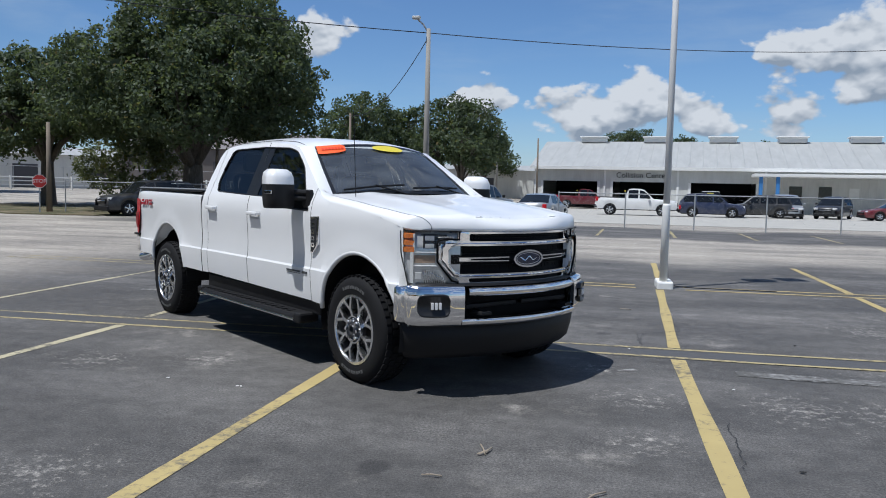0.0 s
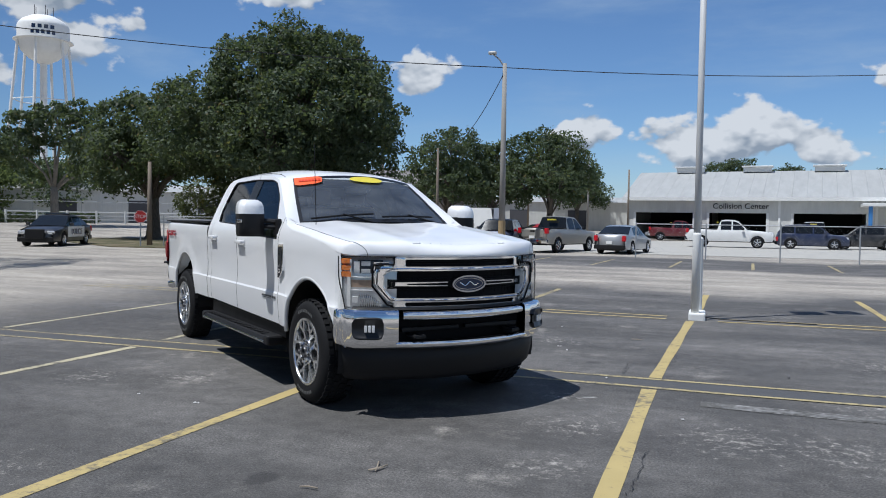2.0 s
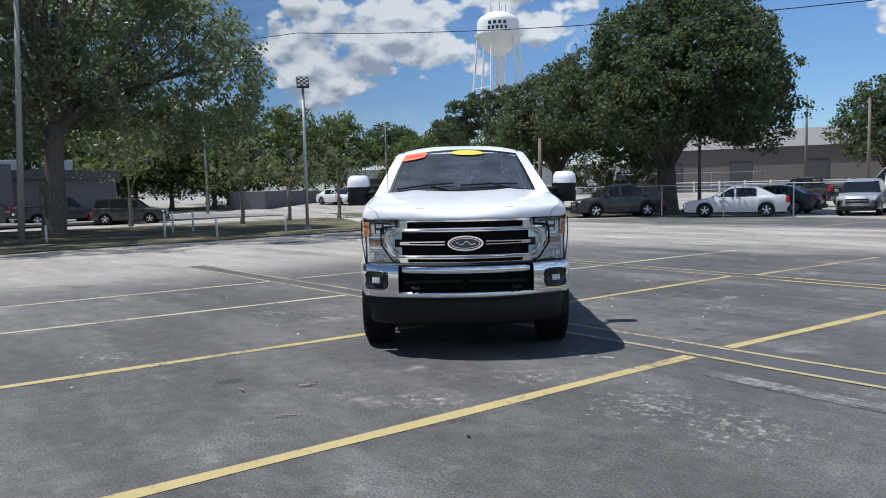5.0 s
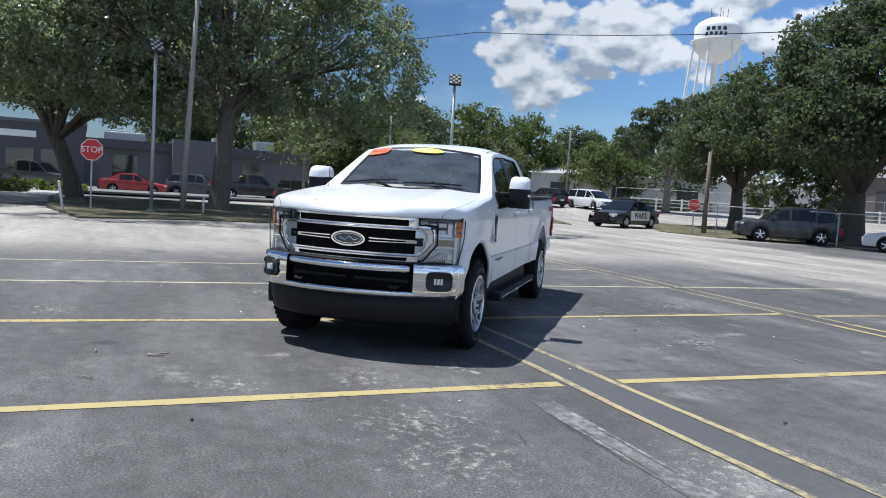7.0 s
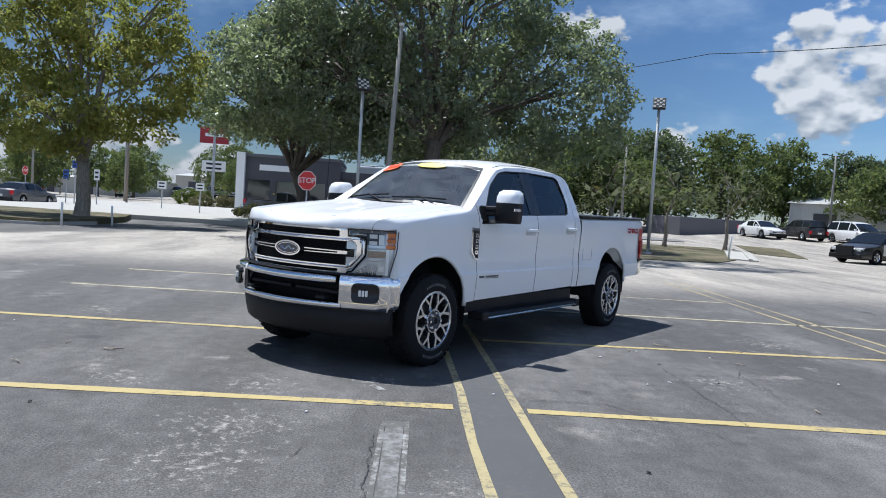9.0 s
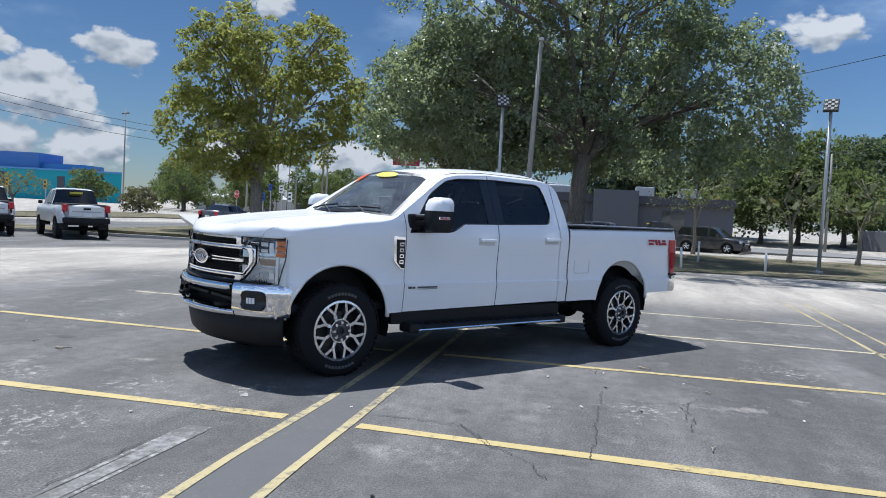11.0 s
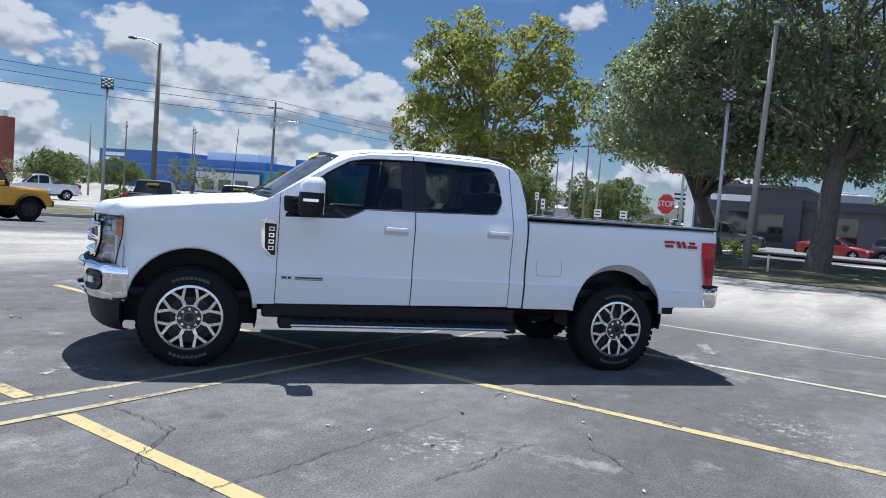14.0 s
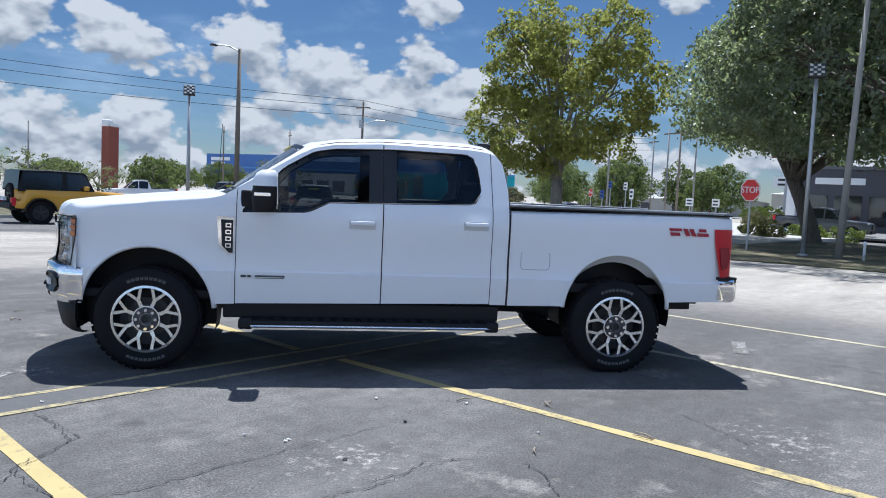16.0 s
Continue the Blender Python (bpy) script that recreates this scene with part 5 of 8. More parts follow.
    part("bumper_gap", sweep(cut(bp, -0.95, 0.95, 24), [(-0.16, 0.86), (-0.05, 0.855), (-0.04, 0.84), (-0.16, 0.835)]), BLACK, bumper)
    for side in (1, -1):
        part("tow_hook", new_tube([(0.78, side * 0.50, 0.64), (0.945, side * 0.50, 0.64), (0.960, side * 0.435, 0.64), (0.80, side * 0.435, 0.64)], 0.015, 8), BLACK, bumper)
        part("intake_bar", new_box(0.80, 0.84, side * 0.30 - 0.27, side * 0.30 + 0.27, 0.665, 0.700, 0.01), BLACK, bumper)
        fogx = lambda y: lerp(sorted((q, p) for p, q in bp), y)
        mb = bmesh.new()
        rows = []
        for t in span(-1, 1, 16):
            y = side * (0.835 + 0.105 * t)
            hh = 0.086 * max(0.02, 1 - abs(t) ** 5) ** 0.2
            rows.append([(fogx(y) + o, y + side * o * 0.6, 0.702 + hh * k) for k, o in ((-1.0, -0.01), (-0.97, 0.022), (-0.84, 0.024), (-0.76, 0.013), (0.0, 0.011), (0.76, 0.013), (0.84, 0.024), (0.97, 0.022), (1.0, -0.01))])
        grid(mb, rows)
        bz = part("fog_lamp_bezel", mb, SATIN, bumper, smooth=40)
        for k in range(3):
            fy = side * (0.805 + 0.026 * k)
            part("fog_lamp", new_box(-0.010, 0.010, -0.011, 0.011, -0.026, 0.026, 0.004, m=pose(fogx(fy) + 0.024, fy + side * 0.008, 0.702, 0, 0, side * 32)), REFLECTOR, bz)
    # air dam
    ap = mirrored([(0.915, 0.0), (0.905, 0.16), (0.880, 0.32), (0.835, 0.50), (0.770, 0.68), (0.695, 0.82), (0.62, 0.91), (0.54, 0.955)])
    part("air_dam", sweep(ap, [(-0.02, 0.565), (0.02, 0.55), (0.0, 0.42), (-0.025, 0.32), (-0.06, 0.285), (-0.12, 0.29)]), BLACK, T, smooth=40)
    # tailgate, bed cover, rear bumper
    bm = bmesh.new()
    prism(bm, [(-0.93, 0.72), (0.93, 0.72), (0.95, 1.44), (0.90, 1.475), (-0.90, 1.475), (-0.95, 1.44)], -5.17, -5.12, "x")
    tg = part("tailgate", bm, WHITE, T)
    part("tailgate_handle", new_box(-5.19, -5.165, -0.14, 0.14, 1.27, 1.36, 0.01), BLACK, tg)
    bm = bmesh.new()
    grid(bm, [[(x, y, 1.472 + 0.018 * (1 - (y / 0.9) ** 2)) for y in span(-0.905, 0.905, 6)] for x in span(-3.06, -5.14, 10)])
    for x in (-3.75, -4.45):
        box(bm, x - 0.01, x + 0.01, -0.88, 0.88, 1.478, 1.496)
    cover = part("bed_cover", bm, SATIN, T, "black folding bed cover", smooth=30)
    for side in (1, -1):
        # light grey rail: the sun's sheen on its top is put into the colour
        part("cover_rail", new_box(-5.14, -3.05, side * 0.930 - 0.045, side * 0.930 + 0.045, 1.478, 1.496, 0.006), plain("sun_paled_satin_rail", (0.42, 0.42, 0.43), 0.35, 0.4), cover)
        part("rail_seal", new_box(-5.15, -3.045, side * 0.955 - 0.05, side * 0.955 + 0.048, 1.462, 1.476, 0.003), BLACK, cover)
    rp = [(-5.05, -1.0), (-5.20, -0.985), (-5.27, -0.93), (-5.30, -0.70), (-5.30, 0.70), (-5.27, 0.93), (-5.20, 0.985), (-5.05, 1.0)]
    rb = part("rear_bumper", sweep(rp[::-1], [(-0.10, 0.885), (0.0, 0.880), (0.006, 0.85), (0.006, 0.70), (-0.02, 0.665), (-0.12, 0.66)]), CHROME, T, "chrome rear bumper", smooth=40)
    bm = bmesh.new()
    box(bm, -5.28, -5.10, -0.93, 0.93, 0.875, 0.895, 0.005)
    part("step_pad", bm, BLACK, rb)
    part("hitch", new_box(-5.34, -5.02, -0.05, 0.05, 0.52, 0.62, 0.01), BLACK, T)
    for dz in (0.0, 0.07):
        bm = new_tube([(-4.75, -0.72, 0.62), (-4.95, -0.86, 0.60 + dz * 0.5), (-5.11, -0.935 - dz * 0.5, 0.575 + dz * 0.2)], 0.042, 14, cap=False)
        part("exhaust_tip", bm, CHROME, T, smooth=60)
    # chassis below
    ch = part("chassis", new_box(-5.05, 0.45, 0.36, 0.48, 0.52, 0.66, 0.01), BLACK, T)
    part("frame_rail", new_box(-5.05, 0.45, -0.48, -0.36, 0.52, 0.66, 0.01), BLACK, ch)
    part("floor_pan", new_box(-3.03, 0.60, -0.90, 0.90, 0.58, 0.66, 0.02), BLACK, ch)
    part("bed_floor", new_box(-5.12, -3.05, -0.90, 0.90, 0.72, 0.80), BLACK, ch)
    part("engine_block", new_box(-0.50, 0.70, -0.60, 0.60, 0.50, 1.18, 0.04), BLACK, ch)
    part("gearbox", new_box(-1.9, -0.5, -0.16, 0.16, 0.38, 0.60, 0.05), TRIM, ch)
    part("fuel_tank", new_box(-2.9, -1.6, 0.42, 0.80, 0.40, 0.60, 0.05), TRIM, ch)
    part("spare_tyre", new_tube([(-4.75, 0, 0.56), (-4.75, 0, 0.72)], 0.36, 24), RUBBER, ch)
    for x in (0.0, -4.06):
        bm = new_tube([(x, -0.80, 0.425), (x, 0.80, 0.425)], 0.055, 10)
        bmesh.ops.create_uvsphere(bm, u_segments=14, v_segments=8, radius=0.17, matrix=pose(x, 0.1, 0.42))
        part("axle", bm, BLACK, ch, smooth=50)
    part("drive_shaft", new_tube([(-0.6, 0.0, 0.46), (-3.9, 0.1, 0.45)], 0.05, 10), TRIM, ch)
    part("exhaust_pipe", new_tube([(-1.2, -0.45, 0.48), (-3.2, -0.50, 0.50), (-3.8, -0.55, 0.74), (-4.75, -0.72, 0.62)], 0.045, 8), GALV, ch)
    for side in (1, -1):
        part("leaf_spring", new_tube([(-3.3, side * 0.55, 0.55), (-4.06, side * 0.55, 0.40), (-4.8, side * 0.55, 0.58)], 0.035, 6), TRIM, ch)
    # cab inside
    part("dashboard", new_box(-0.98, -0.60, -0.80, 0.80, 1.02, 1.41, 0.06), DASH, T)
    bm = new_box(-3.02, -2.98, -0.90, 0.90, 0.62, 1.44)
    back_x = lambda z: lerp([(1.40, -3.040), (1.46, -3.040), (1.60, -3.028), (1.84, -2.988), (1.905, -2.955)], z)
    rim_y = lambda z: side_y(-2.95, z) - 0.004
    for s_ in (1, -1):
        grid(bm, [[(back_x(z), s_ * rim_y(z), z), (back_x(z) - 0.006, s_ * (0.74 - 0.12 * (z - 1.46)), z)] for z in (1.40, 1.50, 1.60, 1.72, 1.80, 1.84)])
    grid(bm, [[(back_x(z), u * rim_y(z), z) for u in span(-1, 1, 8)] for z in (1.80, 1.84, 1.88)])
    part("cab_back", bm, WHITE, T)
    bm = bmesh.new()
    grid(bm, [[(back_x(z) + 0.01, u * 0.75, z) for u in span(-1, 1, 6)] for z in (1.44, 1.60, 1.80)])
    part("rear_glass", face_out(bm), DARK_GLASS, T)
    for side in (1, -1):
        bm = bmesh.new()
        curtain(bm, span(-0.72, -2.95, 20), lambda x: 0.62, lambda x: win_low(x) - 0.01 if x > -2.76 else 1.5, side, inset=0.07, rows=4)
        part("door_trim", bm, TRIM, T)
        for x in (-1.62, -2.55):
            bm = new_box(x - 0.30, x + 0.22, side * 0.42 - 0.26, side * 0.42 + 0.26, 0.92, 1.08, 0.05)
            box(bm, -0.08, 0.08, -0.25, 0.25, 0, 0.66, 0.06, pose(x - 0.26, side * 0.42, 1.02, 0, -12, 0))
            box(bm, -0.05, 0.05, -0.13, 0.13, 0.68, 0.88, 0.04, pose(x - 0.30, side * 0.42, 1.02, 0, -8, 0))
            part("seat", bm, CLOTH, T, smooth=40)
    part("console", new_box(-1.9, -0.95, -0.16, 0.16, 0.75, 1.08, 0.04), TRIM, T)
    bm = bmesh.new()
    pts = [(0.19 * math.cos(a), 0.19 * math.sin(a), 0) for a in span(0, 2 * math.pi, 24)]
    tube(bm, pts, 0.016, 8, cap=False)
    box(bm, -0.17, 0.17, -0.03, 0.03, -0.015, 0.015, 0.008)
    box(bm, -0.07, 0.07, -0.06, 0.06, -0.03, 0.02, 0.015)
    bmesh.ops.transform(bm, matrix=pose(-1.10, 0.40, 1.30, 0, 62, 0) @ pose(0, 0, 0, 0, 0, 90), verts=bm.verts)
    part("steering_wheel", bm, TRIM, T, smooth=50)
    part("inner_mirror", new_box(-1.16, -1.14, -0.12, 0.12, 1.78, 1.85, 0.01), TRIM, T)
    return T


hero_truck()


# ---- ground ----
def ground_z(x, y):
    s = -0.7 * x + 0.71 * (y - 8)
    t = max(0.0, min(1.0, (s - 48) / 24))
    d = -0.64 * (x - 1.5) - 0.77 * (y - 8.5)
    q = max(0.0, min(1.0, (d - 15) / 15))
    return 0.85 * t * t * (3 - 2 * t) - 0.22 * q * q * (3 - 2 * q)


def ground_sheet():
    bm = bmesh.new()
    xs = [-3000, -900, -300] + span(-130, 60, 38) + [150, 600, 3000]
    ys = [-3000, -900, -300] + span(-130, 130, 52) + [300, 900, 3000]
    grid(bm, [[(x, y, ground_z(x, y) if max(abs(x), abs(y)) < 200 else (0.85 if -0.7 * x + 0.71 * (y - 8) > 60 else (-0.22 if -0.64 * x - 0.77 * y > 0 else 0))) for y in ys] for x in xs])
    tagged(part("ground", bm, ASPHALT, smooth=60), "grey sealed asphalt car park with pale worn lanes", "ground", kind="structure")


ground_sheet()


def flat_strip(bm, a, b, w, z=0.004, n=1):
    """A painted line from a to b."""
    a, b = Vector((*a, 0)), Vector((*b, 0))
    d = (b - a).normalized()
    s = Vector((-d.y, d.x, 0)) * w / 2
    rows = []
    for t in span(0, 1, n):
        p = a + (b - a) * t
        k = 1 + 0.10 * math.sin(p.x * 3.1 + p.y * 2.3)
        rows.append([(p.x + s.x * k, p.y + s.y * k, z), (p.x - s.x * k, p.y - s.y * k, z)])
    return grid(bm, rows)


def marking(name, segs, w, mat, label):
    bm = bmesh.new()
    for i, (a, b) in enumerate(segs):
        flat_strip(bm, a, b, w, 0.004 + 0.0015 * (i % 3), 14)
    return tagged(part(name, bm, mat), label, "road marking", "painted parking lines", "structure")


# stall lines run along y, double spines along x
for x0, x1, w, mat in ((0.86, 0.93, 0.125, YELLOW), (-2.16, -1.97, 0.115, YELLOW), (-5.02, -4.88, 0.105, PALE), (-7.45, -7.42, 0.095, PALE), (3.86, 3.92, 0.12, YELLOW), (6.8, 6.85, 0.12, YELLOW)):
    marking("stall_line", [((x0, 2.3), (x1, 7.50))], w, mat, "yellow painted stall line on asphalt")
for x0, x1, y1, w, mat in ((0.95, 1.20, 12.95, 0.12, YELLOW), (-2.02, -2.10, 13.2, 0.105, YELLOW), (-4.92, -4.85, 13.4, 0.095, PALE), (-7.5, -7.5, 13.3, 0.09, PALE), (4.02, 4.20, 13.0, 0.12, YELLOW)):
    marking("stall_line", [((x0, 8.06), (x1, y1))], w, mat, "yellow painted stall line on asphalt")
for x0, x1, mat in ((1.28, 1.46, YELLOW), (4.25, 4.40, YELLOW), (-1.9, -1.75, YELLOW_OLD), (-4.9, -4.8, PALE)):
    marking("stall_line", [((x0, 13.55), (x1, 17.9))], 0.12, mat, "yellow painted stall line on asphalt")
marking("spine_line", [((-11.5, 7.50), (0.4, 7.60)), ((0.4, 7.60), (1.8, 7.56)), ((1.8, 7.56), (9.5, 7.62))], 0.066, YELLOW_OLD, "faded yellow double line between stall rows")
marking("spine_line", [((-11.5, 7.88), (-0.1, 7.99)), ((-0.1, 7.99), (1.8, 7.99)), ((1.8, 7.99), (9.5, 8.06))], 0.066, YELLOW_OLD, "faded yellow double line between stall rows")
for y0, y1, ya, yb in ((13.55, 13.16, 13.05, 13.15), (13.95, 13.53, 13.42, 13.55)):
    marking("spine_line", [((-11.5, y0), (-1.2, y1))], 0.06, YELLOW_OLD, "worn pale double line in the far stall row")
    marking("spine_line", [((-1.2, y1), (0.83, y1 - 0.05)), ((1.62, ya), (9.0, yb))], 0.09, YELLOW, "yellow double line by the light pole")
for k in range(9):
    x = -8.1 + 2.78 * k
    marking("stall_line", [((x, 28.7), (x + 0.28, 33.8))], 0.11, YELLOW_OLD, "faded yellow stall line by the fence")
bm = bmesh.new()
flat_strip(bm, (-11.5, 7.69), (9.5, 7.84), 0.46, 0.0022, 60)
tagged(part("sealed_strip", bm, SEALED), "dark sealed strip between the double lines", "road marking", kind="structure")
marking("scrape", [((1.38, 7.07), (1.50, 7.07))], 0.17, CHALK, "pale scrape where an old line was ground off")
marking("scrape", [((1.50, 7.145), (3.4, 7.075))], 0.035, CHALK, "pale edge of a ground-off line")
marking("scrape", [((1.50, 6.985), (3.4, 6.915))], 0.035, CHALK, "pale edge of a ground-off line")
marking("scrape", [((1.50, 7.065), (3.4, 6.995))], 0.12, CHALK_FAINT, "faint pale band of a ground-off line")
marking("scrape", [((0.36, 6.88), (0.52, 6.97))], 0.07, CHALK, "small pale paint mark on asphalt")
marking("scrape", [((-6.3, 10.1), (-5.6, 10.4))], 0.16, CHALK, "small pale paint mark on asphalt")


def crack(points, w=0.0034):
    bm = bmesh.new()
    rng = random.Random(round(points[0][0] * 100))
    pts = [Vector((*points[0], 0))]
    for a, b in zip(points, points[1:]):
        a, b = Vector((*a, 0)), Vector((*b, 0))
        n = max(3, int((b - a).length / 0.035))
        for i in range(1, n + 1):
            pts.append(a + (b - a) * i / n + Vector((rng.uniform(-0.018, 0.018), rng.uniform(-0.018, 0.018), 0)))
    rows = []
    for i, p in enumerate(pts):
        d = (pts[min(i + 1, len(pts) - 1)] - pts[max(i - 1, 0)]).normalized()
        s = Vector((-d.y, d.x, 0)) * w * rng.uniform(0.3, 1.2)
        rows.append([(p.x + s.x, p.y + s.y, 0.0085), (p.x - s.x, p.y - s.y, 0.0085)])
    grid(bm, rows)
    return tagged(part("crack", bm, CRACK), "thin dark crack in the asphalt", "crack", "asphalt cracks", "structure")


for c in ([(0.63, 8.07), (0.64, 8.52), (0.68, 8.77), (1.05, 9.0), (1.29, 9.29), (1.6, 9.43)],
          [(0.66, 8.11), (0.61, 8.38), (0.63, 8.73), (0.87, 8.92), (1.09, 9.04), (1.12, 9.3), (1.07, 9.54)],
          [(-1.08, 10.8), (-0.99, 11.02), (-0.81, 11.23)],
          [(-2.88, 10.71), (-2.79, 11.09), (-2.5, 11.62)],
          [(-0.95, 9.76), (-0.32, 9.74), (0.15, 9.72), (0.68, 9.72), (1.12, 9.69)],
          [(2.0, 6.53), (2.2, 6.48)],
          [(2.81, 6.9), (2.35, 6.91), (1.72, 6.93)],
          [(0.17, 10.42), (-0.28, 10.49), (-0.62, 10.4), (-1.0, 10.6)],
          [(1.05, 5.53), (1.02, 5.0), (1.0, 4.6)], [(-0.18, 10.42), (-0.82, 10.49)]):
    crack(c)


# twigs, paper scraps and grit lying about
def twig(x, y, seed):
    rng = random.Random(seed)
    a, L = rng.uniform(0, 6.28), rng.uniform(0.05, 0.09)
    d = Vector((math.cos(a), math.sin(a), 0))
    n = Vector((-d.y, d.x, 0)) * rng.uniform(-0.018, 0.018)
    pts = [d * -L + Vector((0, 0, 0.006)), n + Vector((0, 0, 0.009)), d * L + Vector((0, 0, 0.005))]
    bm = new_tube(pts, [0.0055, 0.005, 0.003], 6)
    tube(bm, [n + Vector((0, 0, 0.008)), n * 2.5 + d * 0.03 + Vector((0, 0, 0.007))], [0.003, 0.002], 5)
    ob = tagged(part("twig", bm, TWIG, smooth=50), "short dry twig lying on the asphalt", "twig", "litter on the asphalt")
    ob.matrix_world = pose(x, y, 0.008)


def scrap(x, y, seed, mat, name, label, size):
    """A flat crumpled flake with an uneven rim."""
    rng = random.Random(seed)
    bm = bmesh.new()
    rim = [(size * rng.uniform(0.6, 1.2) * math.cos(t), size * rng.uniform(0.4, 0.9) * math.sin(t)) for t in span(0, 2 * math.pi, 8)[:-1]]
    low = [bm.verts.new((px, py, 0.0)) for px, py in rim]
    top = [bm.verts.new((px * 0.8, py * 0.8, size * rng.uniform(0.15, 0.5))) for px, py in rim]
    bm.faces.new(low[::-1])
    bm.faces.new(top)
    for k in range(8):
        bm.faces.new((low[k], low[(k + 1) % 8], top[(k + 1) % 8], top[k]))
    ob = tagged(part(name, bm, mat), label, name, "litter on the asphalt")
    ob.matrix_world = pose(x, y, 0.008, 0, 0, rng.uniform(0, 360))


TWIG = plain("dry_twig", (0.30, 0.25, 0.19), 0.9, vary=0.3)
PAPER = plain("weathered_paper", (0.60, 0.59, 0.57), 0.8, vary=0.2)
GRIT = plain("dark_grit", (0.03, 0.03, 0.03), 0.9, vary=0.3)
for k, (x, y) in enumerate([(-0.49, 4.52), (0.17, 3.98), (-0.7, 4.04), (-0.48, 4.49), (0.57, 10.53), (-2.24, 10.2), (-2.07, 11.06), (-1.84, 9.7), (-2.28, 10.17), (-2.12, 11.05), (-0.47, 4.5), (-1.29, 10.74)]):
    twig(x, y, 500 + k)
for k, (x, y) in enumerate([(-1.71, 3.07), (-5.93, 6.12), (-4.59, 4.76), (-3.16, 5.56), (-0.26, 9.6), (-1.79, 9.77), (-1.62, 10.54), (-0.56, 11.38), (-0.29, 9.59), (0.5, 7.86), (1.25, 6.45), (-1.36, 9.24), (-0.14, 9.34), (-2.5, 5.48), (-2.53, 5.48)]):
    scrap(x, y, 540 + k, PAPER, "scrap", "small pale scrap on the asphalt", 0.015)
for k, (x, y) in enumerate([(2.21, 8.56), (1.31, 4.62), (-0.32, 10.08), (-1.11, 9.79)]):
    scrap(x, y, 580 + k, GRIT, "pebble", "small dark pebble on the asphalt", 0.018)


def slab(name, outline, z0, z1, mat, label, category, kind="structure"):
    bm = bmesh.new()
    prism(bm, outline, z0, z1, "z")
    return tagged(part(name, bm, mat), label, category, kind=kind)


# grass verges with concrete edging
slab("verge", [(-19.0, 3.2), (-19.9, 6.5), (-20.1, 10.8), (-20.6, 14.5), (-21.4, 19.2), (-24.5, 21.3), (-33.0, 25.0), (-38.0, 26.0), (-36, 14.0), (-37.5, 3.0), (-34.0, 1.8), (-26.0, 1.9)], -0.1, 0.035, GRASS, "dry patchy grass verge under the oaks", "verge")
slab("verge", [(-22.9, -6.0), (-25.5, -5.2), (-29.5, -5.3), (-33, -6.2), (-34, -13.0), (-26.0, -12.0), (-22.5, -12.6)], -0.3, 0.045, GRASS, "dry grass verge round the sycamore", "verge")
slab("verge", [(-22.3, 31.4), (-26.2, 30.6), (-40.0, 39.0), (-38, 47), (-24.0, 44.0), (-17.0, 42.0), (-19.5, 36.8)], -0.1, 0.04, GRASS, "patchy grass corner with a stop sign", "verge")
slab("verge", [(-30, 27.5), (-44, 33.5), (-47, 31.5), (-33.0, 26.2)], -0.1, 0.04, GRASS, "narrow grass island by the road", "verge")
slab("verge", [(-4, -20.6), (-12.6, -19.0), (-18.3, -17.4), (-22.5, -14.2), (-27, -15), (-26, -24), (-15, -29), (-4, -26)], -0.4, -0.16, GRASS, "grass strip behind the parked trucks", "verge")
slab("verge", [(-24, -22), (-35.0, -27.0), (-50.2, -26.6), (-58, -22), (-66, -30), (-60, -38), (-43, -35), (-26, -30)], -0.4, -0.14, GRASS, "green strip along the street", "verge")
slab("pavement", [(-24.5, 22.3), (-33.5, 26.2), (-34, 25.0), (-25, 21.2)], -0.1, 0.05, CONCRETE, "pale concrete footpath", "pavement")
# asphalt grey lot before the shops; tree shade is put into its colour
slab("pavement", [(-60, -4), (-47.5, -4), (-47.5, 28), (-60, 32)], -0.1, 0.03, plain("shade_grey_lot", (0.17, 0.165, 0.155), 0.9, vary=0.3, scale=0.6), "grey asphalt lot before the grey shops", "pavement")
slab("pavement", [(-13, 40.5), (48, 40.5), (52, 90), (-16, 90)], -0.1, 0.02, CONCRETE, "pale concrete yard before the garage", "pavement")
slab("road", [(-60, -30), (-33.5, -13), (-33.5, 1.4), (-47, 1.4), (-70, -6)], -0.4, 0.012, CONCRETE, "pale street beyond the entrance", "road")


def kerb(points, h=0.14, w=0.15):
    bm = bmesh.new()
    for a, b in zip(points, points[1:]):
        a, b = Vector((*a, 0)), Vector((*b, 0))
        d = (b - a).normalized()
        s = Vector((-d.y, d.x, 0)) * w / 2
        g = min(ground_z(a.x, a.y), ground_z(b.x, b.y))
        prism(bm, [tuple((p)[:2]) for p in (a + s, b + s, b - s, a - s)], g - 0.05, g + h, "z")
    tagged(part("kerb", bm, CONCRETE), "worn concrete kerb", "kerb", kind="structure")


kerb([(-4, -20.4), (-12.6, -18.8), (-18.2, -17.2), (-22.3, -14.0), (-22.6, -9.0), (-22.8, -6.0), (-25.5, -5.1)])
kerb([(-24.4, 21.9), (-33.4, 25.8), (-38, 27)], 0.10)


# ---- poles, lamps, signs ----
def round_pole(name, x, y, h, r0, r1, mat, label, category, lean=(0, 0), group=""):
    z = ground_z(x, y)
    T = thing(name, pose(x, y, z), label, category, group)
    part("pole", new_tube([(0, 0, -0.05), (lean[0] * 0.5, lean[1] * 0.5, h / 2), (lean[0], lean[1], h)], [r0, (r0 + r1) / 2, r1], 14), mat, T, smooth=60)
    return T


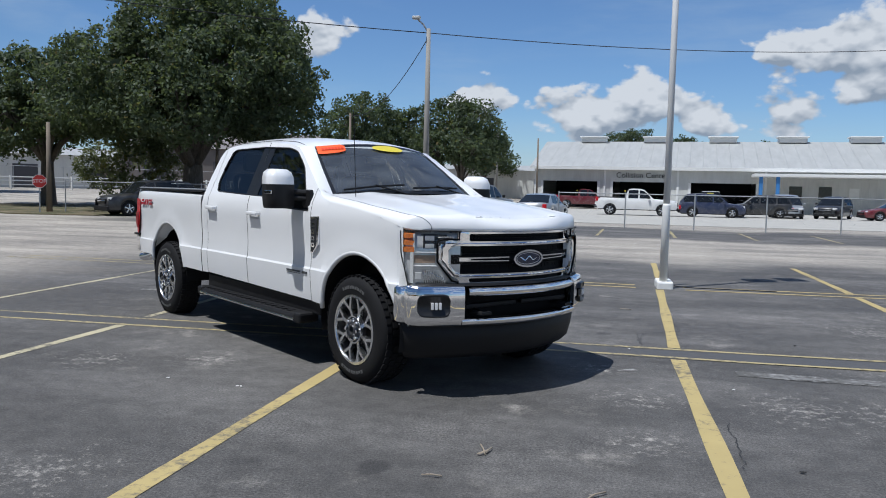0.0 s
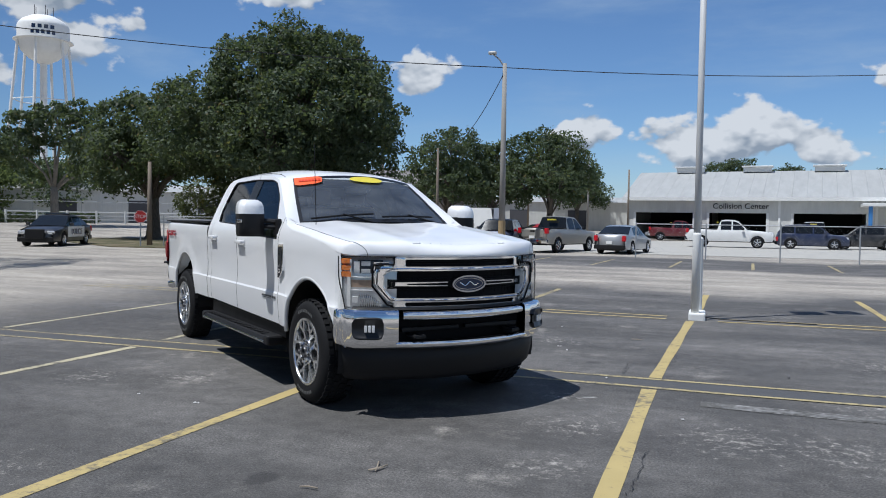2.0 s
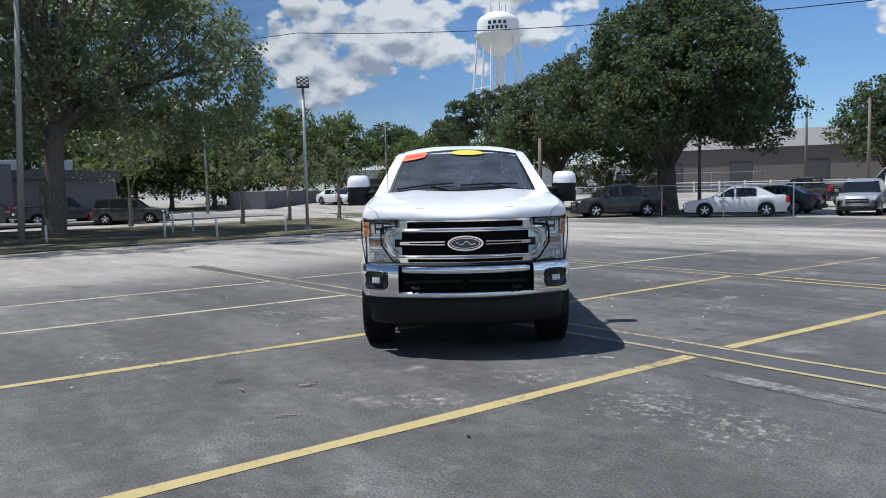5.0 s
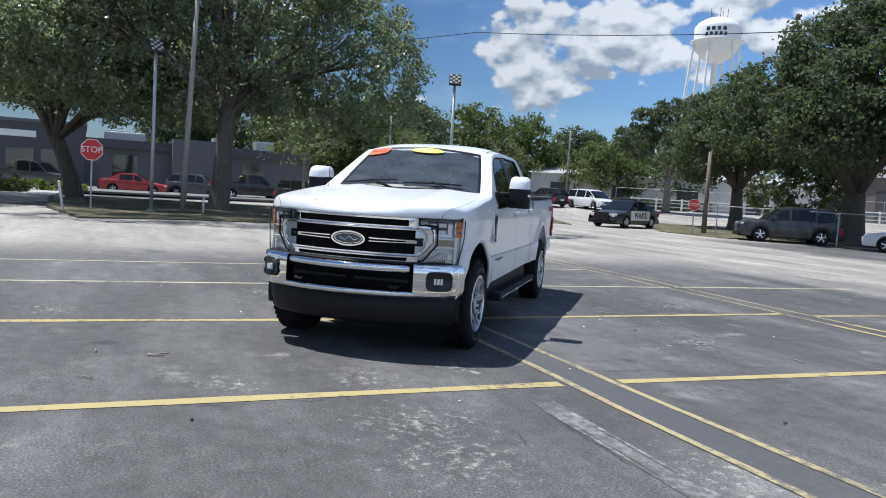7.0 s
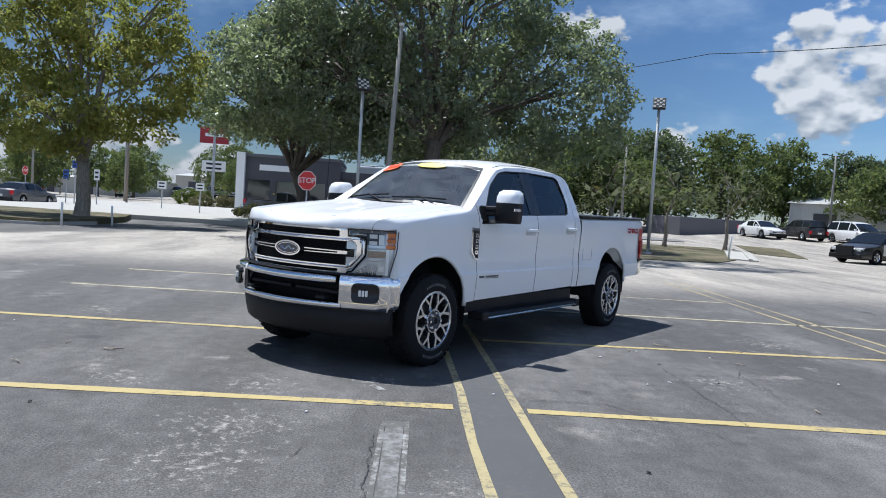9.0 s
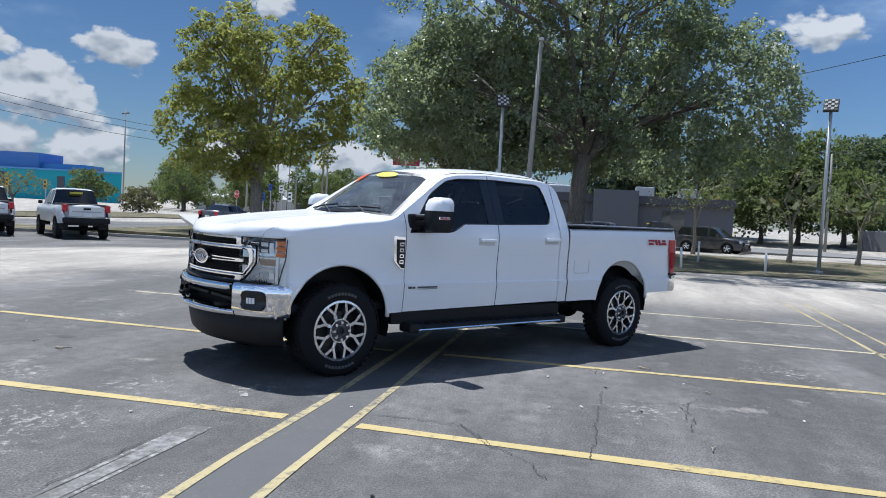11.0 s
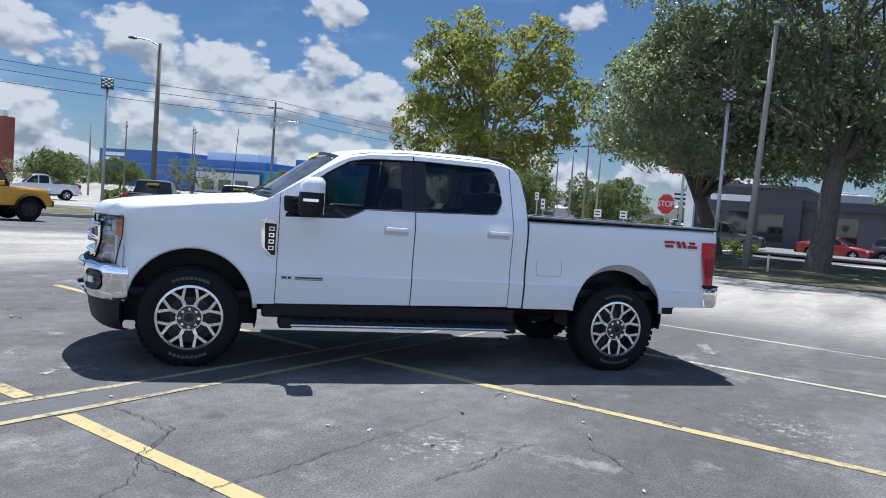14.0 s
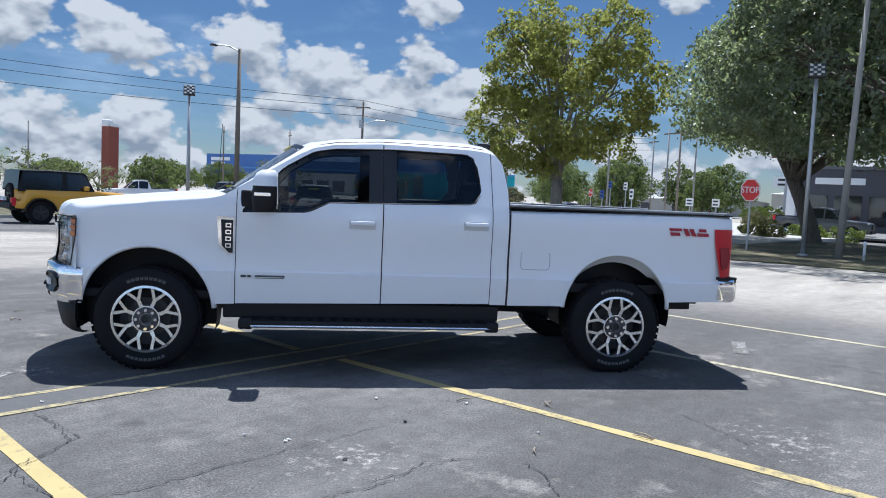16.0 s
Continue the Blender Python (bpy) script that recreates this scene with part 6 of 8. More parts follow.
def flood_lamp(T, x, y, z, heading, tilt=62, size=0.52):
    """A square lamp head with a grid of round cells on its face."""
    m = pose(x, y, z, 0, 0, heading) @ pose(0, 0, 0, 0, tilt, 0)
    h = part("lamp_head", new_box(-size / 2, size / 2, -size / 2, size / 2, -0.06, 0.08, 0.02, m=m), LAMP_GREY, T)
    bm = bmesh.new()
    for i in range(5):
        for j in range(4):
            if (i + j) % 2 == 0:
                cx, cy = (i - 2) * size * 0.18, (j - 1.5) * size * 0.22
                box(bm, cx - size * 0.08, cx + size * 0.08, cy - size * 0.10, cy + size * 0.10, 0.078, 0.092, 0.01, m)
    tagged(part("lamp_face", bm, LAMP_FACE, h), kind="stuff")
    part("bracket", new_tube([(x, y, z - 0.45), (x, y, z - 0.02)], 0.04, 8), GALV, h)


# light pole beside the stalls: grey pole in a white sleeve, with a second white post
P = round_pole("light_pole", 1.27, 13.17, 7.25, 0.056, 0.046, plain("pale_pole_paint", (0.66, 0.66, 0.65), 0.5, vary=0.08), "pale grey steel light pole in a white sleeve beside stalls", "light pole")
part("sleeve", new_tube([(0.0, 0, 0), (0.0, 0, 1.36), (0.0, 0, 1.40)], [0.066, 0.064, 0.056], 18), WHITE_PAINT, P, "white painted sleeve", smooth=50)
part("guard_post", new_tube([(0.05, 0.42, 0), (0.05, 0.42, 1.30), (0.05, 0.42, 1.33)], [0.052, 0.052, 0.03], 14), WHITE_PAINT, P)
part("footing", new_box(-0.10, 0.16, -0.09, 0.52, -0.05, 0.12, 0.03), WHITE_PAINT, P)
part("conduit", new_tube([(0.15, 0.02, 0.05), (0.5, 0.0, 0.03), (1.8, 0.15, 0.012)], 0.009, 6), TRIM, P)
flood_lamp(P, 0.32, 0.2, 7.35, 20, 15)
flood_lamp(P, -0.32, -0.2, 7.35, 200, 15)
part("crossbar", new_tube([(-0.32, -0.2, 7.25), (0.32, 0.2, 7.25)], 0.03, 8), GALV, P)

P = round_pole("street_lamp", -8.07, 37.0, 9.3, 0.17, 0.10, CONC_POLE, "tall concrete pole with a street lamp head and cables", "street lamp")
part("arm", new_tube([(0, 0, 9.1), (-0.25, -0.1, 9.5), (-0.55, -0.25, 9.75)], 0.04, 8), GALV, P)
part("lamp_head", new_box(-0.75, -0.35, -0.40, -0.15, 9.70, 9.86, 0.05), LAMP_FACE, P)
part("transformer_band", new_tube([(0, 0, 0.0), (0, 0, 1.6)], [0.185, 0.18], 14), plain("tan_band", (0.36, 0.26, 0.14), 0.85, vary=0.3), P)

for x, y, h, hd in ((-24.3, 5.45, 5.95, 20), (-24.7, 17.6, 6.1, -20), (-16.4, -19.7, 5.85, 60)):
    P = round_pole("flood_light_pole", x, y, h, 0.07, 0.06, GALV, "grey steel pole with a square flood lamp head on the verge", "light pole", group="flood lights round the car park")
    flood_lamp(P, 0, 0, h + 0.15, hd)
    part("base_plate", new_tube([(0, 0, 0), (0, 0, 0.12)], 0.16, 12), GALV, P)
P = round_pole("utility_pole", -24.25, 6.55, 8.5, 0.12, 0.075, CONC_POLE, "leaning round concrete utility pole on the verge", "utility pole", (0.10, 0.28))
part("pole_cap", new_box(-0.05, 0.25, 0.18, 0.38, 8.44, 8.56, 0.03), LAMP_FACE, P)
P = round_pole("street_lamp", -19.9, -21.0, 8.6, 0.15, 0.09, WOOD_POLE, "dark pole with a curved street lamp arm", "street lamp")
part("arm", new_tube([(0, 0, 8.45), (0.35, -0.4, 8.72), (0.8, -0.9, 8.78)], 0.035, 8), GALV, P)
part("lamp_head", new_box(0.70, 1.05, -1.10, -0.85, 8.70, 8.80, 0.03), LAMP_GREY, P)
P = round_pole("utility_pole", -52.8, -47.9, 11.0, 0.17, 0.11, WOOD_POLE, "weathered wooden utility pole with cables and a lamp arm", "utility pole")
part("arm", new_tube([(0, 0, 8.6), (-1.0, 0.9, 9.1), (-1.7, 1.6, 9.1)], 0.05, 8), GALV, P)
part("crossarm", new_box(-0.9, 0.9, -0.06, 0.06, 10.3, 10.42, m=pose(0, 0, 0, 0, 0, 100)), WOOD_POLE, P)
part("transformer", new_tube([(0.25, 0, 8.2), (0.25, 0, 9.0)], 0.22, 12), GALV, P)
for x, y, h in ((-62.3, 47.4, 7.6), (-60.0, 27.0, 7.8)):
    P = round_pole("street_lamp", x, y, h, 0.12, 0.08, CONC_POLE, "double-armed lamp pole in the far car park", "street lamp", group="far lamp poles")
    for s in (-1, 1):
        part("arm", new_tube([(0, 0, h - 0.1), (s * 0.5, s * 0.6, h + 0.1)], 0.04, 6), LAMP_GREY, P)
        part("lamp_head", new_box(s * 0.62 - 0.25, s * 0.62 + 0.25, s * 0.72 - 0.15, s * 0.72 + 0.15, h + 0.05, h + 0.16), LAMP_GREY, P)
for x, y, h, r in ((-26.2, 33.4, 4.4, 0.14), (-22.8, 44.0, 5.5, 0.12), (-19.5, 60.0, 7.5, 0.13), (-27.0, 66, 8.5, 0.13), (-13.2, 75.0, 8.0, 0.12), (-5.2, 72, 6.5, 0.11), (-17.6, 86, 9, 0.12), (-10, 80, 8.5, 0.12),
                   (-70, -28, 9.5, 0.12), (-88, -30, 11, 0.13), (-100, -38, 11, 0.13), (-61, -16, 8.5, 0.11), (-78, -22, 10, 0.12), (-60, -70, 9, 0.1), (-75, -90, 11, 0.12), (-92, -58, 14, 0.12), (-45, -62, 8.0, 0.10), (-38, -57, 7.0, 0.1), (-24, -60, 6.5, 0.1), (-20, -62, 6.8, 0.1)):
    P = round_pole("utility_pole", x, y, h, r, r * 0.65, WOOD_POLE if x % 2 else CONC_POLE, "plain upright utility pole in the distance", "utility pole", group="far poles")
    if x < -40:
        part("crossarm", new_box(-1.1, 1.1, -0.07, 0.07, h - 0.7, h - 0.55, m=pose(0, 0, 0, 0, 0, 60)), WOOD_POLE, P)


def cable(a, b, sag, r=0.016):
    pts = [Vector(a) + (Vector(b) - Vector(a)) * t - Vector((0, 0, sag * 4 * t * (1 - t))) for t in span(0, 1, 16)]
    tagged(part("cable", new_tube(pts, r, 5), TRIM), "thin black overhead cable", "cable", "overhead cables")


cable((-8.07, 37.0, 9.1), (24.5, 61.0, 12.4), 0.6, 0.022)
cable((-8.07, 37.0, 9.1), (-40.7, 26.0, 12.0), 0.5, 0.022)
cable((-40.7, 26.0, 12.0), (-80, 10.0, 14.5), 0.5, 0.022)
cable((-8.07, 37.0, 8.9), (-19.5, 60.0, 7.4), 1.2, 0.02)
for k, z in enumerate((10.9, 10.2, 9.3)):
    cable((-52.8, -47.9, z), (-14.0, -62.0, z + 0.7 - 0.2 * k), 0.4, 0.025)
    cable((-52.8, -47.9, z), (-100, -38.0, z - 0.3), 0.9, 0.025)


def stop_sign(x, y, h, heading, size=0.75, lean=0, faded=False):
    T = thing("stop_sign", pose(x, y, ground_z(x, y), lean, 0, heading), "red octagonal stop sign on a thin steel post" if not faded else "low faded red stop sign on a steel post", "stop sign", "stop signs")
    part("post", new_box(-0.03, 0.03, -0.02, 0.02, -0.05, h + size * 0.45, 0.006), GALV, T)
    octo = lambda r: [(r * math.cos(radians(22.5 + 45 * k)), h + r * math.sin(radians(22.5 + 45 * k))) for k in range(8)]
    R = size / 2 / math.cos(radians(22.5))
    bm = bmesh.new()
    prism(bm, octo(R), -0.030, -0.022)
    f = part("face", bm, STOP_RED, T)
    bm = bmesh.new()
    ring_prism(bm, octo(R * 0.985), octo(R * 0.925), -0.034, -0.0305, "y")
    part("border", bm, SIGN_WHITE, f)
    words("lettering", "STOP", size * 0.40, SIGN_WHITE, pose(0, -0.034, h, 90, 0, 0), f, "white letters STOP")
    return T


stop_sign(-24.87, 3.4, 2.22, 73, 0.78)
stop_sign(-25.85, 32.3, 1.52, 38, 0.62, faded=True)
stop_sign(-60.0, -24.0, 2.4, 60, 0.75)


def panel_sign(x, y, z, w, h, heading, mat, label, post=0.04, bars=2, ink=None):
    T = thing("sign", pose(x, y, ground_z(x, y), 0, 0, heading), label, "sign", "roadside signs")
    part("post", new_tube([(0, 0.03, 0), (0, 0.03, z + h / 2)], post, 8), GALV, T)
    f = part("panel", new_box(-w / 2, w / 2, -0.03, 0.0, z - h / 2, z + h / 2, 0.005), mat, T)
    for k in range(bars):
        zz = z + h * (0.5 - (k + 0.7) / (bars + 0.4))
        part("text_bar", new_box(-w * 0.32, w * 0.32, -0.036, -0.031, zz - h * 0.09, zz + h * 0.09), ink or TRIM, f)


panel_sign(-82.4, -13.8, 8.0, 3.2, 1.9, 100, plain("dark_red_sign", (0.30, 0.02, 0.03), 0.5), "dark red restaurant sign on a tall post", 0.16, 1, SIGN_WHITE)
panel_sign(-82.2, -13.7, 4.5, 2.6, 1.2, 100, SIGN_WHITE, "white message board under the restaurant sign", 0.16, 2)
for x, y, z, w, h, mat, lab in ((-49, -14.0, 2.3, 0.6, 0.75, SIGN_WHITE, "white route sign with dark print"), (-47.2, -14.8, 2.9, 0.5, 0.5, SIGN_BLUE, "small blue direction sign"), (-46.8, -15.2, 2.2, 0.6, 0.6, SIGN_BLUE, "blue route shield sign"), (-51, -15.6, 2.9, 0.6, 0.6, SIGN_WHITE, "white route sign with dark print"),
                                (-49, -9.5, 1.9, 0.95, 0.55, SIGN_WHITE, "white one-way traffic sign"), (-44, -5.6, 1.9, 0.8, 0.5, SIGN_WHITE, "white regulatory traffic sign"), (-38, -26.5, 2.2, 0.6, 0.6, SIGN_YELLOW, "orange diamond work sign"), (-36.4, -28.0, 2.2, 0.6, 0.6, SIGN_YELLOW, "orange diamond work sign")):
    panel_sign(x, y, z, w, h, 55, mat, lab)


def bollard(x, y, h, lean, label="short white post on the verge"):
    T = thing("bollard", pose(x, y, ground_z(x, y), lean, lean * 0.5, 0), label, "bollard", "posts along the verge")
    part("post", new_tube([(0, 0, -0.05), (0, 0, h), (0, 0, h + 0.03)], [0.042, 0.042, 0.025], 10), WHITE_PAINT, T, smooth=50)


for x, y, h, lean in ((-22.1, 2.65, 1.05, 8), (-24.2, 7.3, 0.62, 0), (-21.8, 12.4, 0.75, 3), (-22.0, 15.2, 0.7, 0), (-24.1, 20.8, 1.0, -4), (-24.8, -4.2, 0.8, 2), (-23.2, 11.0, 0.9, 0), (-27.0, 12.6, 0.9, 0), (-27.4, 13.6, 0.9, 0), (-22.5, -5.2, 0.9, 0)):
    bollard(x, y, h, lean)


# ---- fences ----
def chain_fence(points, h, gap, name="chain_link_fence"):
    T = thing(name, pose(0, 0, 0), "grey chain-link fence with steel posts and top rail", "fence")
    for a, b in zip(points, points[1:]):
        a, b = Vector((*a, 0)), Vector((*b, 0))
        n = max(1, round((b - a).length / gap))
        for i in range(n):
            p = a + (b - a) * i / n
            part("post", new_tube([(p.x, p.y, ground_z(p.x, p.y)), (p.x, p.y, ground_z(p.x, p.y) + h + 0.06)], 0.030, 8), GALV, T)
        part("top_rail", new_tube([(a.x, a.y, h + ground_z(a.x, a.y)), (b.x, b.y, h + ground_z(b.x, b.y))], 0.021, 8), GALV, T)
        bm = bmesh.new()
        L = (b - a).length
        d = (b - a).normalized()
        k = -h
        while k < L:
            for s in (1, -1):
                u0, u1 = (k, k + h) if s > 0 else (k + h, k)
                z0, z1 = 0.0, h
                c0, c1 = max(0, min(L, u0)), max(0, min(L, u1))
                if abs(u1 - u0) > 0 and c0 != c1:
                    za, zb = h * (c0 - u0) / (u1 - u0), h * (c1 - u0) / (u1 - u0)
                    pa, pb = a + d * c0, a + d * c1
                    up = Vector((0, 0, 0.0013))
                    bm.faces.new([bm.verts.new(v) for v in (Vector((pa.x, pa.y, za)) - up, Vector((pb.x, pb.y, zb)) - up, Vector((pb.x, pb.y, zb)) + up, Vector((pa.x, pa.y, za)) + up)])
            k += 0.32
        tagged(part("wire_mesh", bm, GALV, T), kind="stuff")


chain_fence([(-25.3, 33.4), (-18.4, 34.0), (-9.0, 35.3)], 1.55, 3.0)
chain_fence([(-1.5, 35.6), (10.4, 35.2), (29.0, 36.0)], 1.55, 3.05)


def rail_fence(a, b):
    T = thing("rail_fence", pose(0, 0, 0), "white three-rail wooden fence along the far road", "fence")
    a, b = Vector((*a, 0)), Vector((*b, 0))
    n = round((b - a).length / 2.4)
    g = lambda p: ground_z(p.x, p.y)
    for i in range(n + 1):
        p = a + (b - a) * i / n
        part("post", new_box(p.x - 0.07, p.x + 0.07, p.y - 0.07, p.y + 0.07, g(p) - 0.1, g(p) + 1.15), WHITE_PAINT, T)
    for z in (0.35, 0.70, 1.02):
        for i in range(n):
            p, q = a + (b - a) * i / n, a + (b - a) * (i + 1) / n
            part("rail", new_tube([(p.x, p.y, g(p) + z), (q.x, q.y, g(q) + z)], 0.06, 4), WHITE_PAINT, T)


rail_fence((-56, 51.0), (-20, 86.0))
chain_fence([(-60, 52.0), (-25, 86.0)], 2.0, 4.0)


# ---- buildings ----
SIDING = sheet_mat("white_ribbed_siding", (0.66, 0.66, 0.63), 3.2, 0)
ROOFING = sheet_mat("galvanised_roof_sheet", (0.42, 0.425, 0.415), 1.6, 0, 0.6, 0.10, 0.05)
GREYWALL = plain("grey_stucco", (0.135, 0.135, 0.145), 0.85, vary=0.15, scale=0.5, bump=0.2)
GREYDARK = plain("dark_grey_fascia", (0.075, 0.075, 0.085), 0.7, vary=0.15, scale=0.6)
SHOPGLASS = plain("dark_shop_window", (0.02, 0.023, 0.026), 0.08, coat=1)
BLUEWALL = plain("blue_cladding", (0.06, 0.15, 0.40), 0.6, vary=0.12, scale=0.2)
TEALWALL = plain("teal_cladding", (0.012, 0.30, 0.36), 0.6, vary=0.12, scale=0.2)
BRICKRED = plain("red_brick", (0.26, 0.075, 0.05), 0.85, vary=0.25, scale=2)
DUSKY = plain("bay_shade_black", (0.018, 0.018, 0.02), 0.9)
BLUEPOST = plain("blue_post_paint", (0.06, 0.22, 0.52), 0.5)


def collision_center():
    """Long low garage; own x along the front, own -y towards the car park."""
    T = thing("garage_building", place(-5.9, 79.5, -7), "long white metal-sided repair garage with galvanised roof and open bays", "building")
    L, D, H, R = 62.0, 17.0, 4.05, 7.1
    bays = [(0.7, 6.4), (7.7, 13.0), (15.1, 21.2), (34.0, 44.0)]
    top = 2.75
    # front wall pieces between the bays
    edges = [0.0] + [e for b in bays for e in b] + [L]
    for a, b in zip(edges[::2], edges[1::2]):
        part("wall", new_box(a, b, 0, 0.2, 0, H), SIDING, T)
    for a, b in bays:
        part("bay_header", new_box(a, b, 0.0, 0.2, top, H), SIDING, T)
        # upright near-black sheet across the bay stands in for the shade inside
        part("bay_shade_sheet", new_box(a, b, 8.6, 8.8, 0, H), DUSKY, T)
        for x in (a, b):
            part("bay_frame", new_box(x - 0.12, x + 0.12, -0.05, 0.0, 0, top), WHITE_PAINT, T)
    for a in (0.0, 7.0, 14.0, 21.9, 33.3, 45.0, L):
        part("downpipe", new_box(a - 0.10, a + 0.10, -0.09, -0.004, 0, H), WHITE_PAINT, T)
    part("side_wall", new_box(-0.02, 0.2, 0.2, D, 0, H), SIDING, T)
    part("side_wall", new_box(L - 0.2, L + 0.02, 0.2, D, 0, H), SIDING, T)
    part("back_wall", new_box(0, L, D - 0.2, D, 0, H), SIDING, T)
    # dividers are near-black too: the bays' shade is put into their colour
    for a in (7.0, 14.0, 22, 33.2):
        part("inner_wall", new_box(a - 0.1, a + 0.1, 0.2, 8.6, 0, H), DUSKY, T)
    bm = bmesh.new()
    prism(bm, [(-0.5, H), (D / 2, R), (D + 0.5, H), (D + 0.5, H + 0.15), (D / 2, R + 0.15), (-0.5, H + 0.15)], -0.5, L + 0.5, "x")
    roof = part("roof", bm, ROOFING, T, "galvanised ribbed roof")
    bm = bmesh.new()
    prism(bm, [(0, H), (D, H), (D / 2, R)], 0.0, 0.15, "x")
    part("gable", bm, SIDING, T)
    part("eave_trim", new_box(-0.5, L + 0.5, -0.60, -0.50, H - 0.14, H + 0.18), WHITE_PAINT, T)
    for k in range(9):
        x = 4.8 + k * 6.7
        bm = new_box(x - 1.35, x + 1.35, D / 2 - 0.7, D / 2 + 0.7, R + 0.05, R + 0.55, 0.05)
        box(bm, x - 1.5, x + 1.5, D / 2 - 0.9, D / 2 + 0.9, R + 0.55, R + 0.68, 0.03)
        part("ridge_vent", bm, WHITE_PAINT, roof, "white ridge vent")
    # canopy on blue posts
    part("canopy", new_box(20.6, 33.6, -4.2, -0.1, 3.35, 3.62, 0.03), WHITE_PAINT, T)
    for x in (21.2, 22.6, 31.6, 33.2):
        part("canopy_post", new_box(x - 0.15, x + 0.15, -4.0, -3.7, 0, 3.35), BLUEPOST, T)
    for x in (24.5, 27.0):
        part("window", new_box(x - 0.55, x + 0.55, -0.03, 0.0, 1.4, 2.6), SHOPGLASS, T)
    part("notice_board", new_box(29.0, 29.8, -0.05, 0.0, 1.6, 2.5), SIGN_WHITE, T)
    words("lettering", "Collision Center", 0.74, TRIM, pose(10.6, -0.06, 3.38, 90, 0, 0), T, "dark letters Collision Center")
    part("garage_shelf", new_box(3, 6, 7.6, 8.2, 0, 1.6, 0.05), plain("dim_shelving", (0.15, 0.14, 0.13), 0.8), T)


collision_center()


def shop_row():
    """Dark grey flat-roofed shops beyond the verge; own y along the front."""
    T = thing("shop_building", place(-63.0, 6.0, 2), "low dark grey stucco shop building with a flat roof", "building")
    part("wall", new_box(-14, 0, -4, 14.5, 0, 3.5), GREYWALL, T)
    part("wall", new_box(-14, 1.0, -12.5, -4, 0, 4.7), GREYDARK, T)
    part("corner_pillar", new_box(0.6, 1.6, -12.9, -12.2, 0, 5.0), WHITE_PAINT, T)
    part("corner_pillar", new_box(0.2, 1.3, 2.6, 6.4, 0, 4.3), GREYWALL, T)
    part("fascia", new_box(-0.1, 0.5, -4, 14.6, 3.2, 3.9), GREYDARK, T)
    part("parapet", new_box(-14, 1.2, -12.6, -3.9, 4.7, 4.95), GREYWALL, T)
    part("sign_bar", new_box(1.0, 1.1, -11.0, -7.5, 3.55, 4.05), SIGN_WHITE, T, "white shop sign")
    for y in (-11.0, -8.6, -6.2, -1.0, 9.5):
        part("window", new_box(0.02, 1.06 if y < -4 else 0.06, y - 0.95, y + 0.95, 0.5, 2.7), SHOPGLASS, T)
    for y, z in ((-1.4, 3.9), (7.2, 3.9), (11.0, 3.9)):
        part("roof_unit", new_box(-4.0, -2.4, y - 0.8, y + 0.8, z - 0.2, z + 0.9, 0.05), GALV, T)
    part("awning_panel", new_box(-3, -1, -2.6, 0.6, 3.8, 4.6, 0.1), GALV, T)


shop_row()


def long_store():
    a, b = Vector((-113, -178, 0)), Vector((-132, -86, 0))
    d = (b - a).normalized()
    T = thing("store_building", place(a.x, a.y, math.degrees(math.atan2(d.y, d.x))), "big blue and teal flat-roofed store far across the street", "building")
    L = (b - a).length
    s = L * 0.56
    part("wall", new_box(0, s * 0.50, 0, 30, 0, 9.4), BLUEWALL, T, "blue wall")
    part("wall", new_box(s * 0.50, s, 0.5, 30, 0, 8.0), BLUEWALL, T, "blue wall")
    bm = bmesh.new()
    prism(bm, [(s, 0), (L, 0), (L - 24, 30), (s, 30)], -0.3, 6.0, "z")
    part("wall", bm, TEALWALL, T, "teal wall")
    part("wall", new_box(60, 76, 2, 12, 6.0, 9.2), BLUEWALL, T, "blue wall")
    part("wall", new_box(76, L - 9, 3, 12, 6.0, 7.2), BLUEWALL, T, "blue wall")
    part("doorway", new_box(L - 13, L - 11.5, -0.1, 0.3, 0, 4.6), GREYDARK, T)
    part("doorway", new_box(s + 15.5, s + 18, -0.1, 0.3, 0, 5.0), GREYDARK, T)
    part("fascia", new_box(0, L, -0.25, -0.02, 5.7, 6.05), plain("light_blue_fascia", (0.10, 0.28, 0.55), 0.5), T)
    part("roof_unit", new_box(s * 0.55, s * 0.85, 8, 16, 8.0, 10.2), WHITE_PAINT, T)
    part("entrance_wall", new_box(s * 0.62, s * 0.98, -0.4, 0, 0, 5.0), plain("pale_store_wall", (0.55, 0.54, 0.50), 0.7), T)
    for k in range(3):
        part("window", new_box(s * 0.66 + k * 5, s * 0.66 + k * 5 + 3.6, -0.5, -0.3, 0.6, 3.2), SHOPGLASS, T)
    part("sign_bar", new_box(2, 9, -0.2, 0, 7.6, 8.5), SIGN_WHITE, T)
    part("sign_bar", new_box(2, 7, -0.2, 0, 6.5, 7.2), SIGN_WHITE, T)


long_store()


def low_building(x, y, heading, L, D, H, R, wall, roof, label):
    T = thing("warehouse", place(x, y, heading, ground_z(x, y)), label, "building")
    part("wall", new_box(-L / 2, L / 2, -D / 2, D / 2, -0.2, H), wall, T)
    bm = bmesh.new()
    prism(bm, [(-D / 2 - 0.3, H), (0, R), (D / 2 + 0.3, H)], -L / 2 - 0.3, L / 2 + 0.3, "x")
    part("roof", bm, roof, T)
    for k in range(int(L / 7)):
        xx = -L / 2 + 3.5 + k * 7
        part("door", new_box(xx - 1.1, xx + 1.1, -D / 2 - 0.05, -D / 2 + 0.02, 0, H * 0.7), GREYDARK, T)


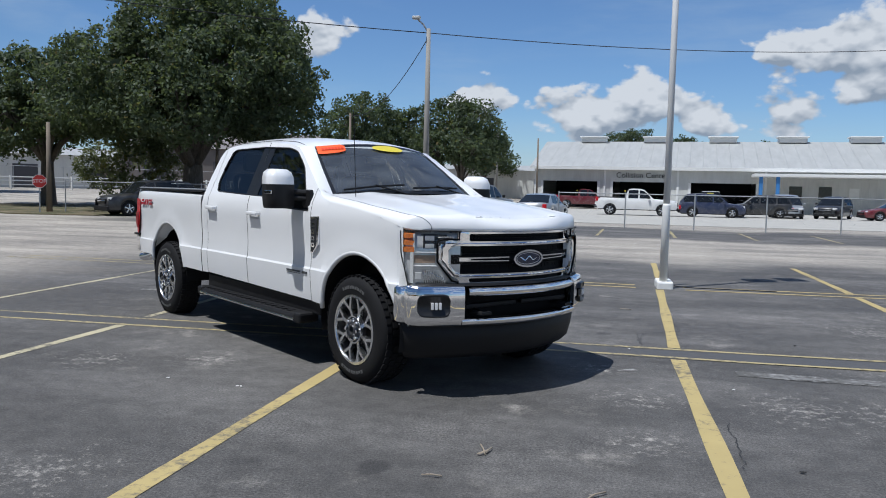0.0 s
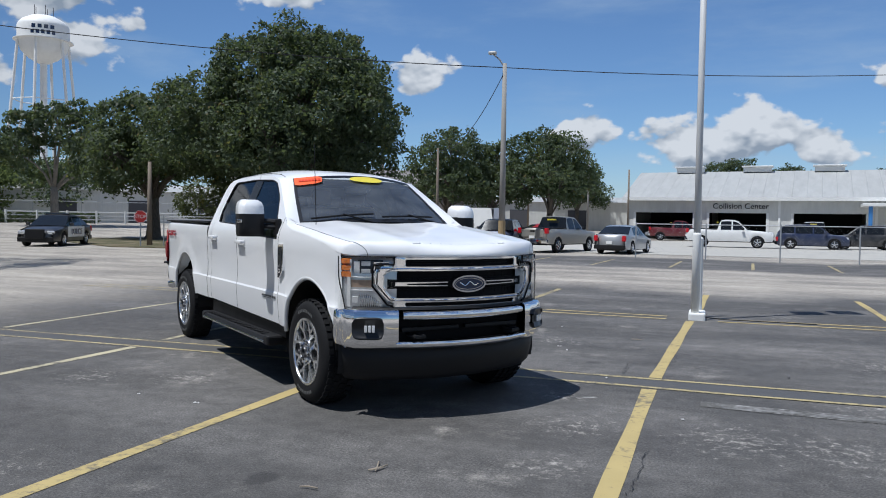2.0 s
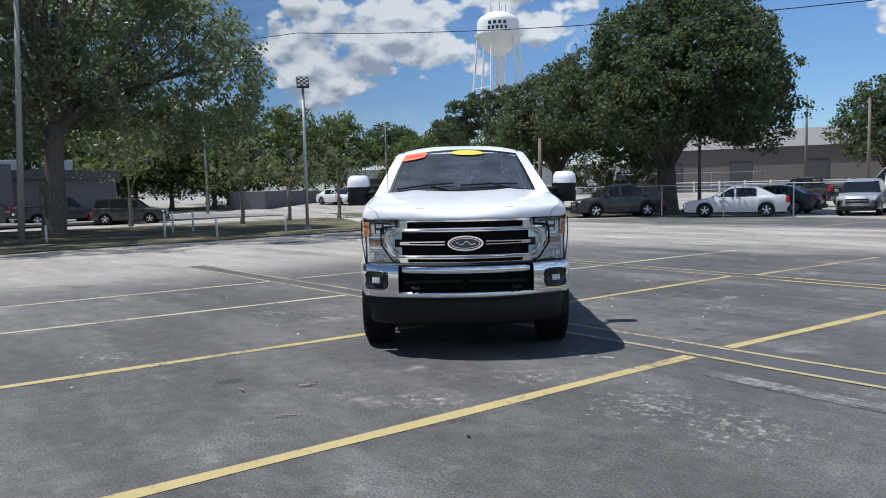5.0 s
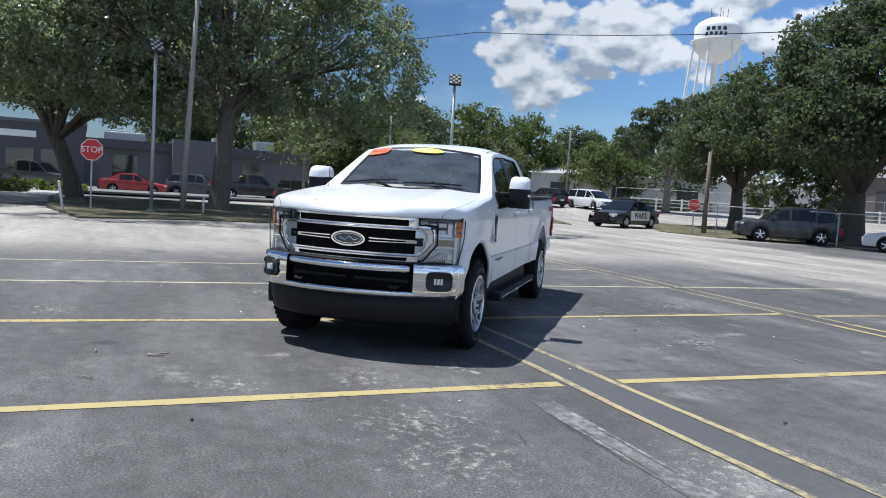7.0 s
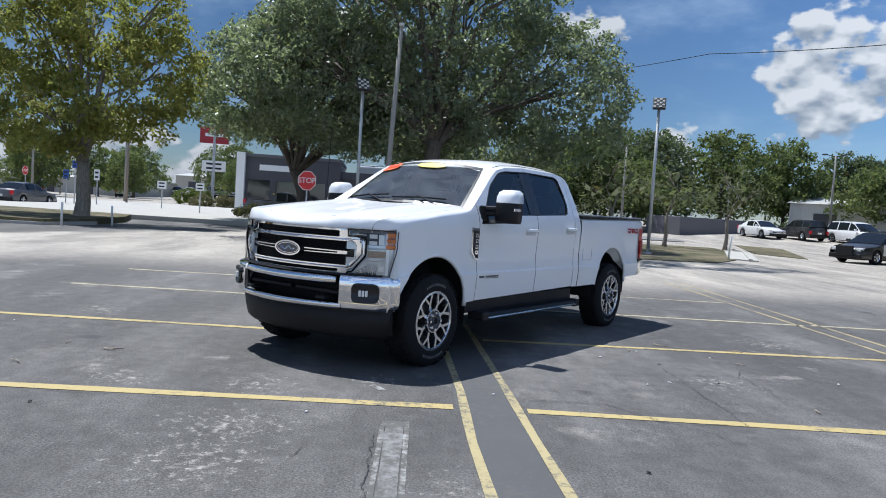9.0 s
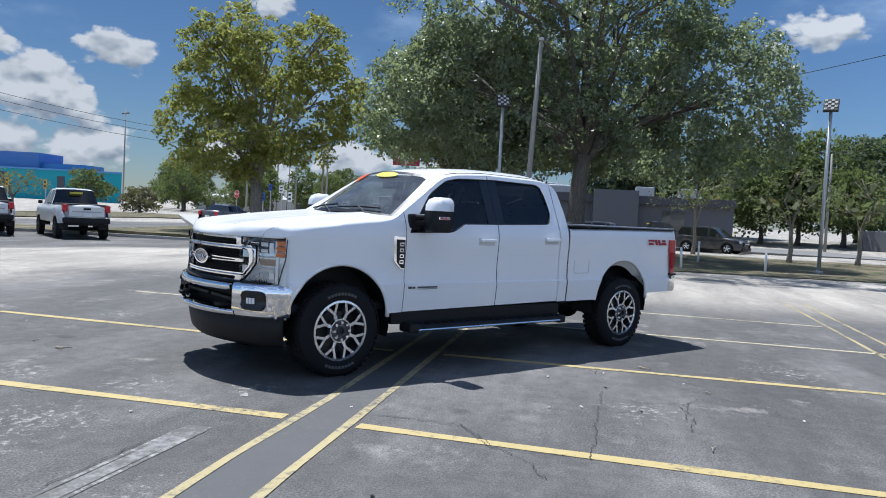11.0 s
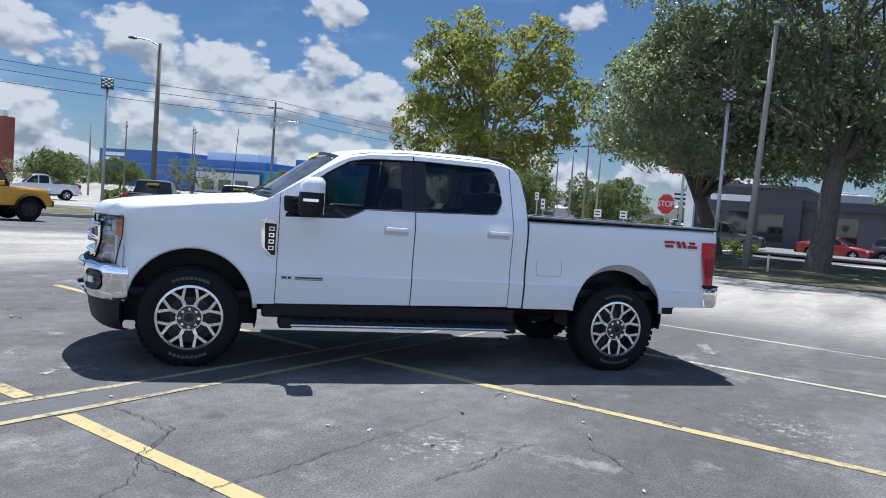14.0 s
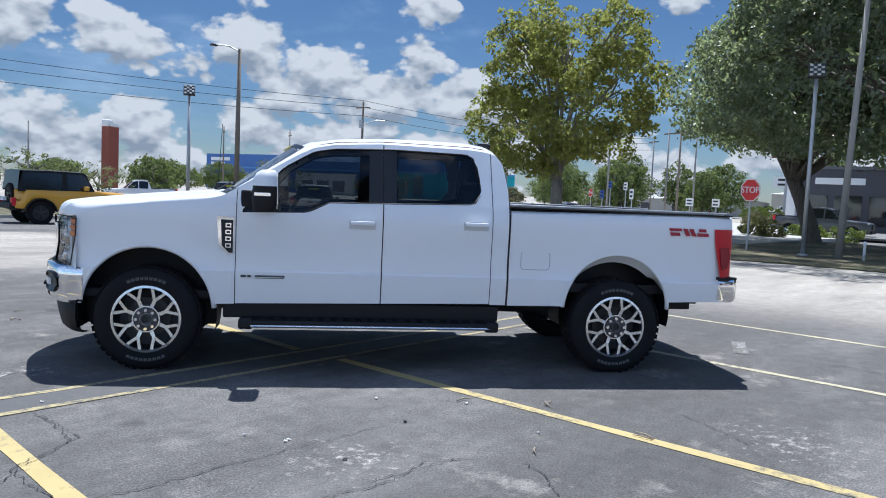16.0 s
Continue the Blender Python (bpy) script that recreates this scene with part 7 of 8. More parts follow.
low_building(-56.5, 70, 45, 52, 9, 3.3, 4.2, SIDING, ROOFING, "long white low building behind the rail fence")
low_building(-38, 82, 20, 26, 14, 4.4, 6.6, plain("taupe_cladding", (0.17, 0.15, 0.14), 0.7), plain("taupe_roof", (0.22, 0.20, 0.19), 0.6), "brown-grey warehouse with a shallow gable roof")
low_building(-14, 98, 5, 34, 12, 3.2, 4.0, SIDING, ROOFING, "long white low building far behind the lot")
low_building(-136, -19, 80, 24, 12, 3.2, 3.8, plain("cream_wall", (0.5, 0.47, 0.4), 0.8), ROOFING, "cream shop building across the street")
low_building(-120, -45, 70, 30, 14, 2.4, 3.0, plain("pale_wall", (0.42, 0.42, 0.40), 0.8), ROOFING, "pale commercial building far across the street")
T = thing("brick_pylon", pose(-26.4, -49.3, 0, 0, 0, 20), "red brick sign pylon with a white cap", "pylon")
part("shaft", new_box(-0.52, 0.52, -0.4, 0.4, 0, 5.7), BRICKRED, T)
part("fin", new_box(0.08, 0.60, -0.36, 0.36, 5.7, 6.25, 0.09), WHITE_PAINT, T)
T = thing("dumpster_enclosure", place(-62.9, 35, -62), "dark grey dumpster enclosure with a slatted gate", "enclosure")
part("wall", new_box(-4.5, 4.5, -2, 2, 0, 1.9, 0.05), GREYWALL, T)
for k in range(8):
    part("slat", new_box(-4.4 + k * 1.1, -3.5 + k * 1.1, -2.06, -2.01, 0.1, 1.8), GREYDARK, T)


def water_tower():
    T = thing("water_tower", pose(-139.4, 134.8, 0, 0, 0, 40), "white water tower on tall legs with a rounded tank", "water tower")
    bm = bmesh.new()
    R = 5.3
    revolve(bm, [(0.01, 35.2), (1.2, 35.4), (3.0, 36.4), (4.6, 38.0), (R, 40.2), (R, 43.4), (5.1, 43.9), (4.4, 44.7), (2.6, 45.7), (0.01, 46.1)], 40, "z")
    tank = part("tank", bm, WHITE_PAINT, T, "white welded tank", smooth=35)
    for k in range(6):
        a = radians(60 * k + 20)
        p0, p1 = Vector((9.0 * math.cos(a), 9.0 * math.sin(a), 0)), Vector((R * 0.98 * math.cos(a), R * 0.98 * math.sin(a), 40.3))
        part("leg", new_tube([p0, p1], 0.30, 10), WHITE_PAINT, T)
        b = radians(60 * k + 80)
        for z in (14, 27):
            t = z / 40.3
            r = 9.0 + (R * 0.98 - 9.0) * t
            part("brace", new_tube([(r * math.cos(a), r * math.sin(a), z), (r * math.cos(b), r * math.sin(b), z)], 0.11, 6), WHITE_PAINT, T)
    part("riser", new_tube([(0, 0, 0), (0, 0, 36)], 0.75, 14), WHITE_PAINT, T)
    bm = bmesh.new()
    revolve(bm, [(R + 0.02, 40.2), (R + 0.8, 40.2), (R + 0.8, 40.35), (R + 0.02, 40.35)], 40, "z", True)
    part("catwalk", bm, WHITE_PAINT, T)
    for k in range(5):
        a = radians(72 * k)
        part("aerial", new_tube([(2 * math.cos(a), 2 * math.sin(a), 45.6), (2 * math.cos(a), 2 * math.sin(a), 48.0)], 0.07, 6), GREYDARK, T)
    # print on the tank as plain bars
    bm = bmesh.new()
    for z, n, w in ((42.6, 4, 1.0), (41.4, 5, 0.85)):
        for k in range(n):
            a = radians(-85 + (k - (n - 1) / 2) * w * 13.5)
            for dz in (0.0,):
                c = Vector(((R + 0.03) * math.cos(a), (R + 0.03) * math.sin(a), z))
                t = Vector((-math.sin(a), math.cos(a), 0)) * w * 0.40
                bm.faces.new([bm.verts.new(v) for v in (c - t - Vector((0, 0, 0.42)), c + t - Vector((0, 0, 0.42)), c + t + Vector((0, 0, 0.42)), c - t + Vector((0, 0, 0.42)))])
    part("print_bars", bm, NAVY, tank)


water_tower()


# ---- parked vehicles ----
CAR_GLASS = plain("dark_car_glass", (0.012, 0.014, 0.016), 0.10, vary=0.1)
PAINTS = {
    "white": car_paint("white_paint_car", (0.74, 0.74, 0.73)), "silver": car_paint("silver_paint_car", (0.42, 0.43, 0.44), 0.5), "black": car_paint("black_paint_car", (0.012, 0.012, 0.014)),
    "grey": car_paint("grey_paint_car", (0.085, 0.085, 0.09), 0.3), "navy": car_paint("navy_paint_car", (0.015, 0.025, 0.07), 0.2), "red": car_paint("red_paint_car", (0.42, 0.015, 0.015)),
    "maroon": car_paint("maroon_paint_car", (0.14, 0.012, 0.018), 0.2), "tan": car_paint("tan_paint_car", (0.36, 0.34, 0.30), 0.3), "yellow": car_paint("yellow_paint_car", (0.72, 0.35, 0.012), dusty=0.06),
}
# length, width, height, wheelbase, wheel radius, deck line (x as share of the half length, z), glass house (x share, z), sill
KINDS = {
    "sedan": dict(L=4.7, W=1.82, H=1.45, B=2.72, r=0.33, deck=[(1.0, 0.30), (1.005, 0.52), (0.985, 0.66), (0.93, 0.74), (0.45, 0.94), (-0.62, 1.02), (-0.93, 1.02), (-0.985, 0.92), (-1.0, 0.60), (-0.985, 0.32)], house=[(0.45, 0.93), (0.10, 1.40), (-0.02, 1.45), (-0.30, 1.44), (-0.45, 1.38), (-0.75, 1.02)], sill=0.24),
    "suv": dict(L=4.55, W=1.86, H=1.68, B=2.68, r=0.355, deck=[(1.0, 0.32), (1.005, 0.58), (0.985, 0.80), (0.92, 0.92), (0.48, 1.06), (-0.86, 1.12), (-0.96, 1.08), (-1.0, 0.80), (-1.0, 0.60), (-0.985, 0.36)], house=[(0.48, 1.05), (0.20, 1.56), (0.05, 1.66), (-0.40, 1.68), (-0.78, 1.62), (-0.95, 1.12)], sill=0.28),
    "van": dict(L=5.1, W=1.98, H=1.76, B=3.05, r=0.34, deck=[(1.0, 0.28), (1.005, 0.55), (0.985, 0.76), (0.93, 0.86), (0.62, 1.02), (-0.90, 1.05), (-0.98, 1.0), (-1.0, 0.80), (-1.0, 0.5), (-0.985, 0.30)], house=[(0.62, 1.02), (0.28, 1.62), (0.12, 1.73), (-0.40, 1.76), (-0.82, 1.72), (-0.97, 1.05)], sill=0.24),
    "pickup": dict(L=5.75, W=2.0, H=1.93, B=3.65, r=0.40, deck=[(1.0, 0.50), (1.005, 0.72), (0.995, 1.02), (0.955, 1.12), (0.42, 1.24), (-0.26, 1.26), (-0.97, 1.30), (-1.0, 1.28), (-1.0, 0.80), (-0.99, 0.56)], house=[(0.42, 1.22), (0.21, 1.80), (0.12, 1.90), (-0.08, 1.93), (-0.20, 1.88), (-0.27, 1.26)], sill=0.46),
    "lifted": dict(L=5.75, W=2.0, H=2.06, B=3.65, r=0.44, dz=0.13, deck=[(1.0, 0.66), (1.005, 0.88), (0.995, 1.15), (0.955, 1.25), (0.42, 1.37), (-0.26, 1.39), (-0.97, 1.43), (-1.0, 1.41), (-1.0, 0.95), (-0.99, 0.76)], house=[(0.42, 1.35), (0.21, 1.93), (0.12, 2.03), (-0.08, 2.06), (-0.20, 2.01), (-0.27, 1.39)], sill=0.66),
    "jeep": dict(L=4.2, W=1.80, H=1.86, B=2.45, r=0.42, deck=[(0.92, 0.62), (0.93, 0.80), (0.925, 1.10), (0.90, 1.16), (0.30, 1.22), (-0.80, 1.22), (-0.92, 1.20), (-0.93, 0.90), (-0.93, 0.70), (-0.92, 0.60)], house=[(0.28, 1.20), (0.14, 1.78), (0.10, 1.84), (-0.50, 1.86), (-0.88, 1.84), (-0.92, 1.20)], sill=0.55),
    "bigvan": dict(L=6.0, W=2.05, H=2.6, B=3.7, r=0.36, deck=[(1.0, 0.35), (1.005, 0.62), (0.99, 0.95), (0.94, 1.08), (0.70, 1.22), (-0.94, 1.22), (-0.99, 1.2), (-1.0, 0.9), (-1.0, 0.6), (-0.99, 0.38)], house=[(0.72, 1.2), (0.50, 2.1), (0.36, 2.5), (0.1, 2.6), (-0.96, 2.56), (-1.0, 1.22)], sill=0.34),
}


def road_wheel(parent, x, y, r, side, dark=False):
    w = part("wheel", new_tube([(x, y - side * 0.24, r), (x, y - side * 0.03, r)], r * 0.6, 16), TRIM, parent)
    bm = bmesh.new()
    revolve(bm, [(r * 0.62, 0.0), (r * 0.80, 0.012), (r * 0.95, 0.0), (r, -0.03), (r, -0.20), (r * 0.9, -0.225), (r * 0.62, -0.22)], 28)
    bmesh.ops.transform(bm, matrix=pose(x, y, r) @ Matrix.Diagonal((1, side, 1, 1)), verts=bm.verts)
    part("tyre", bm, RUBBER, w, smooth=40)
    bm = bmesh.new()
    revolve(bm, [(r * 0.64, -0.005), (r * 0.60, 0.004), (r * 0.55, -0.02)], 28)
    for k in range(5):
        a = 2 * math.pi * k / 5 + 0.3
        box(bm, 0.02, r * 0.60, -0.03, 0.0, -r * 0.085, r * 0.085, 0.006, pose(0, 0, 0, 0, -math.degrees(a), 0))
    revolve(bm, [(0.001, 0.010), (r * 0.16, 0.006), (r * 0.18, -0.02)], 12)
    bmesh.ops.transform(bm, matrix=pose(x, y, r) @ Matrix.Diagonal((1, side, 1, 1)), verts=bm.verts)
    part("rim", bm, POCKET if dark else ALLOY, w)
    return w


def vehicle(name, kind, paint, x, y, heading, label, dark_wheels=False, rear_light=True, scale=1.0):
    k = KINDS[kind]
    half, W, r, B, sill = k["L"] / 2, k["W"] / 2, k["r"], k["B"], k["sill"]
    mat = PAINTS[paint]
    T = thing(name, place(x, y, heading, ground_z(x, y)) @ Matrix.Scale(scale, 4), label, {"pickup": "truck", "lifted": "truck", "jeep": "jeep", "van": "van", "bigvan": "van"}.get(kind, "car"), "parked vehicles")
    deck = [(p * half, z) for p, z in k["deck"]]
    wide = lambda px: W * (1 - 0.16 * max(0, (abs(px) / half - 0.72) / 0.28) ** 2.4)
    upper = sorted([d for d in deck if d[1] >= 0.60], key=lambda d: d[0])
    shoulder = lambda px: lerp(upper, px) - 0.03
    base = lambda px: sill + 0.10 * max(0, abs(px) / half - 0.8)
    ax = (B / 2 + 0.05 * half * 0, -B / 2)
    ra = r * 1.16

    def low(px):
        z = base(px)
        for c in ax:
            d = abs(px - c)
            if d < ra:
                z = max(z, r + math.sqrt(ra * ra - d * d))
        return z
    xs = sorted(set(span(-half * 0.985, half * 0.985, 18)) | {c + ra * math.cos(t) for c in ax for t in span(0, math.pi, 14)} | {c + s * (ra + 0.003) for c in ax for s in (-1, 1)})
    bm = bmesh.new()
    for side in (1, -1):
        def yy(px, u):
            return side * wide(px) * (0.955 + 0.045 * math.sin(math.pi * min(1, max(0, u * 0.85 + 0.15))) - 0.03 * max(0, u - 0.85) / 0.15)
        grid(bm, [[(px, yy(px, u), low(px) + (shoulder(px) - low(px)) * u) for u in span(0, 1, 6)] for px in xs])
    rows = []
    for px, z in deck:
        w = wide(px) * 0.93
        rows.append([(px - (0.10 * half * abs(u) ** 3 * (1 if px > 0 else -1) if abs(px) > 0.9 * half else 0), u * w, z - 0.035 * abs(u) ** 3) for u in span(-1, 1, 10)])
    grid(bm, rows)
    part("body", bm, mat, T, smooth=38)
    # glass house
    house = [(p * half, z) for p, z in k["house"]]
    hw = lambda z: lerp([(house[0][1] - 0.05, W * 0.925), (k["H"], W * (0.70 if kind != "jeep" else 0.84))], z)
    mids = len(house)
    strip = lambda pts, mat_, nm, out=0.0, lim=1.0: part(nm, grid(bmesh.new(), [[(px, u * hw(z) * lim, z + out + 0.03 * (1 - u * u)) for u in span(-1, 1, 8)] for px, z in pts]), mat_, T, smooth=50)
    roof_paint = mat if kind != "jeep" else BLACK
    strip(house[1:mids - 1], roof_paint, "roof")
    strip([house[0], house[1]], CAR_GLASS, "windshield")
    if kind in ("bigvan",):
        strip([house[-2], house[-1]], mat, "rear_panel")
    else:
        strip([house[-2], house[-1]], CAR_GLASS, "rear_window")
    top = sorted(house, key=lambda d: d[0])
    beltz = house[0][1]
    hx0, hx1 = house[-1][0], house[0][0]
    zt = lambda px: lerp(top, px)
    for side in (1, -1):
        bm = bmesh.new()
        pts = span(hx0 + 0.01, hx1 - 0.01, 14)
        grid(bm, [[(px, side * hw(z), z) for z in (beltz - 0.06, (beltz + zt(px)) / 2, zt(px))] for px in pts])
        part("side_frame", bm, roof_paint, T)
        # windows, set proud of the pillars
        cuts = {"sedan": (0.36, 0.02, -0.02, -0.40), "suv": (0.38, 0.04, 0.0, -0.46, -0.50, -0.86), "van": (0.50, 0.10, 0.06, -0.40, -0.44, -0.90), "pickup": (0.34, 0.08, 0.05, -0.19), "lifted": (0.34, 0.08, 0.05, -0.19), "jeep": (0.20, -0.16, -0.24, -0.84), "bigvan": (0.62, 0.32)}[kind]
        for a, b in zip(cuts[::2], cuts[1::2]):
            bm = bmesh.new()
            grid(bm, [[(px, side * (hw(z) + 0.006), z) for z in span(beltz + 0.03, max(beltz + 0.04, zt(px) - 0.075), 2)] for px in span(a * half, b * half, 6)])
            part("side_window", bm, CAR_GLASS, T)
        for c in ax:
            road_wheel(T, c, side * (W - 0.015 + (0.03 if kind == "jeep" else 0)), r, side, dark_wheels)
        # lamps
        zf = lerp(sorted((z, p) for p, z in deck if p > 0), 0) and deck[2][1]
        part("headlight", new_box(half * 0.93 - 0.16, half * 0.93 + 0.06, side * W * 0.70 - 0.17, side * W * 0.70 + 0.15, zf - 0.10, zf + 0.06, 0.03), REFLECTOR, T)
        zr = deck[-3][1]
        part("tail_lamp", new_box(-half * 0.985 - 0.03, -half * 0.93, side * W * 0.80 - 0.09, side * W * 0.80 + 0.10, zr - 0.26, zr + 0.02, 0.02), RED_LENS, T)
        part("mirror", new_box(hx1 - 0.42, hx1 - 0.26, side * (W + 0.08) - 0.09, side * (W + 0.08) + 0.07, beltz + 0.02, beltz + 0.17, 0.03), mat if kind not in ("pickup", "lifted") else BLACK, T)
        for c in ax:
            bm = bmesh.new()
            prism(bm, [(c + ra * 1.02 * math.cos(t), r + ra * 1.02 * math.sin(t)) for t in span(0, math.pi, 16)], side * (W - 0.10), side * (W - 0.42))
            part("wheel_well", bm, TRIM, T)
    part("grille", new_box(half * 0.985 - 0.05, half * 1.0 + 0.012, -W * 0.50, W * 0.50, deck[1][1] - 0.02, deck[2][1] - 0.03, 0.02), SATIN, T)
    part("grille_trim", new_box(half * 0.985, half * 1.0 + 0.020, -W * 0.45, W * 0.45, (deck[1][1] + deck[2][1]) / 2 - 0.025, (deck[1][1] + deck[2][1]) / 2 + 0.02, 0.01), CHROME, T)
    dark_bar = CHROME if kind == "pickup" else BLACK
    part("front_bumper", new_box(half * 0.90, half * 1.0 + 0.03, -W * 0.86, W * 0.86, deck[0][1] - 0.08, deck[0][1] + 0.13, 0.03), BLACK, T)
    part("rear_bumper", new_box(-half * 1.0 - 0.06, -half * 0.92, -W * 0.88, W * 0.88, deck[-1][1] - 0.06, deck[-1][1] + 0.15, 0.03), dark_bar, T)
    part("underbody", new_box(-half * 0.93, half * 0.93, -W * 0.72, W * 0.72, sill - 0.06, sill + 0.30, 0.05), TRIM, T)
    part("rear_plate", new_box(-half * 1.0 - 0.075, -half * 0.99, -0.16, 0.16, deck[-1][1] + 0.20, deck[-1][1] + 0.34), SIGN_WHITE, T)
    if kind in ("pickup", "lifted"):
        dz = k["H"] - 1.93
        part("tailgate_panel", new_box(-half - 0.012, -half + 0.01, -W * 0.66, W * 0.66, 0.84 + dz, 1.22 + dz, 0.01), mat, T)
        part("tailgate_handle", new_box(-half - 0.02, -half - 0.008, -0.14, 0.14, 1.10 + dz, 1.18 + dz, 0.005), BLACK, T)
        part("bed_cover", new_box(-half * 0.97, -half * 0.29, -W * 0.84, W * 0.84, 1.28 + dz, 1.325 + dz, 0.01), BLACK, T)
        if kind == "lifted":
            part("rear_axle", new_tube([(ax[1], -W * 0.85, r), (ax[1], W * 0.85, r)], 0.07, 8), BLACK, T)
            part("tailgate_band", new_box(-half - 0.022, -half - 0.010, -W * 0.55, W * 0.55, 1.00 + dz, 1.05 + dz), plain("tailgate_strokes", (0.42, 0.42, 0.42), 0.6), T)
        part("sticker", new_box(-half * 0.30, -half * 0.262, -0.25, 0.25, 1.72 + dz, 1.80 + dz), LEMON, T)
    if kind == "jeep":
        sp = road_wheel(T, 0, 0, 0.40, 1, True)
        sp.matrix_local = pose(-half * 0.93 - 0.03, 0, 0.60, 0, 0, 90)
        for side in (1, -1):
            for c in ax:
                bm = bmesh.new()
                grid(bm, [[(c + ra * 1.05 * math.cos(t), side * (W - 0.10), r + ra * 1.02 * math.sin(t) + 0.02), (c + ra * 1.05 * math.cos(t), side * (W + 0.14), r + ra * 1.02 * math.sin(t))] for t in span(0.1, math.pi - 0.1, 10)])
                part("fender_flare", thicken(bm, 0.03), BLACK, T)
    return T


vehicle("pickup", "pickup", "white", 3.1, 57.6, -4, "white crew cab pickup in the garage yard")
vehicle("suv", "suv", "navy", 8.4, 58.1, -4, "dark blue crossover parked in the garage yard")
vehicle("hatchback", "suv", "black", 12.0, 60.0, 176, "black hatchback behind a blue crossover")
vehicle("pickup", "pickup", "white", 10.0, 70.0, 80, "white pickup nose-in near the garage bays")
vehicle("minivan", "van", "silver", 14.2, 61.5, -95, "silver minivan facing the fence")
vehicle("suv", "suv", "black", 17.8, 62.5, -120, "black crossover in the garage yard")
vehicle("sedan", "sedan", "maroon", 21.4, 60.5, 182, "dark red sedan in the garage yard")
vehicle("pickup", "pickup", "maroon", -0.8, 77.0, 5, "dark red pickup standing in a garage bay")
vehicle("sedan", "sedan", "silver", -2.6, 41.6, 78, "silver sedan parked nose-in behind the fence")
vehicle("pickup", "pickup", "tan", -6.0, 41.2, 72, "tan pickup with a chrome rear bumper", scale=0.97)
vehicle("suv", "suv", "navy", -8.6, 39.6, 95, "dark blue crossover parked nose-in")
vehicle("suv", "suv", "silver", -11.4, 40.0, -73, "silver crossover facing the car park")
vehicle("cargo_van", "bigvan", "white", -16.0, 57.5, 160, "tall white cargo van in the back lot")
vehicle("sedan", "sedan", "red", -9.5, 56.0, 30, "red sedan in the back lot")
vehicle("pickup", "pickup", "black", -20.0, 52.0, 160, "black pickup in the back lot")
vehicle("suv", "suv", "grey", -12.5, 52.5, 140, "grey crossover in the back lot")
vehicle("sedan", "sedan", "white", -15.4, 35.6, 212, "white sedan parked beside the fence")
vehicle("sedan", "sedan", "black", -15.9, 40.2, 188, "black sedan parked behind a white sedan")
vehicle("suv", "suv", "black", -20.9, 33.6, 236, "black crossover parked under the oak")
PATROL = vehicle("police_car", "sedan", "black", -30.0, 31.0, 294, "black and white police sedan crossing the far lot", scale=1.06)
for side in (1, -1):
    bm = bmesh.new()
    grid(bm, [[(px, side * 0.925, z) for z in (0.42, 0.62, 0.80, 0.92)] for px in span(-1.05, 0.95, 6)])
    dp = part("door_panel", thicken(bm, 0.012), PAINTS["white"], PATROL, "white door panels")
    words("lettering", "POLICE", 0.40, NAVY, pose(-0.05, side * 0.945, 0.66, 90, 0, 180 if side > 0 else 0), dp, "dark letters POLICE")
part("light_bar", new_box(-0.25, -0.05, -0.55, 0.55, 1.45, 1.54, 0.03), SHOPGLASS, PATROL)
part("push_bar", new_box(2.33, 2.44, -0.42, 0.42, 0.35, 0.80, 0.03), BLACK, PATROL)
vehicle("minivan", "van", "white", -53.0, 44.2, 7, "white minivan in the far car park")
vehicle("suv", "suv", "black", -56.0, 41.4, 185, "black crossover beside a white minivan")
vehicle("sedan", "sedan", "white", -57.6, 38.6, 8, "white sedan in the far car park")
vehicle("sedan", "sedan", "red", -54.3, 5.6, 80, "bright red coupe before the grey shops")
vehicle("suv", "suv", "grey", -54.6, 10.0, 70, "dark grey crossover before the grey shops")
vehicle("pickup", "pickup", "black", -52.0, 13.6, 100, "black pickup before the grey shops")
vehicle("suv", "suv", "black", -46.5, 16.6, 62, "black crossover at the edge of the far lot")
vehicle("pickup", "pickup", "grey", -50.0, -1.0, 95, "dark pickup before the grey shops")
vehicle("off_roader", "jeep", "yellow", -9.1, -15.1, 177, "yellow off-roader with a black hard top and spare wheel", True)
vehicle("pickup", "lifted", "grey", -16.0, -15.2, 226, "dark grey pickup parked at the kerb", True, scale=0.88)
vehicle("pickup", "lifted", "white", -19.4, -14.0, 227, "white pickup with a black bumper parked at the kerb", True, scale=0.90)
vehicle("pickup", "lifted", "white", -20.6, -11.0, 229, "white pickup with red tail lamps parked at the kerb", True, scale=0.92)
vehicle("pickup", "pickup", "white", -24.4, -40.2, 340, "old white pickup across the kerb", scale=0.88)
vehicle("sedan", "sedan", "grey", -46.0, -17.5, 170, "dark grey sedan on the street")
vehicle("sedan", "sedan", "white", -104.0, -31.0, 190, "white sedan in the far lot")
vehicle("suv", "suv", "black", -98.0, -40.0, 200, "black crossover in the far lot")
rng = random.Random(7)
for i in range(16):
    kind = rng.choice(["sedan", "suv", "pickup", "sedan"])
    vehicle({"sedan": "sedan", "suv": "suv", "pickup": "pickup"}[kind], kind, rng.choice(["white", "silver", "black", "grey", "white"]), -118 - 1.2 * i + rng.uniform(-1, 1), -22 - 3.4 * i + (i % 2) * 12, 40 + rng.uniform(-12, 12), "small parked car in the far lot across the street")


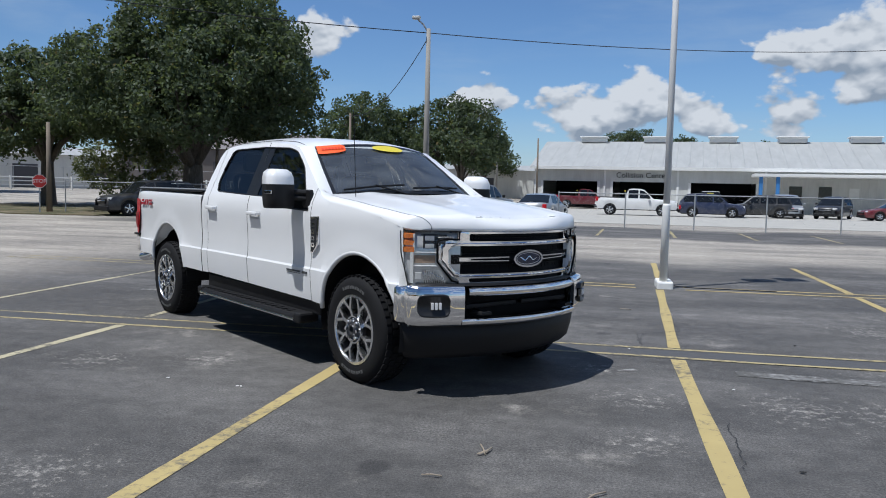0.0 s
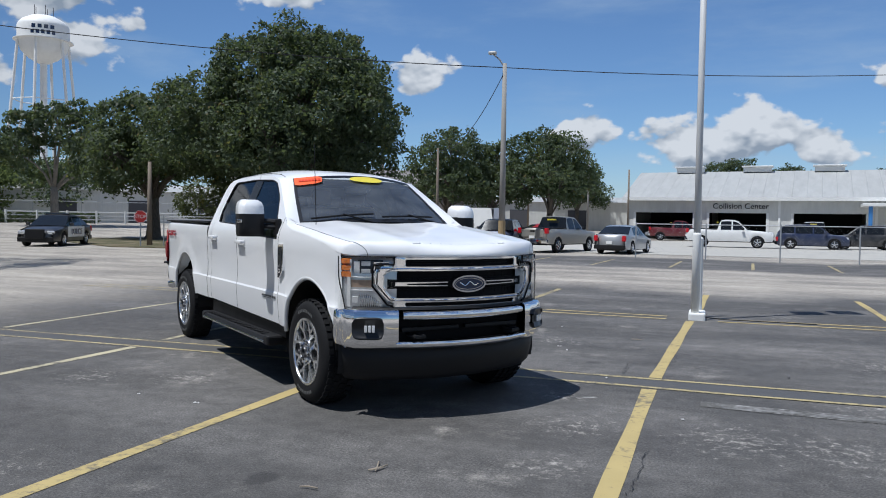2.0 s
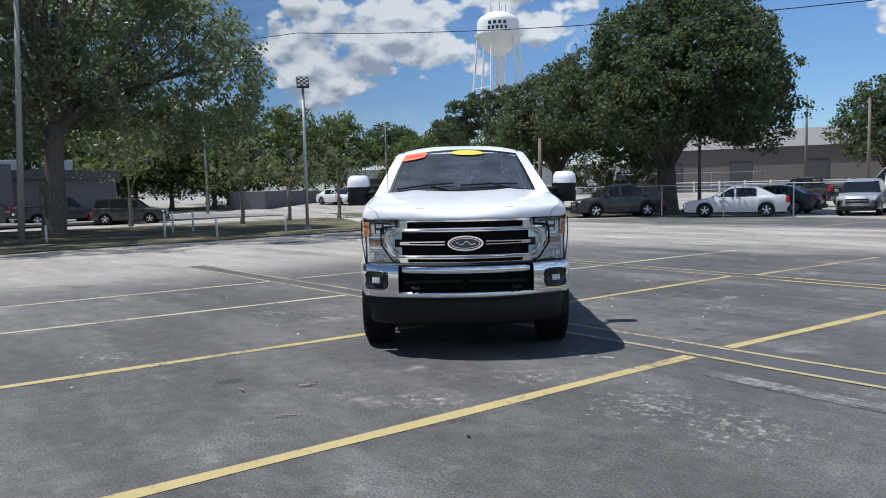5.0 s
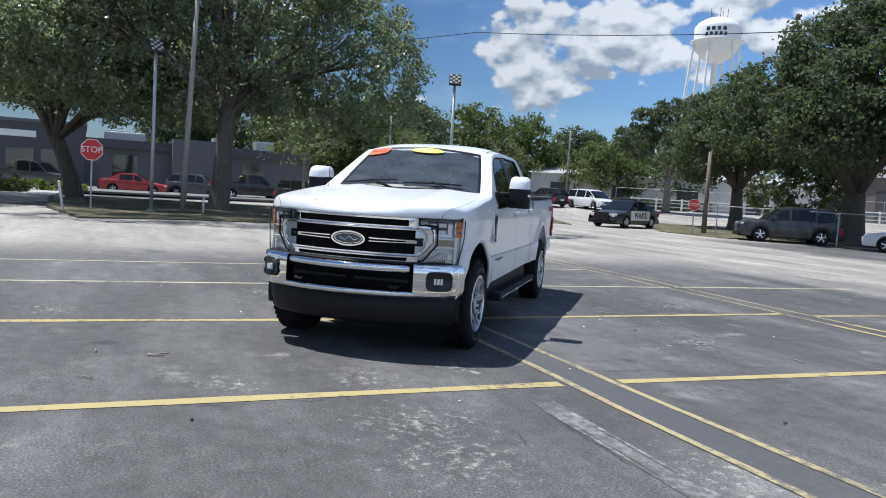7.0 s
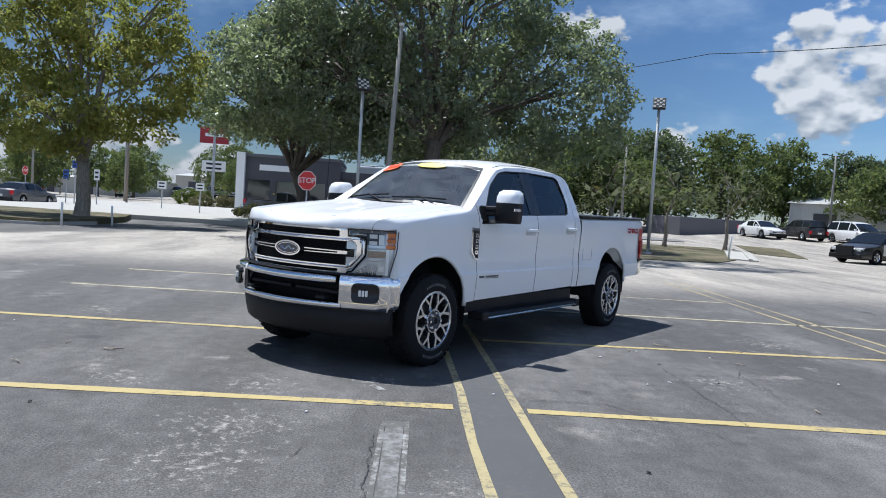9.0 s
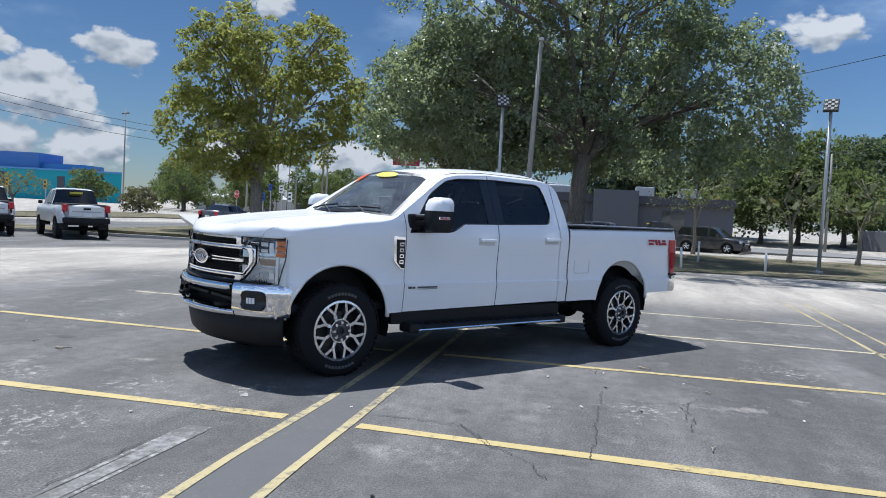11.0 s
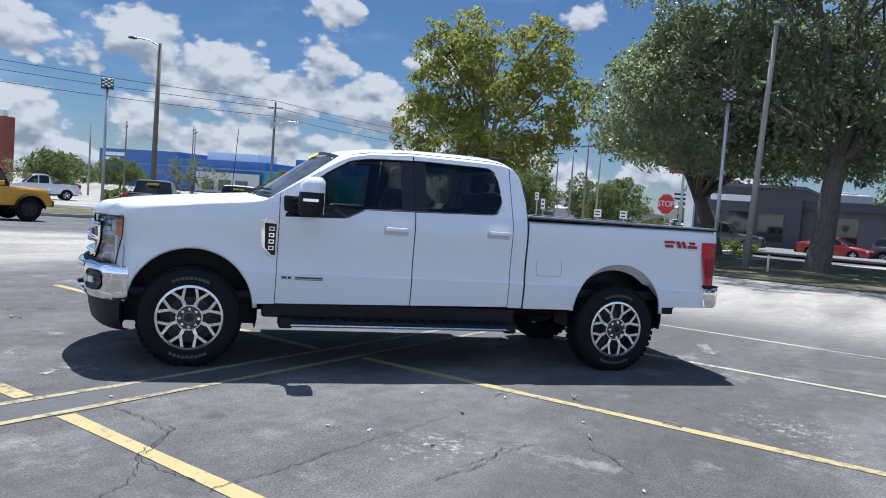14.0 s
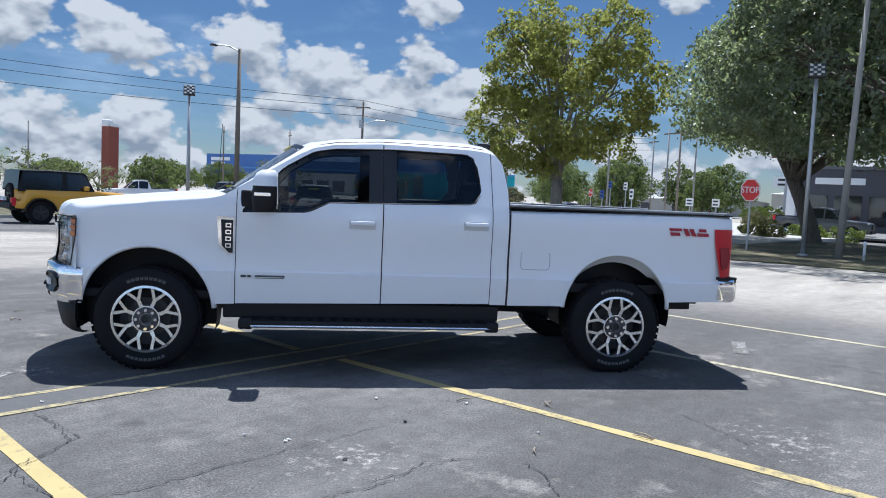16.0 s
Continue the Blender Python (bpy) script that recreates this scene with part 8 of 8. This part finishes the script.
# ---- trees ----
def leaf_mesh(name, blobs, per_clump, size, seed, clump_r=0.75, density=1.0, droop=0.0, core=1.0):
    """Leaf sprays on rounded pads that cover ellipsoids, over a coarse inner fill; blobs: (centre, radii)."""
    r = np.random.default_rng(seed)
    cs, rs = np.array([c for c, _ in blobs], float), np.array([q for _, q in blobs], float)

    def unit(v):
        return v / np.maximum(1e-6, np.linalg.norm(v, axis=1))[:, None]

    cents, outs, fill = [], [], []
    for i, (c, rad) in enumerate(zip(cs, rs)):
        area = 4 * math.pi * ((rad[0] * rad[1]) ** 1.6 / 3 + (rad[0] * rad[2]) ** 1.6 / 3 + (rad[1] * rad[2]) ** 1.6 / 3) ** (1 / 1.6)
        n = max(8, int(area * 0.62 * density / clump_r ** 2))
        d = unit(r.normal(size=(n, 3)))
        lumpy = 1 + 0.12 * np.sin(d[:, 0] * 5 + seed) * np.cos(d[:, 1] * 4 - seed) + 0.09 * np.sin(d[:, 2] * 7 + d[:, 0] * 3)
        q = d * rad * ((0.72 + 0.30 * r.random(n) ** 0.7) * lumpy)[:, None] + c
        deep = np.zeros(n, bool)
        for j in range(len(cs)):
            if j != i:
                deep |= np.linalg.norm((q - cs[j]) / rs[j], axis=1) < 0.66
        cents.append(q[~deep])
        outs.append(unit(d / rad)[~deep])
        m = int(core * 4.2 * rad[0] * rad[1] * rad[2] / (0.55 + 0.2 * rad.mean()))
        e = unit(r.normal(size=(m, 3))) * (0.80 * r.random(m) ** 0.4)[:, None]
        fill.append(e * rad + c)
    cents, outs, fill = np.concatenate(cents), np.concatenate(outs), np.concatenate(fill)
    m = len(cents)
    cr = clump_r * r.uniform(0.55, 1.4, m)
    count = np.maximum(4, (per_clump * (cr / clump_r) ** 1.6 * r.uniform(0.75, 1.2, m)).astype(int))
    idx = np.repeat(np.arange(m), count)
    n = len(idx)
    d = unit(r.normal(size=(n, 3)) * 0.85 + outs[idx] * 0.55 + np.array((0, 0, 0.35)))
    off = d * (0.35 + 0.65 * r.random(n) ** 0.6)[:, None] * np.array((1.0, 1.0, 0.72))
    stray = r.random(n) < 0.07
    off[stray] *= 1.45
    off[:, 2] -= droop * r.random(n) ** 2
    pos = np.concatenate([cents[idx] + off * cr[idx][:, None], fill])
    k = len(fill)
    nrm = np.concatenate([unit(d + 0.75 * r.normal(size=(n, 3))), unit(r.normal(size=(k, 3)))])
    a = unit(np.cross(nrm, r.normal(size=(n + k, 3))))
    b = np.cross(nrm, a)
    s = np.concatenate([size * r.uniform(0.55, 1.35, n), np.full(k, max(0.30, size * 2.4)) * r.uniform(0.7, 1.2, k)])
    a *= s[:, None]
    b *= (s * 0.58)[:, None]
    n += k
    v = np.stack([pos - a, pos + b * 0.9 - a * 0.1, pos + a - nrm * (s * 0.25)[:, None], pos - b], axis=1).reshape(-1, 3).astype(np.float32)
    me = bpy.data.meshes.new(name)
    me.vertices.add(4 * n)
    me.vertices.foreach_set("co", v.ravel())
    me.loops.add(4 * n)
    me.loops.foreach_set("vertex_index", np.arange(4 * n, dtype=np.int32))
    me.polygons.add(n)
    me.polygons.foreach_set("loop_start", np.arange(0, 4 * n, 4, dtype=np.int32))
    me.update(calc_edges=True)
    return me


def tree(name, x, y, label, trunk_r, fork, blobs, mat, bark, per_clump=42, size=0.17, clump_r=0.75, density=1.0, lean=(0, 0), seed=1, category="tree", droop=0.0, core=1.0, group="trees round the lot"):
    """Trunk, limbs into each blob and a leafy crown; blobs relative to the foot."""
    T = thing(name, pose(x, y, ground_z(x, y)), label, category, group)
    rng = random.Random(seed)
    bm = bmesh.new()
    fx, fy = lean
    f = Vector((fx, fy, fork))
    tube(bm, [(0, 0, -0.1), (0.02, 0.0, 0.25), (fx * 0.25, fy * 0.25 + 0.05, fork * 0.35), (fx * 0.6, fy * 0.6, fork * 0.7), f], [trunk_r * 1.5, trunk_r * 1.1, trunk_r * 0.95, trunk_r * 0.85, trunk_r * 0.8], 14)
    part("trunk", bm, bark, T, smooth=60)
    bm = bmesh.new()
    for c, rad in blobs:
        c = Vector(c)
        mid = f.lerp(c, 0.5) + Vector((rng.uniform(-0.5, 0.5), rng.uniform(-0.5, 0.5), rng.uniform(-0.2, 0.5)))
        if c.z > 2.5 * fork:
            mid = Vector((f.x + 0.28 * (c.x - f.x), f.y + 0.28 * (c.y - f.y), f.z + 0.72 * (c.z - f.z)))
        rr = trunk_r * rng.uniform(0.24, 0.40)
        tube(bm, [f - Vector((0, 0, 0.3)), f.lerp(mid, 0.5) + Vector((0, 0, 0.15)), mid, c], [rr * 1.2, rr, rr * 0.7, rr * 0.3], 8)
        for _ in range(5):
            e = c + Vector((rng.uniform(-1, 1) * rad[0], rng.uniform(-1, 1) * rad[1], rng.uniform(-0.5, 0.9) * rad[2])) * 0.8
            tube(bm, [mid.lerp(c, rng.uniform(0.1, 0.8)), c.lerp(e, 0.5) + Vector((0, 0, 0.25)), e], [rr * 0.42, rr * 0.28, rr * 0.09], 6)
    part("branchwork", bm, bark, T, smooth=60)
    crown = link_mesh("crown", leaf_mesh("crown", blobs, per_clump, size, seed, clump_r, density, droop, core), mat, T)
    tagged(crown, kind="stuff")
    return T


def oak_blobs(w, d, h0, h1, seed, n=11):
    """A broad live-oak crown: a ring of lower boughs and a heaped top."""
    rng = random.Random(seed)
    out = []
    for k in range(n):
        a = 2 * math.pi * k / n + rng.uniform(-0.25, 0.25)
        q = rng.uniform(0.50, 0.68)
        z = h0 + (h1 - h0) * rng.uniform(0.24, 0.45)
        out.append(((w * q * math.cos(a), d * q * math.sin(a), z), (w * rng.uniform(0.30, 0.40), d * rng.uniform(0.30, 0.40), (h1 - h0) * rng.uniform(0.20, 0.28))))
    for k in range(6):
        a = 2 * math.pi * k / 6 + rng.uniform(-0.3, 0.3)
        q = rng.uniform(0.18, 0.40)
        out.append(((w * q * math.cos(a), d * q * math.sin(a), h0 + (h1 - h0) * rng.uniform(0.58, 0.74)), (w * 0.40, d * 0.40, (h1 - h0) * rng.uniform(0.22, 0.28))))
    out.append(((0, 0, h0 + (h1 - h0) * 0.5), (w * 0.55, d * 0.55, (h1 - h0) * 0.34)))
    return out


def raised(blobs):
    """Lift the boughs to leave an arch below, higher towards the street."""
    return [((c[0], c[1], max(c[2], (5.6 if c[1] < -4.0 else 5.0 if c[1] < -0.5 else 4.6) + q[2] * 0.95)), q) for c, q in blobs]


def heaped(blobs, dx, dy, grow=1.0, above=7.0):
    """Shift and swell the upper lobes of a crown."""
    return [((c[0] + dx, c[1] + dy, c[2]), tuple(v * grow for v in q)) if c[2] > above else (c, q) for c, q in blobs]


tree("oak_tree", -21.4, 38.6, "broad live oak with dark dense foliage and thick trunk", 0.62, 2.6, heaped(oak_blobs(6.9, 6.9, 3.1, 12.6, 3, 14), 0.8, 0.5, 1.05), OAK, BARK, 62, 0.115, 0.62, 0.95, seed=3, droop=0.35)
tree("oak_tree", -33.8, 42.9, "dark live oak beside the larger oak", 0.45, 2.8, oak_blobs(5.0, 5.0, 3.0, 10.4, 5, 10), OAK, BARK, 46, 0.14, 0.70, 0.9, seed=5, droop=0.35)
# last four lobes are added high and forward to shade verge and lane
tree("oak_tree", -27.9, 8.3, "tall live oak over the verge with a thick grey trunk", 0.42, 4.4, [((min(c[0] - 1.9, 2.0 - r[0]), c[1], c[2]), r) for c, r in oak_blobs(7.2, 10.0, 3.3, 14.9, 8, 16)] + [((4.6, -3.5, 12.4), (2.9, 3.2, 1.3)), ((5.2, 2.0, 12.7), (3.0, 3.2, 1.3)), ((4.2, 6.5, 12.2), (2.8, 3.0, 1.3)), ((4.4, -7.5, 12.0), (2.6, 2.8, 1.2))], OAK_HAZED, BARK, 56, 0.100, 0.58, 0.68, lean=(-0.3, 0.3), seed=8, droop=0.45, core=0.2)
tree("oak_tree", -36.0, 2.4, "leaning live oak behind the stop sign", 0.40, 3.2, raised(oak_blobs(7.0, 7.2, 3.1, 12.5, 11, 14)), OAK_HAZED, BARK, 50, 0.115, 0.66, 0.74, lean=(0.6, -0.9), seed=11, droop=0.4, core=0.25)
tree("sycamore_tree", -27.6, -6.5, "yellow-green sycamore with sparse large leaves", 0.32, 2.6,
     [((-0.3, -3.0, 5.2), (2.0, 2.0, 2.0)), ((0.6, -0.9, 4.4), (2.2, 2.0, 1.5)), ((0, 1.8, 5.4), (2.2, 2.2, 2.0)), ((0.2, 3.2, 6.6), (1.7, 1.6, 1.9)), ((-0.5, -2.2, 7.6), (2.0, 1.9, 1.8)), ((0.3, 0.4, 8.6), (2.1, 1.5, 1.4)), ((0, 2.8, 8.9), (1.4, 1.2, 1.5)), ((0.2, -3.0, 9.4), (0.9, 0.9, 1.2)), ((0, -1.2, 9.9), (0.9, 0.9, 1.0))],
     SYCAMORE, BARK_PALE, 44, 0.105, 0.46, 0.85, seed=14, core=0.15)
for i, (x, y, h, w) in enumerate(((-36.2, 26.0, 4.6, 2.2), (-33.5, 18.5, 4.4, 2.3), (-40.3, 14.8, 5.7, 2.6), (-35, 22.0, 4.2, 2.0))):
    tree("young_tree", x, y, "slim young tree with a loose pale green crown", 0.11, 1.9, [((0.2, 0.3, h * 0.72), (w * 0.8, w * 0.8, h * 0.24)), ((-0.4, -w * 0.4, h * 0.62), (w * 0.6, w * 0.6, h * 0.17)), ((0.1, w * 0.45, h * 0.66), (w * 0.6, w * 0.6, h * 0.17)), ((0, 0, h * 0.92), (w * 0.5, w * 0.5, h * 0.14))], WISPY, BARK_PALE, 16, 0.075, 0.50, 0.42, seed=20 + i)
# stands in the oak's shade; paler leaf colour stands in for sunlight
tree("shrub_tree", -26.4, 40.4, "low bushy pale green tree before the oak", 0.14, 1.1, [((0, 0, 2.6), (2.4, 2.4, 1.4)), ((-1.2, -0.8, 2.1), (1.4, 1.4, 1.1)), ((1.3, 0.5, 2.2), (1.4, 1.4, 1.1))], WISPY, BARK, 36, 0.085, 0.45, 0.8, seed=31)
tree("oak_tree", -49.6, 50.0, "open-crowned oak with a pale forked trunk", 0.34, 3.2, [((-2.4, -2, 6.2), (1.9, 1.9, 1.3)), ((2.2, 2, 6.4), (2.0, 2.0, 1.4)), ((0.3, 0.3, 8.2), (2.4, 2.4, 1.7)), ((-1.4, -1.2, 8.0), (1.8, 1.8, 1.3)), ((2.9, 2.9, 4.8), (1.5, 1.5, 0.9)), ((1.4, 1.2, 9.2), (1.4, 1.4, 0.9))], OAK, BARK_PALE, 40, 0.17, 0.6, 0.75, seed=33)
for i, (x, y, h, w) in enumerate(((-20.6, 66, 9.4, 4.2), (-17.4, 69.5, 9.0, 3.8), (-11.8, 69.0, 10.0, 5.0), (-13.0, 92, 8.0, 4.0), (5, 118, 10.5, 6.0), (12, 120, 9.5, 5.0), (42, 110, 11, 4.5), (26, 125, 9.0, 4.5))):
    tree("oak_tree", x, y, "dark round-headed oak behind the far lot", 0.28, 2.4, oak_blobs(w, w, 2.9, h, 40 + i, 8), OAK, BARK, 48, 0.145, 0.75, 0.72, seed=40 + i, droop=0.3)
WOOD_SPOTS = [(-82, 14, 9.4), (-70, 24, 8.6), (-69, 27, 9.0), (-72, 34, 9.2), (-74, 42, 9.6), (-76, 50, 9.2), (-76, 58, 9.0), (-70, 62, 8.2), (-66, 55, 6.4), (-78, 10, 9.8), (-80, 22, 10.2), (-83, 36, 10.6), (-62, 62, 6.0), (-66, 30, 6.2)]
for i, (x, y, h) in enumerate(WOOD_SPOTS):
    tree("broadleaf_tree", x, y, "leafy green tree in the wood behind the far lot", 0.22, 2.0, oak_blobs(4.8, 4.8, 1.0, h * 1.1, 60 + i, 6), WOODS if i % 3 else OAK, BARK, 36, 0.19, 0.95, 0.75, seed=60 + i, group="trees in the far wood", droop=0.3)
for i, (x, y, h, w) in enumerate(((-12.8, -30, 3.3, 2.0), (-9.5, -33, 3.4, 2.1), (-18.4, -33.5, 2.8, 1.7), (-30, -31.0, 3.8, 2.0), (-46, -36.0, 3.6, 2.2))):
    tree("small_tree", x, y, "small sparse tree on the far verge", 0.10, 1.4, [((0, 0, h * 0.66), (w * 0.8, w * 0.8, h * 0.26)), ((0.6, -0.9, h * 0.56), (w * 0.6, w * 0.6, h * 0.2)), ((-0.7, 0.9, h * 0.60), (w * 0.6, w * 0.6, h * 0.2))], STREET_LEAF, BARK, 16, 0.065, 0.36, 0.46, seed=90 + i)
for i, (x, y, h, w) in enumerate(((-30.5, -50.5, 3.6, 2.2), (-33, -54, 3.8, 2.3), (-22, -48, 2.6, 1.8), (-80, -32, 6.5, 4), (-92, -8, 5.4, 3.0), (-100, -14, 5.8, 3.2), (-95, -50, 7, 5), (-110, -60, 8, 5), (-66, -44, 4.2, 2.6), (-105, -30, 7.5, 5), (-120, -20, 9, 6), (-60, -100, 4.4, 5), (-40, -95, 3.8, 5), (-25, -90, 3.4, 4.5), (-82, -120, 5.4, 6), (-92, -38, 8.2, 4), (-97, -32, 7.2, 3.5), (-86, -45, 6, 3.2), (-90, -26, 6.0, 3.2))):
    tree("broadleaf_tree", x, y, "round green tree in the distance", 0.18, 1.2, oak_blobs(w, w, 0.6, h, 120 + i, 6), WOODS, BARK, 24, 0.16, 0.62, 0.62, seed=120 + i, group="trees across the street", core=0.25)

for x, y, h, w in ((-63.6, -56.0, 4.4, 3.4), (-78, -4.5, 4.6, 2.6), (-70, -62, 3.2, 2.6), (-66.0, -38.0, 2.6, 2.2)):
    tree("dry_bush", x, y, "low dry brownish bush across the street", 0.14, 0.5, oak_blobs(w, w, 0.1, h, 300 + int(h * 10), 6), BROWNBUSH, BARK, 30, 0.14, 0.6, 0.6, seed=300 + int(h * 10), category="bush", group="bushes across the street")


def hedge(x, y, heading, L, h, d, label, mat, seed):
    T = thing("hedge", place(x, y, heading, ground_z(x, y)), label, "hedge", "hedges")
    n = max(2, int(L / (d * 0.9)))
    blobs = [((-L / 2 + L * (k + 0.5) / n, 0, h * 0.5), (d * 0.62, d * 0.5, h * 0.5)) for k in range(n)]
    tagged(link_mesh("foliage", leaf_mesh("hedge", blobs, 40, 0.08, seed, 0.28, 0.9), mat, T), kind="stuff")
    bm = bmesh.new()
    for b, _ in blobs:
        tube(bm, [(b[0], 0, 0), (b[0] + 0.1, 0.05, h * 0.7)], 0.03, 6)
    part("stems", bm, BARK, T)


hedge(-81, -15.6, 100, 3.2, 1.7, 2.0, "rounded yellow-green shrub by the restaurant sign", HEDGE, 201)
hedge(-66, -8.4, 100, 6.5, 1.2, 1.5, "dull brownish clipped hedge across the street", BROWNBUSH, 206)
hedge(-39.9, -1.3, 60, 2.6, 0.9, 1.1, "dark reddish shrubs beside the stop sign", leaf_mat("bronze_shrub_leaves", (0.03, 0.035, 0.015), (0.10, 0.07, 0.04)), 202)
hedge(-44.5, 0.5, 85, 4, 0.7, 1.0, "low bright green shrubs before the shops", HEDGE, 203)
hedge(-60, 47, 50, 26, 0.9, 1.4, "low dark hedge along the far car park", OAK, 204)
hedge(-30, -33.5, 150, 8, 1.0, 1.4, "low green roadside shrubs", HEDGE, 205)
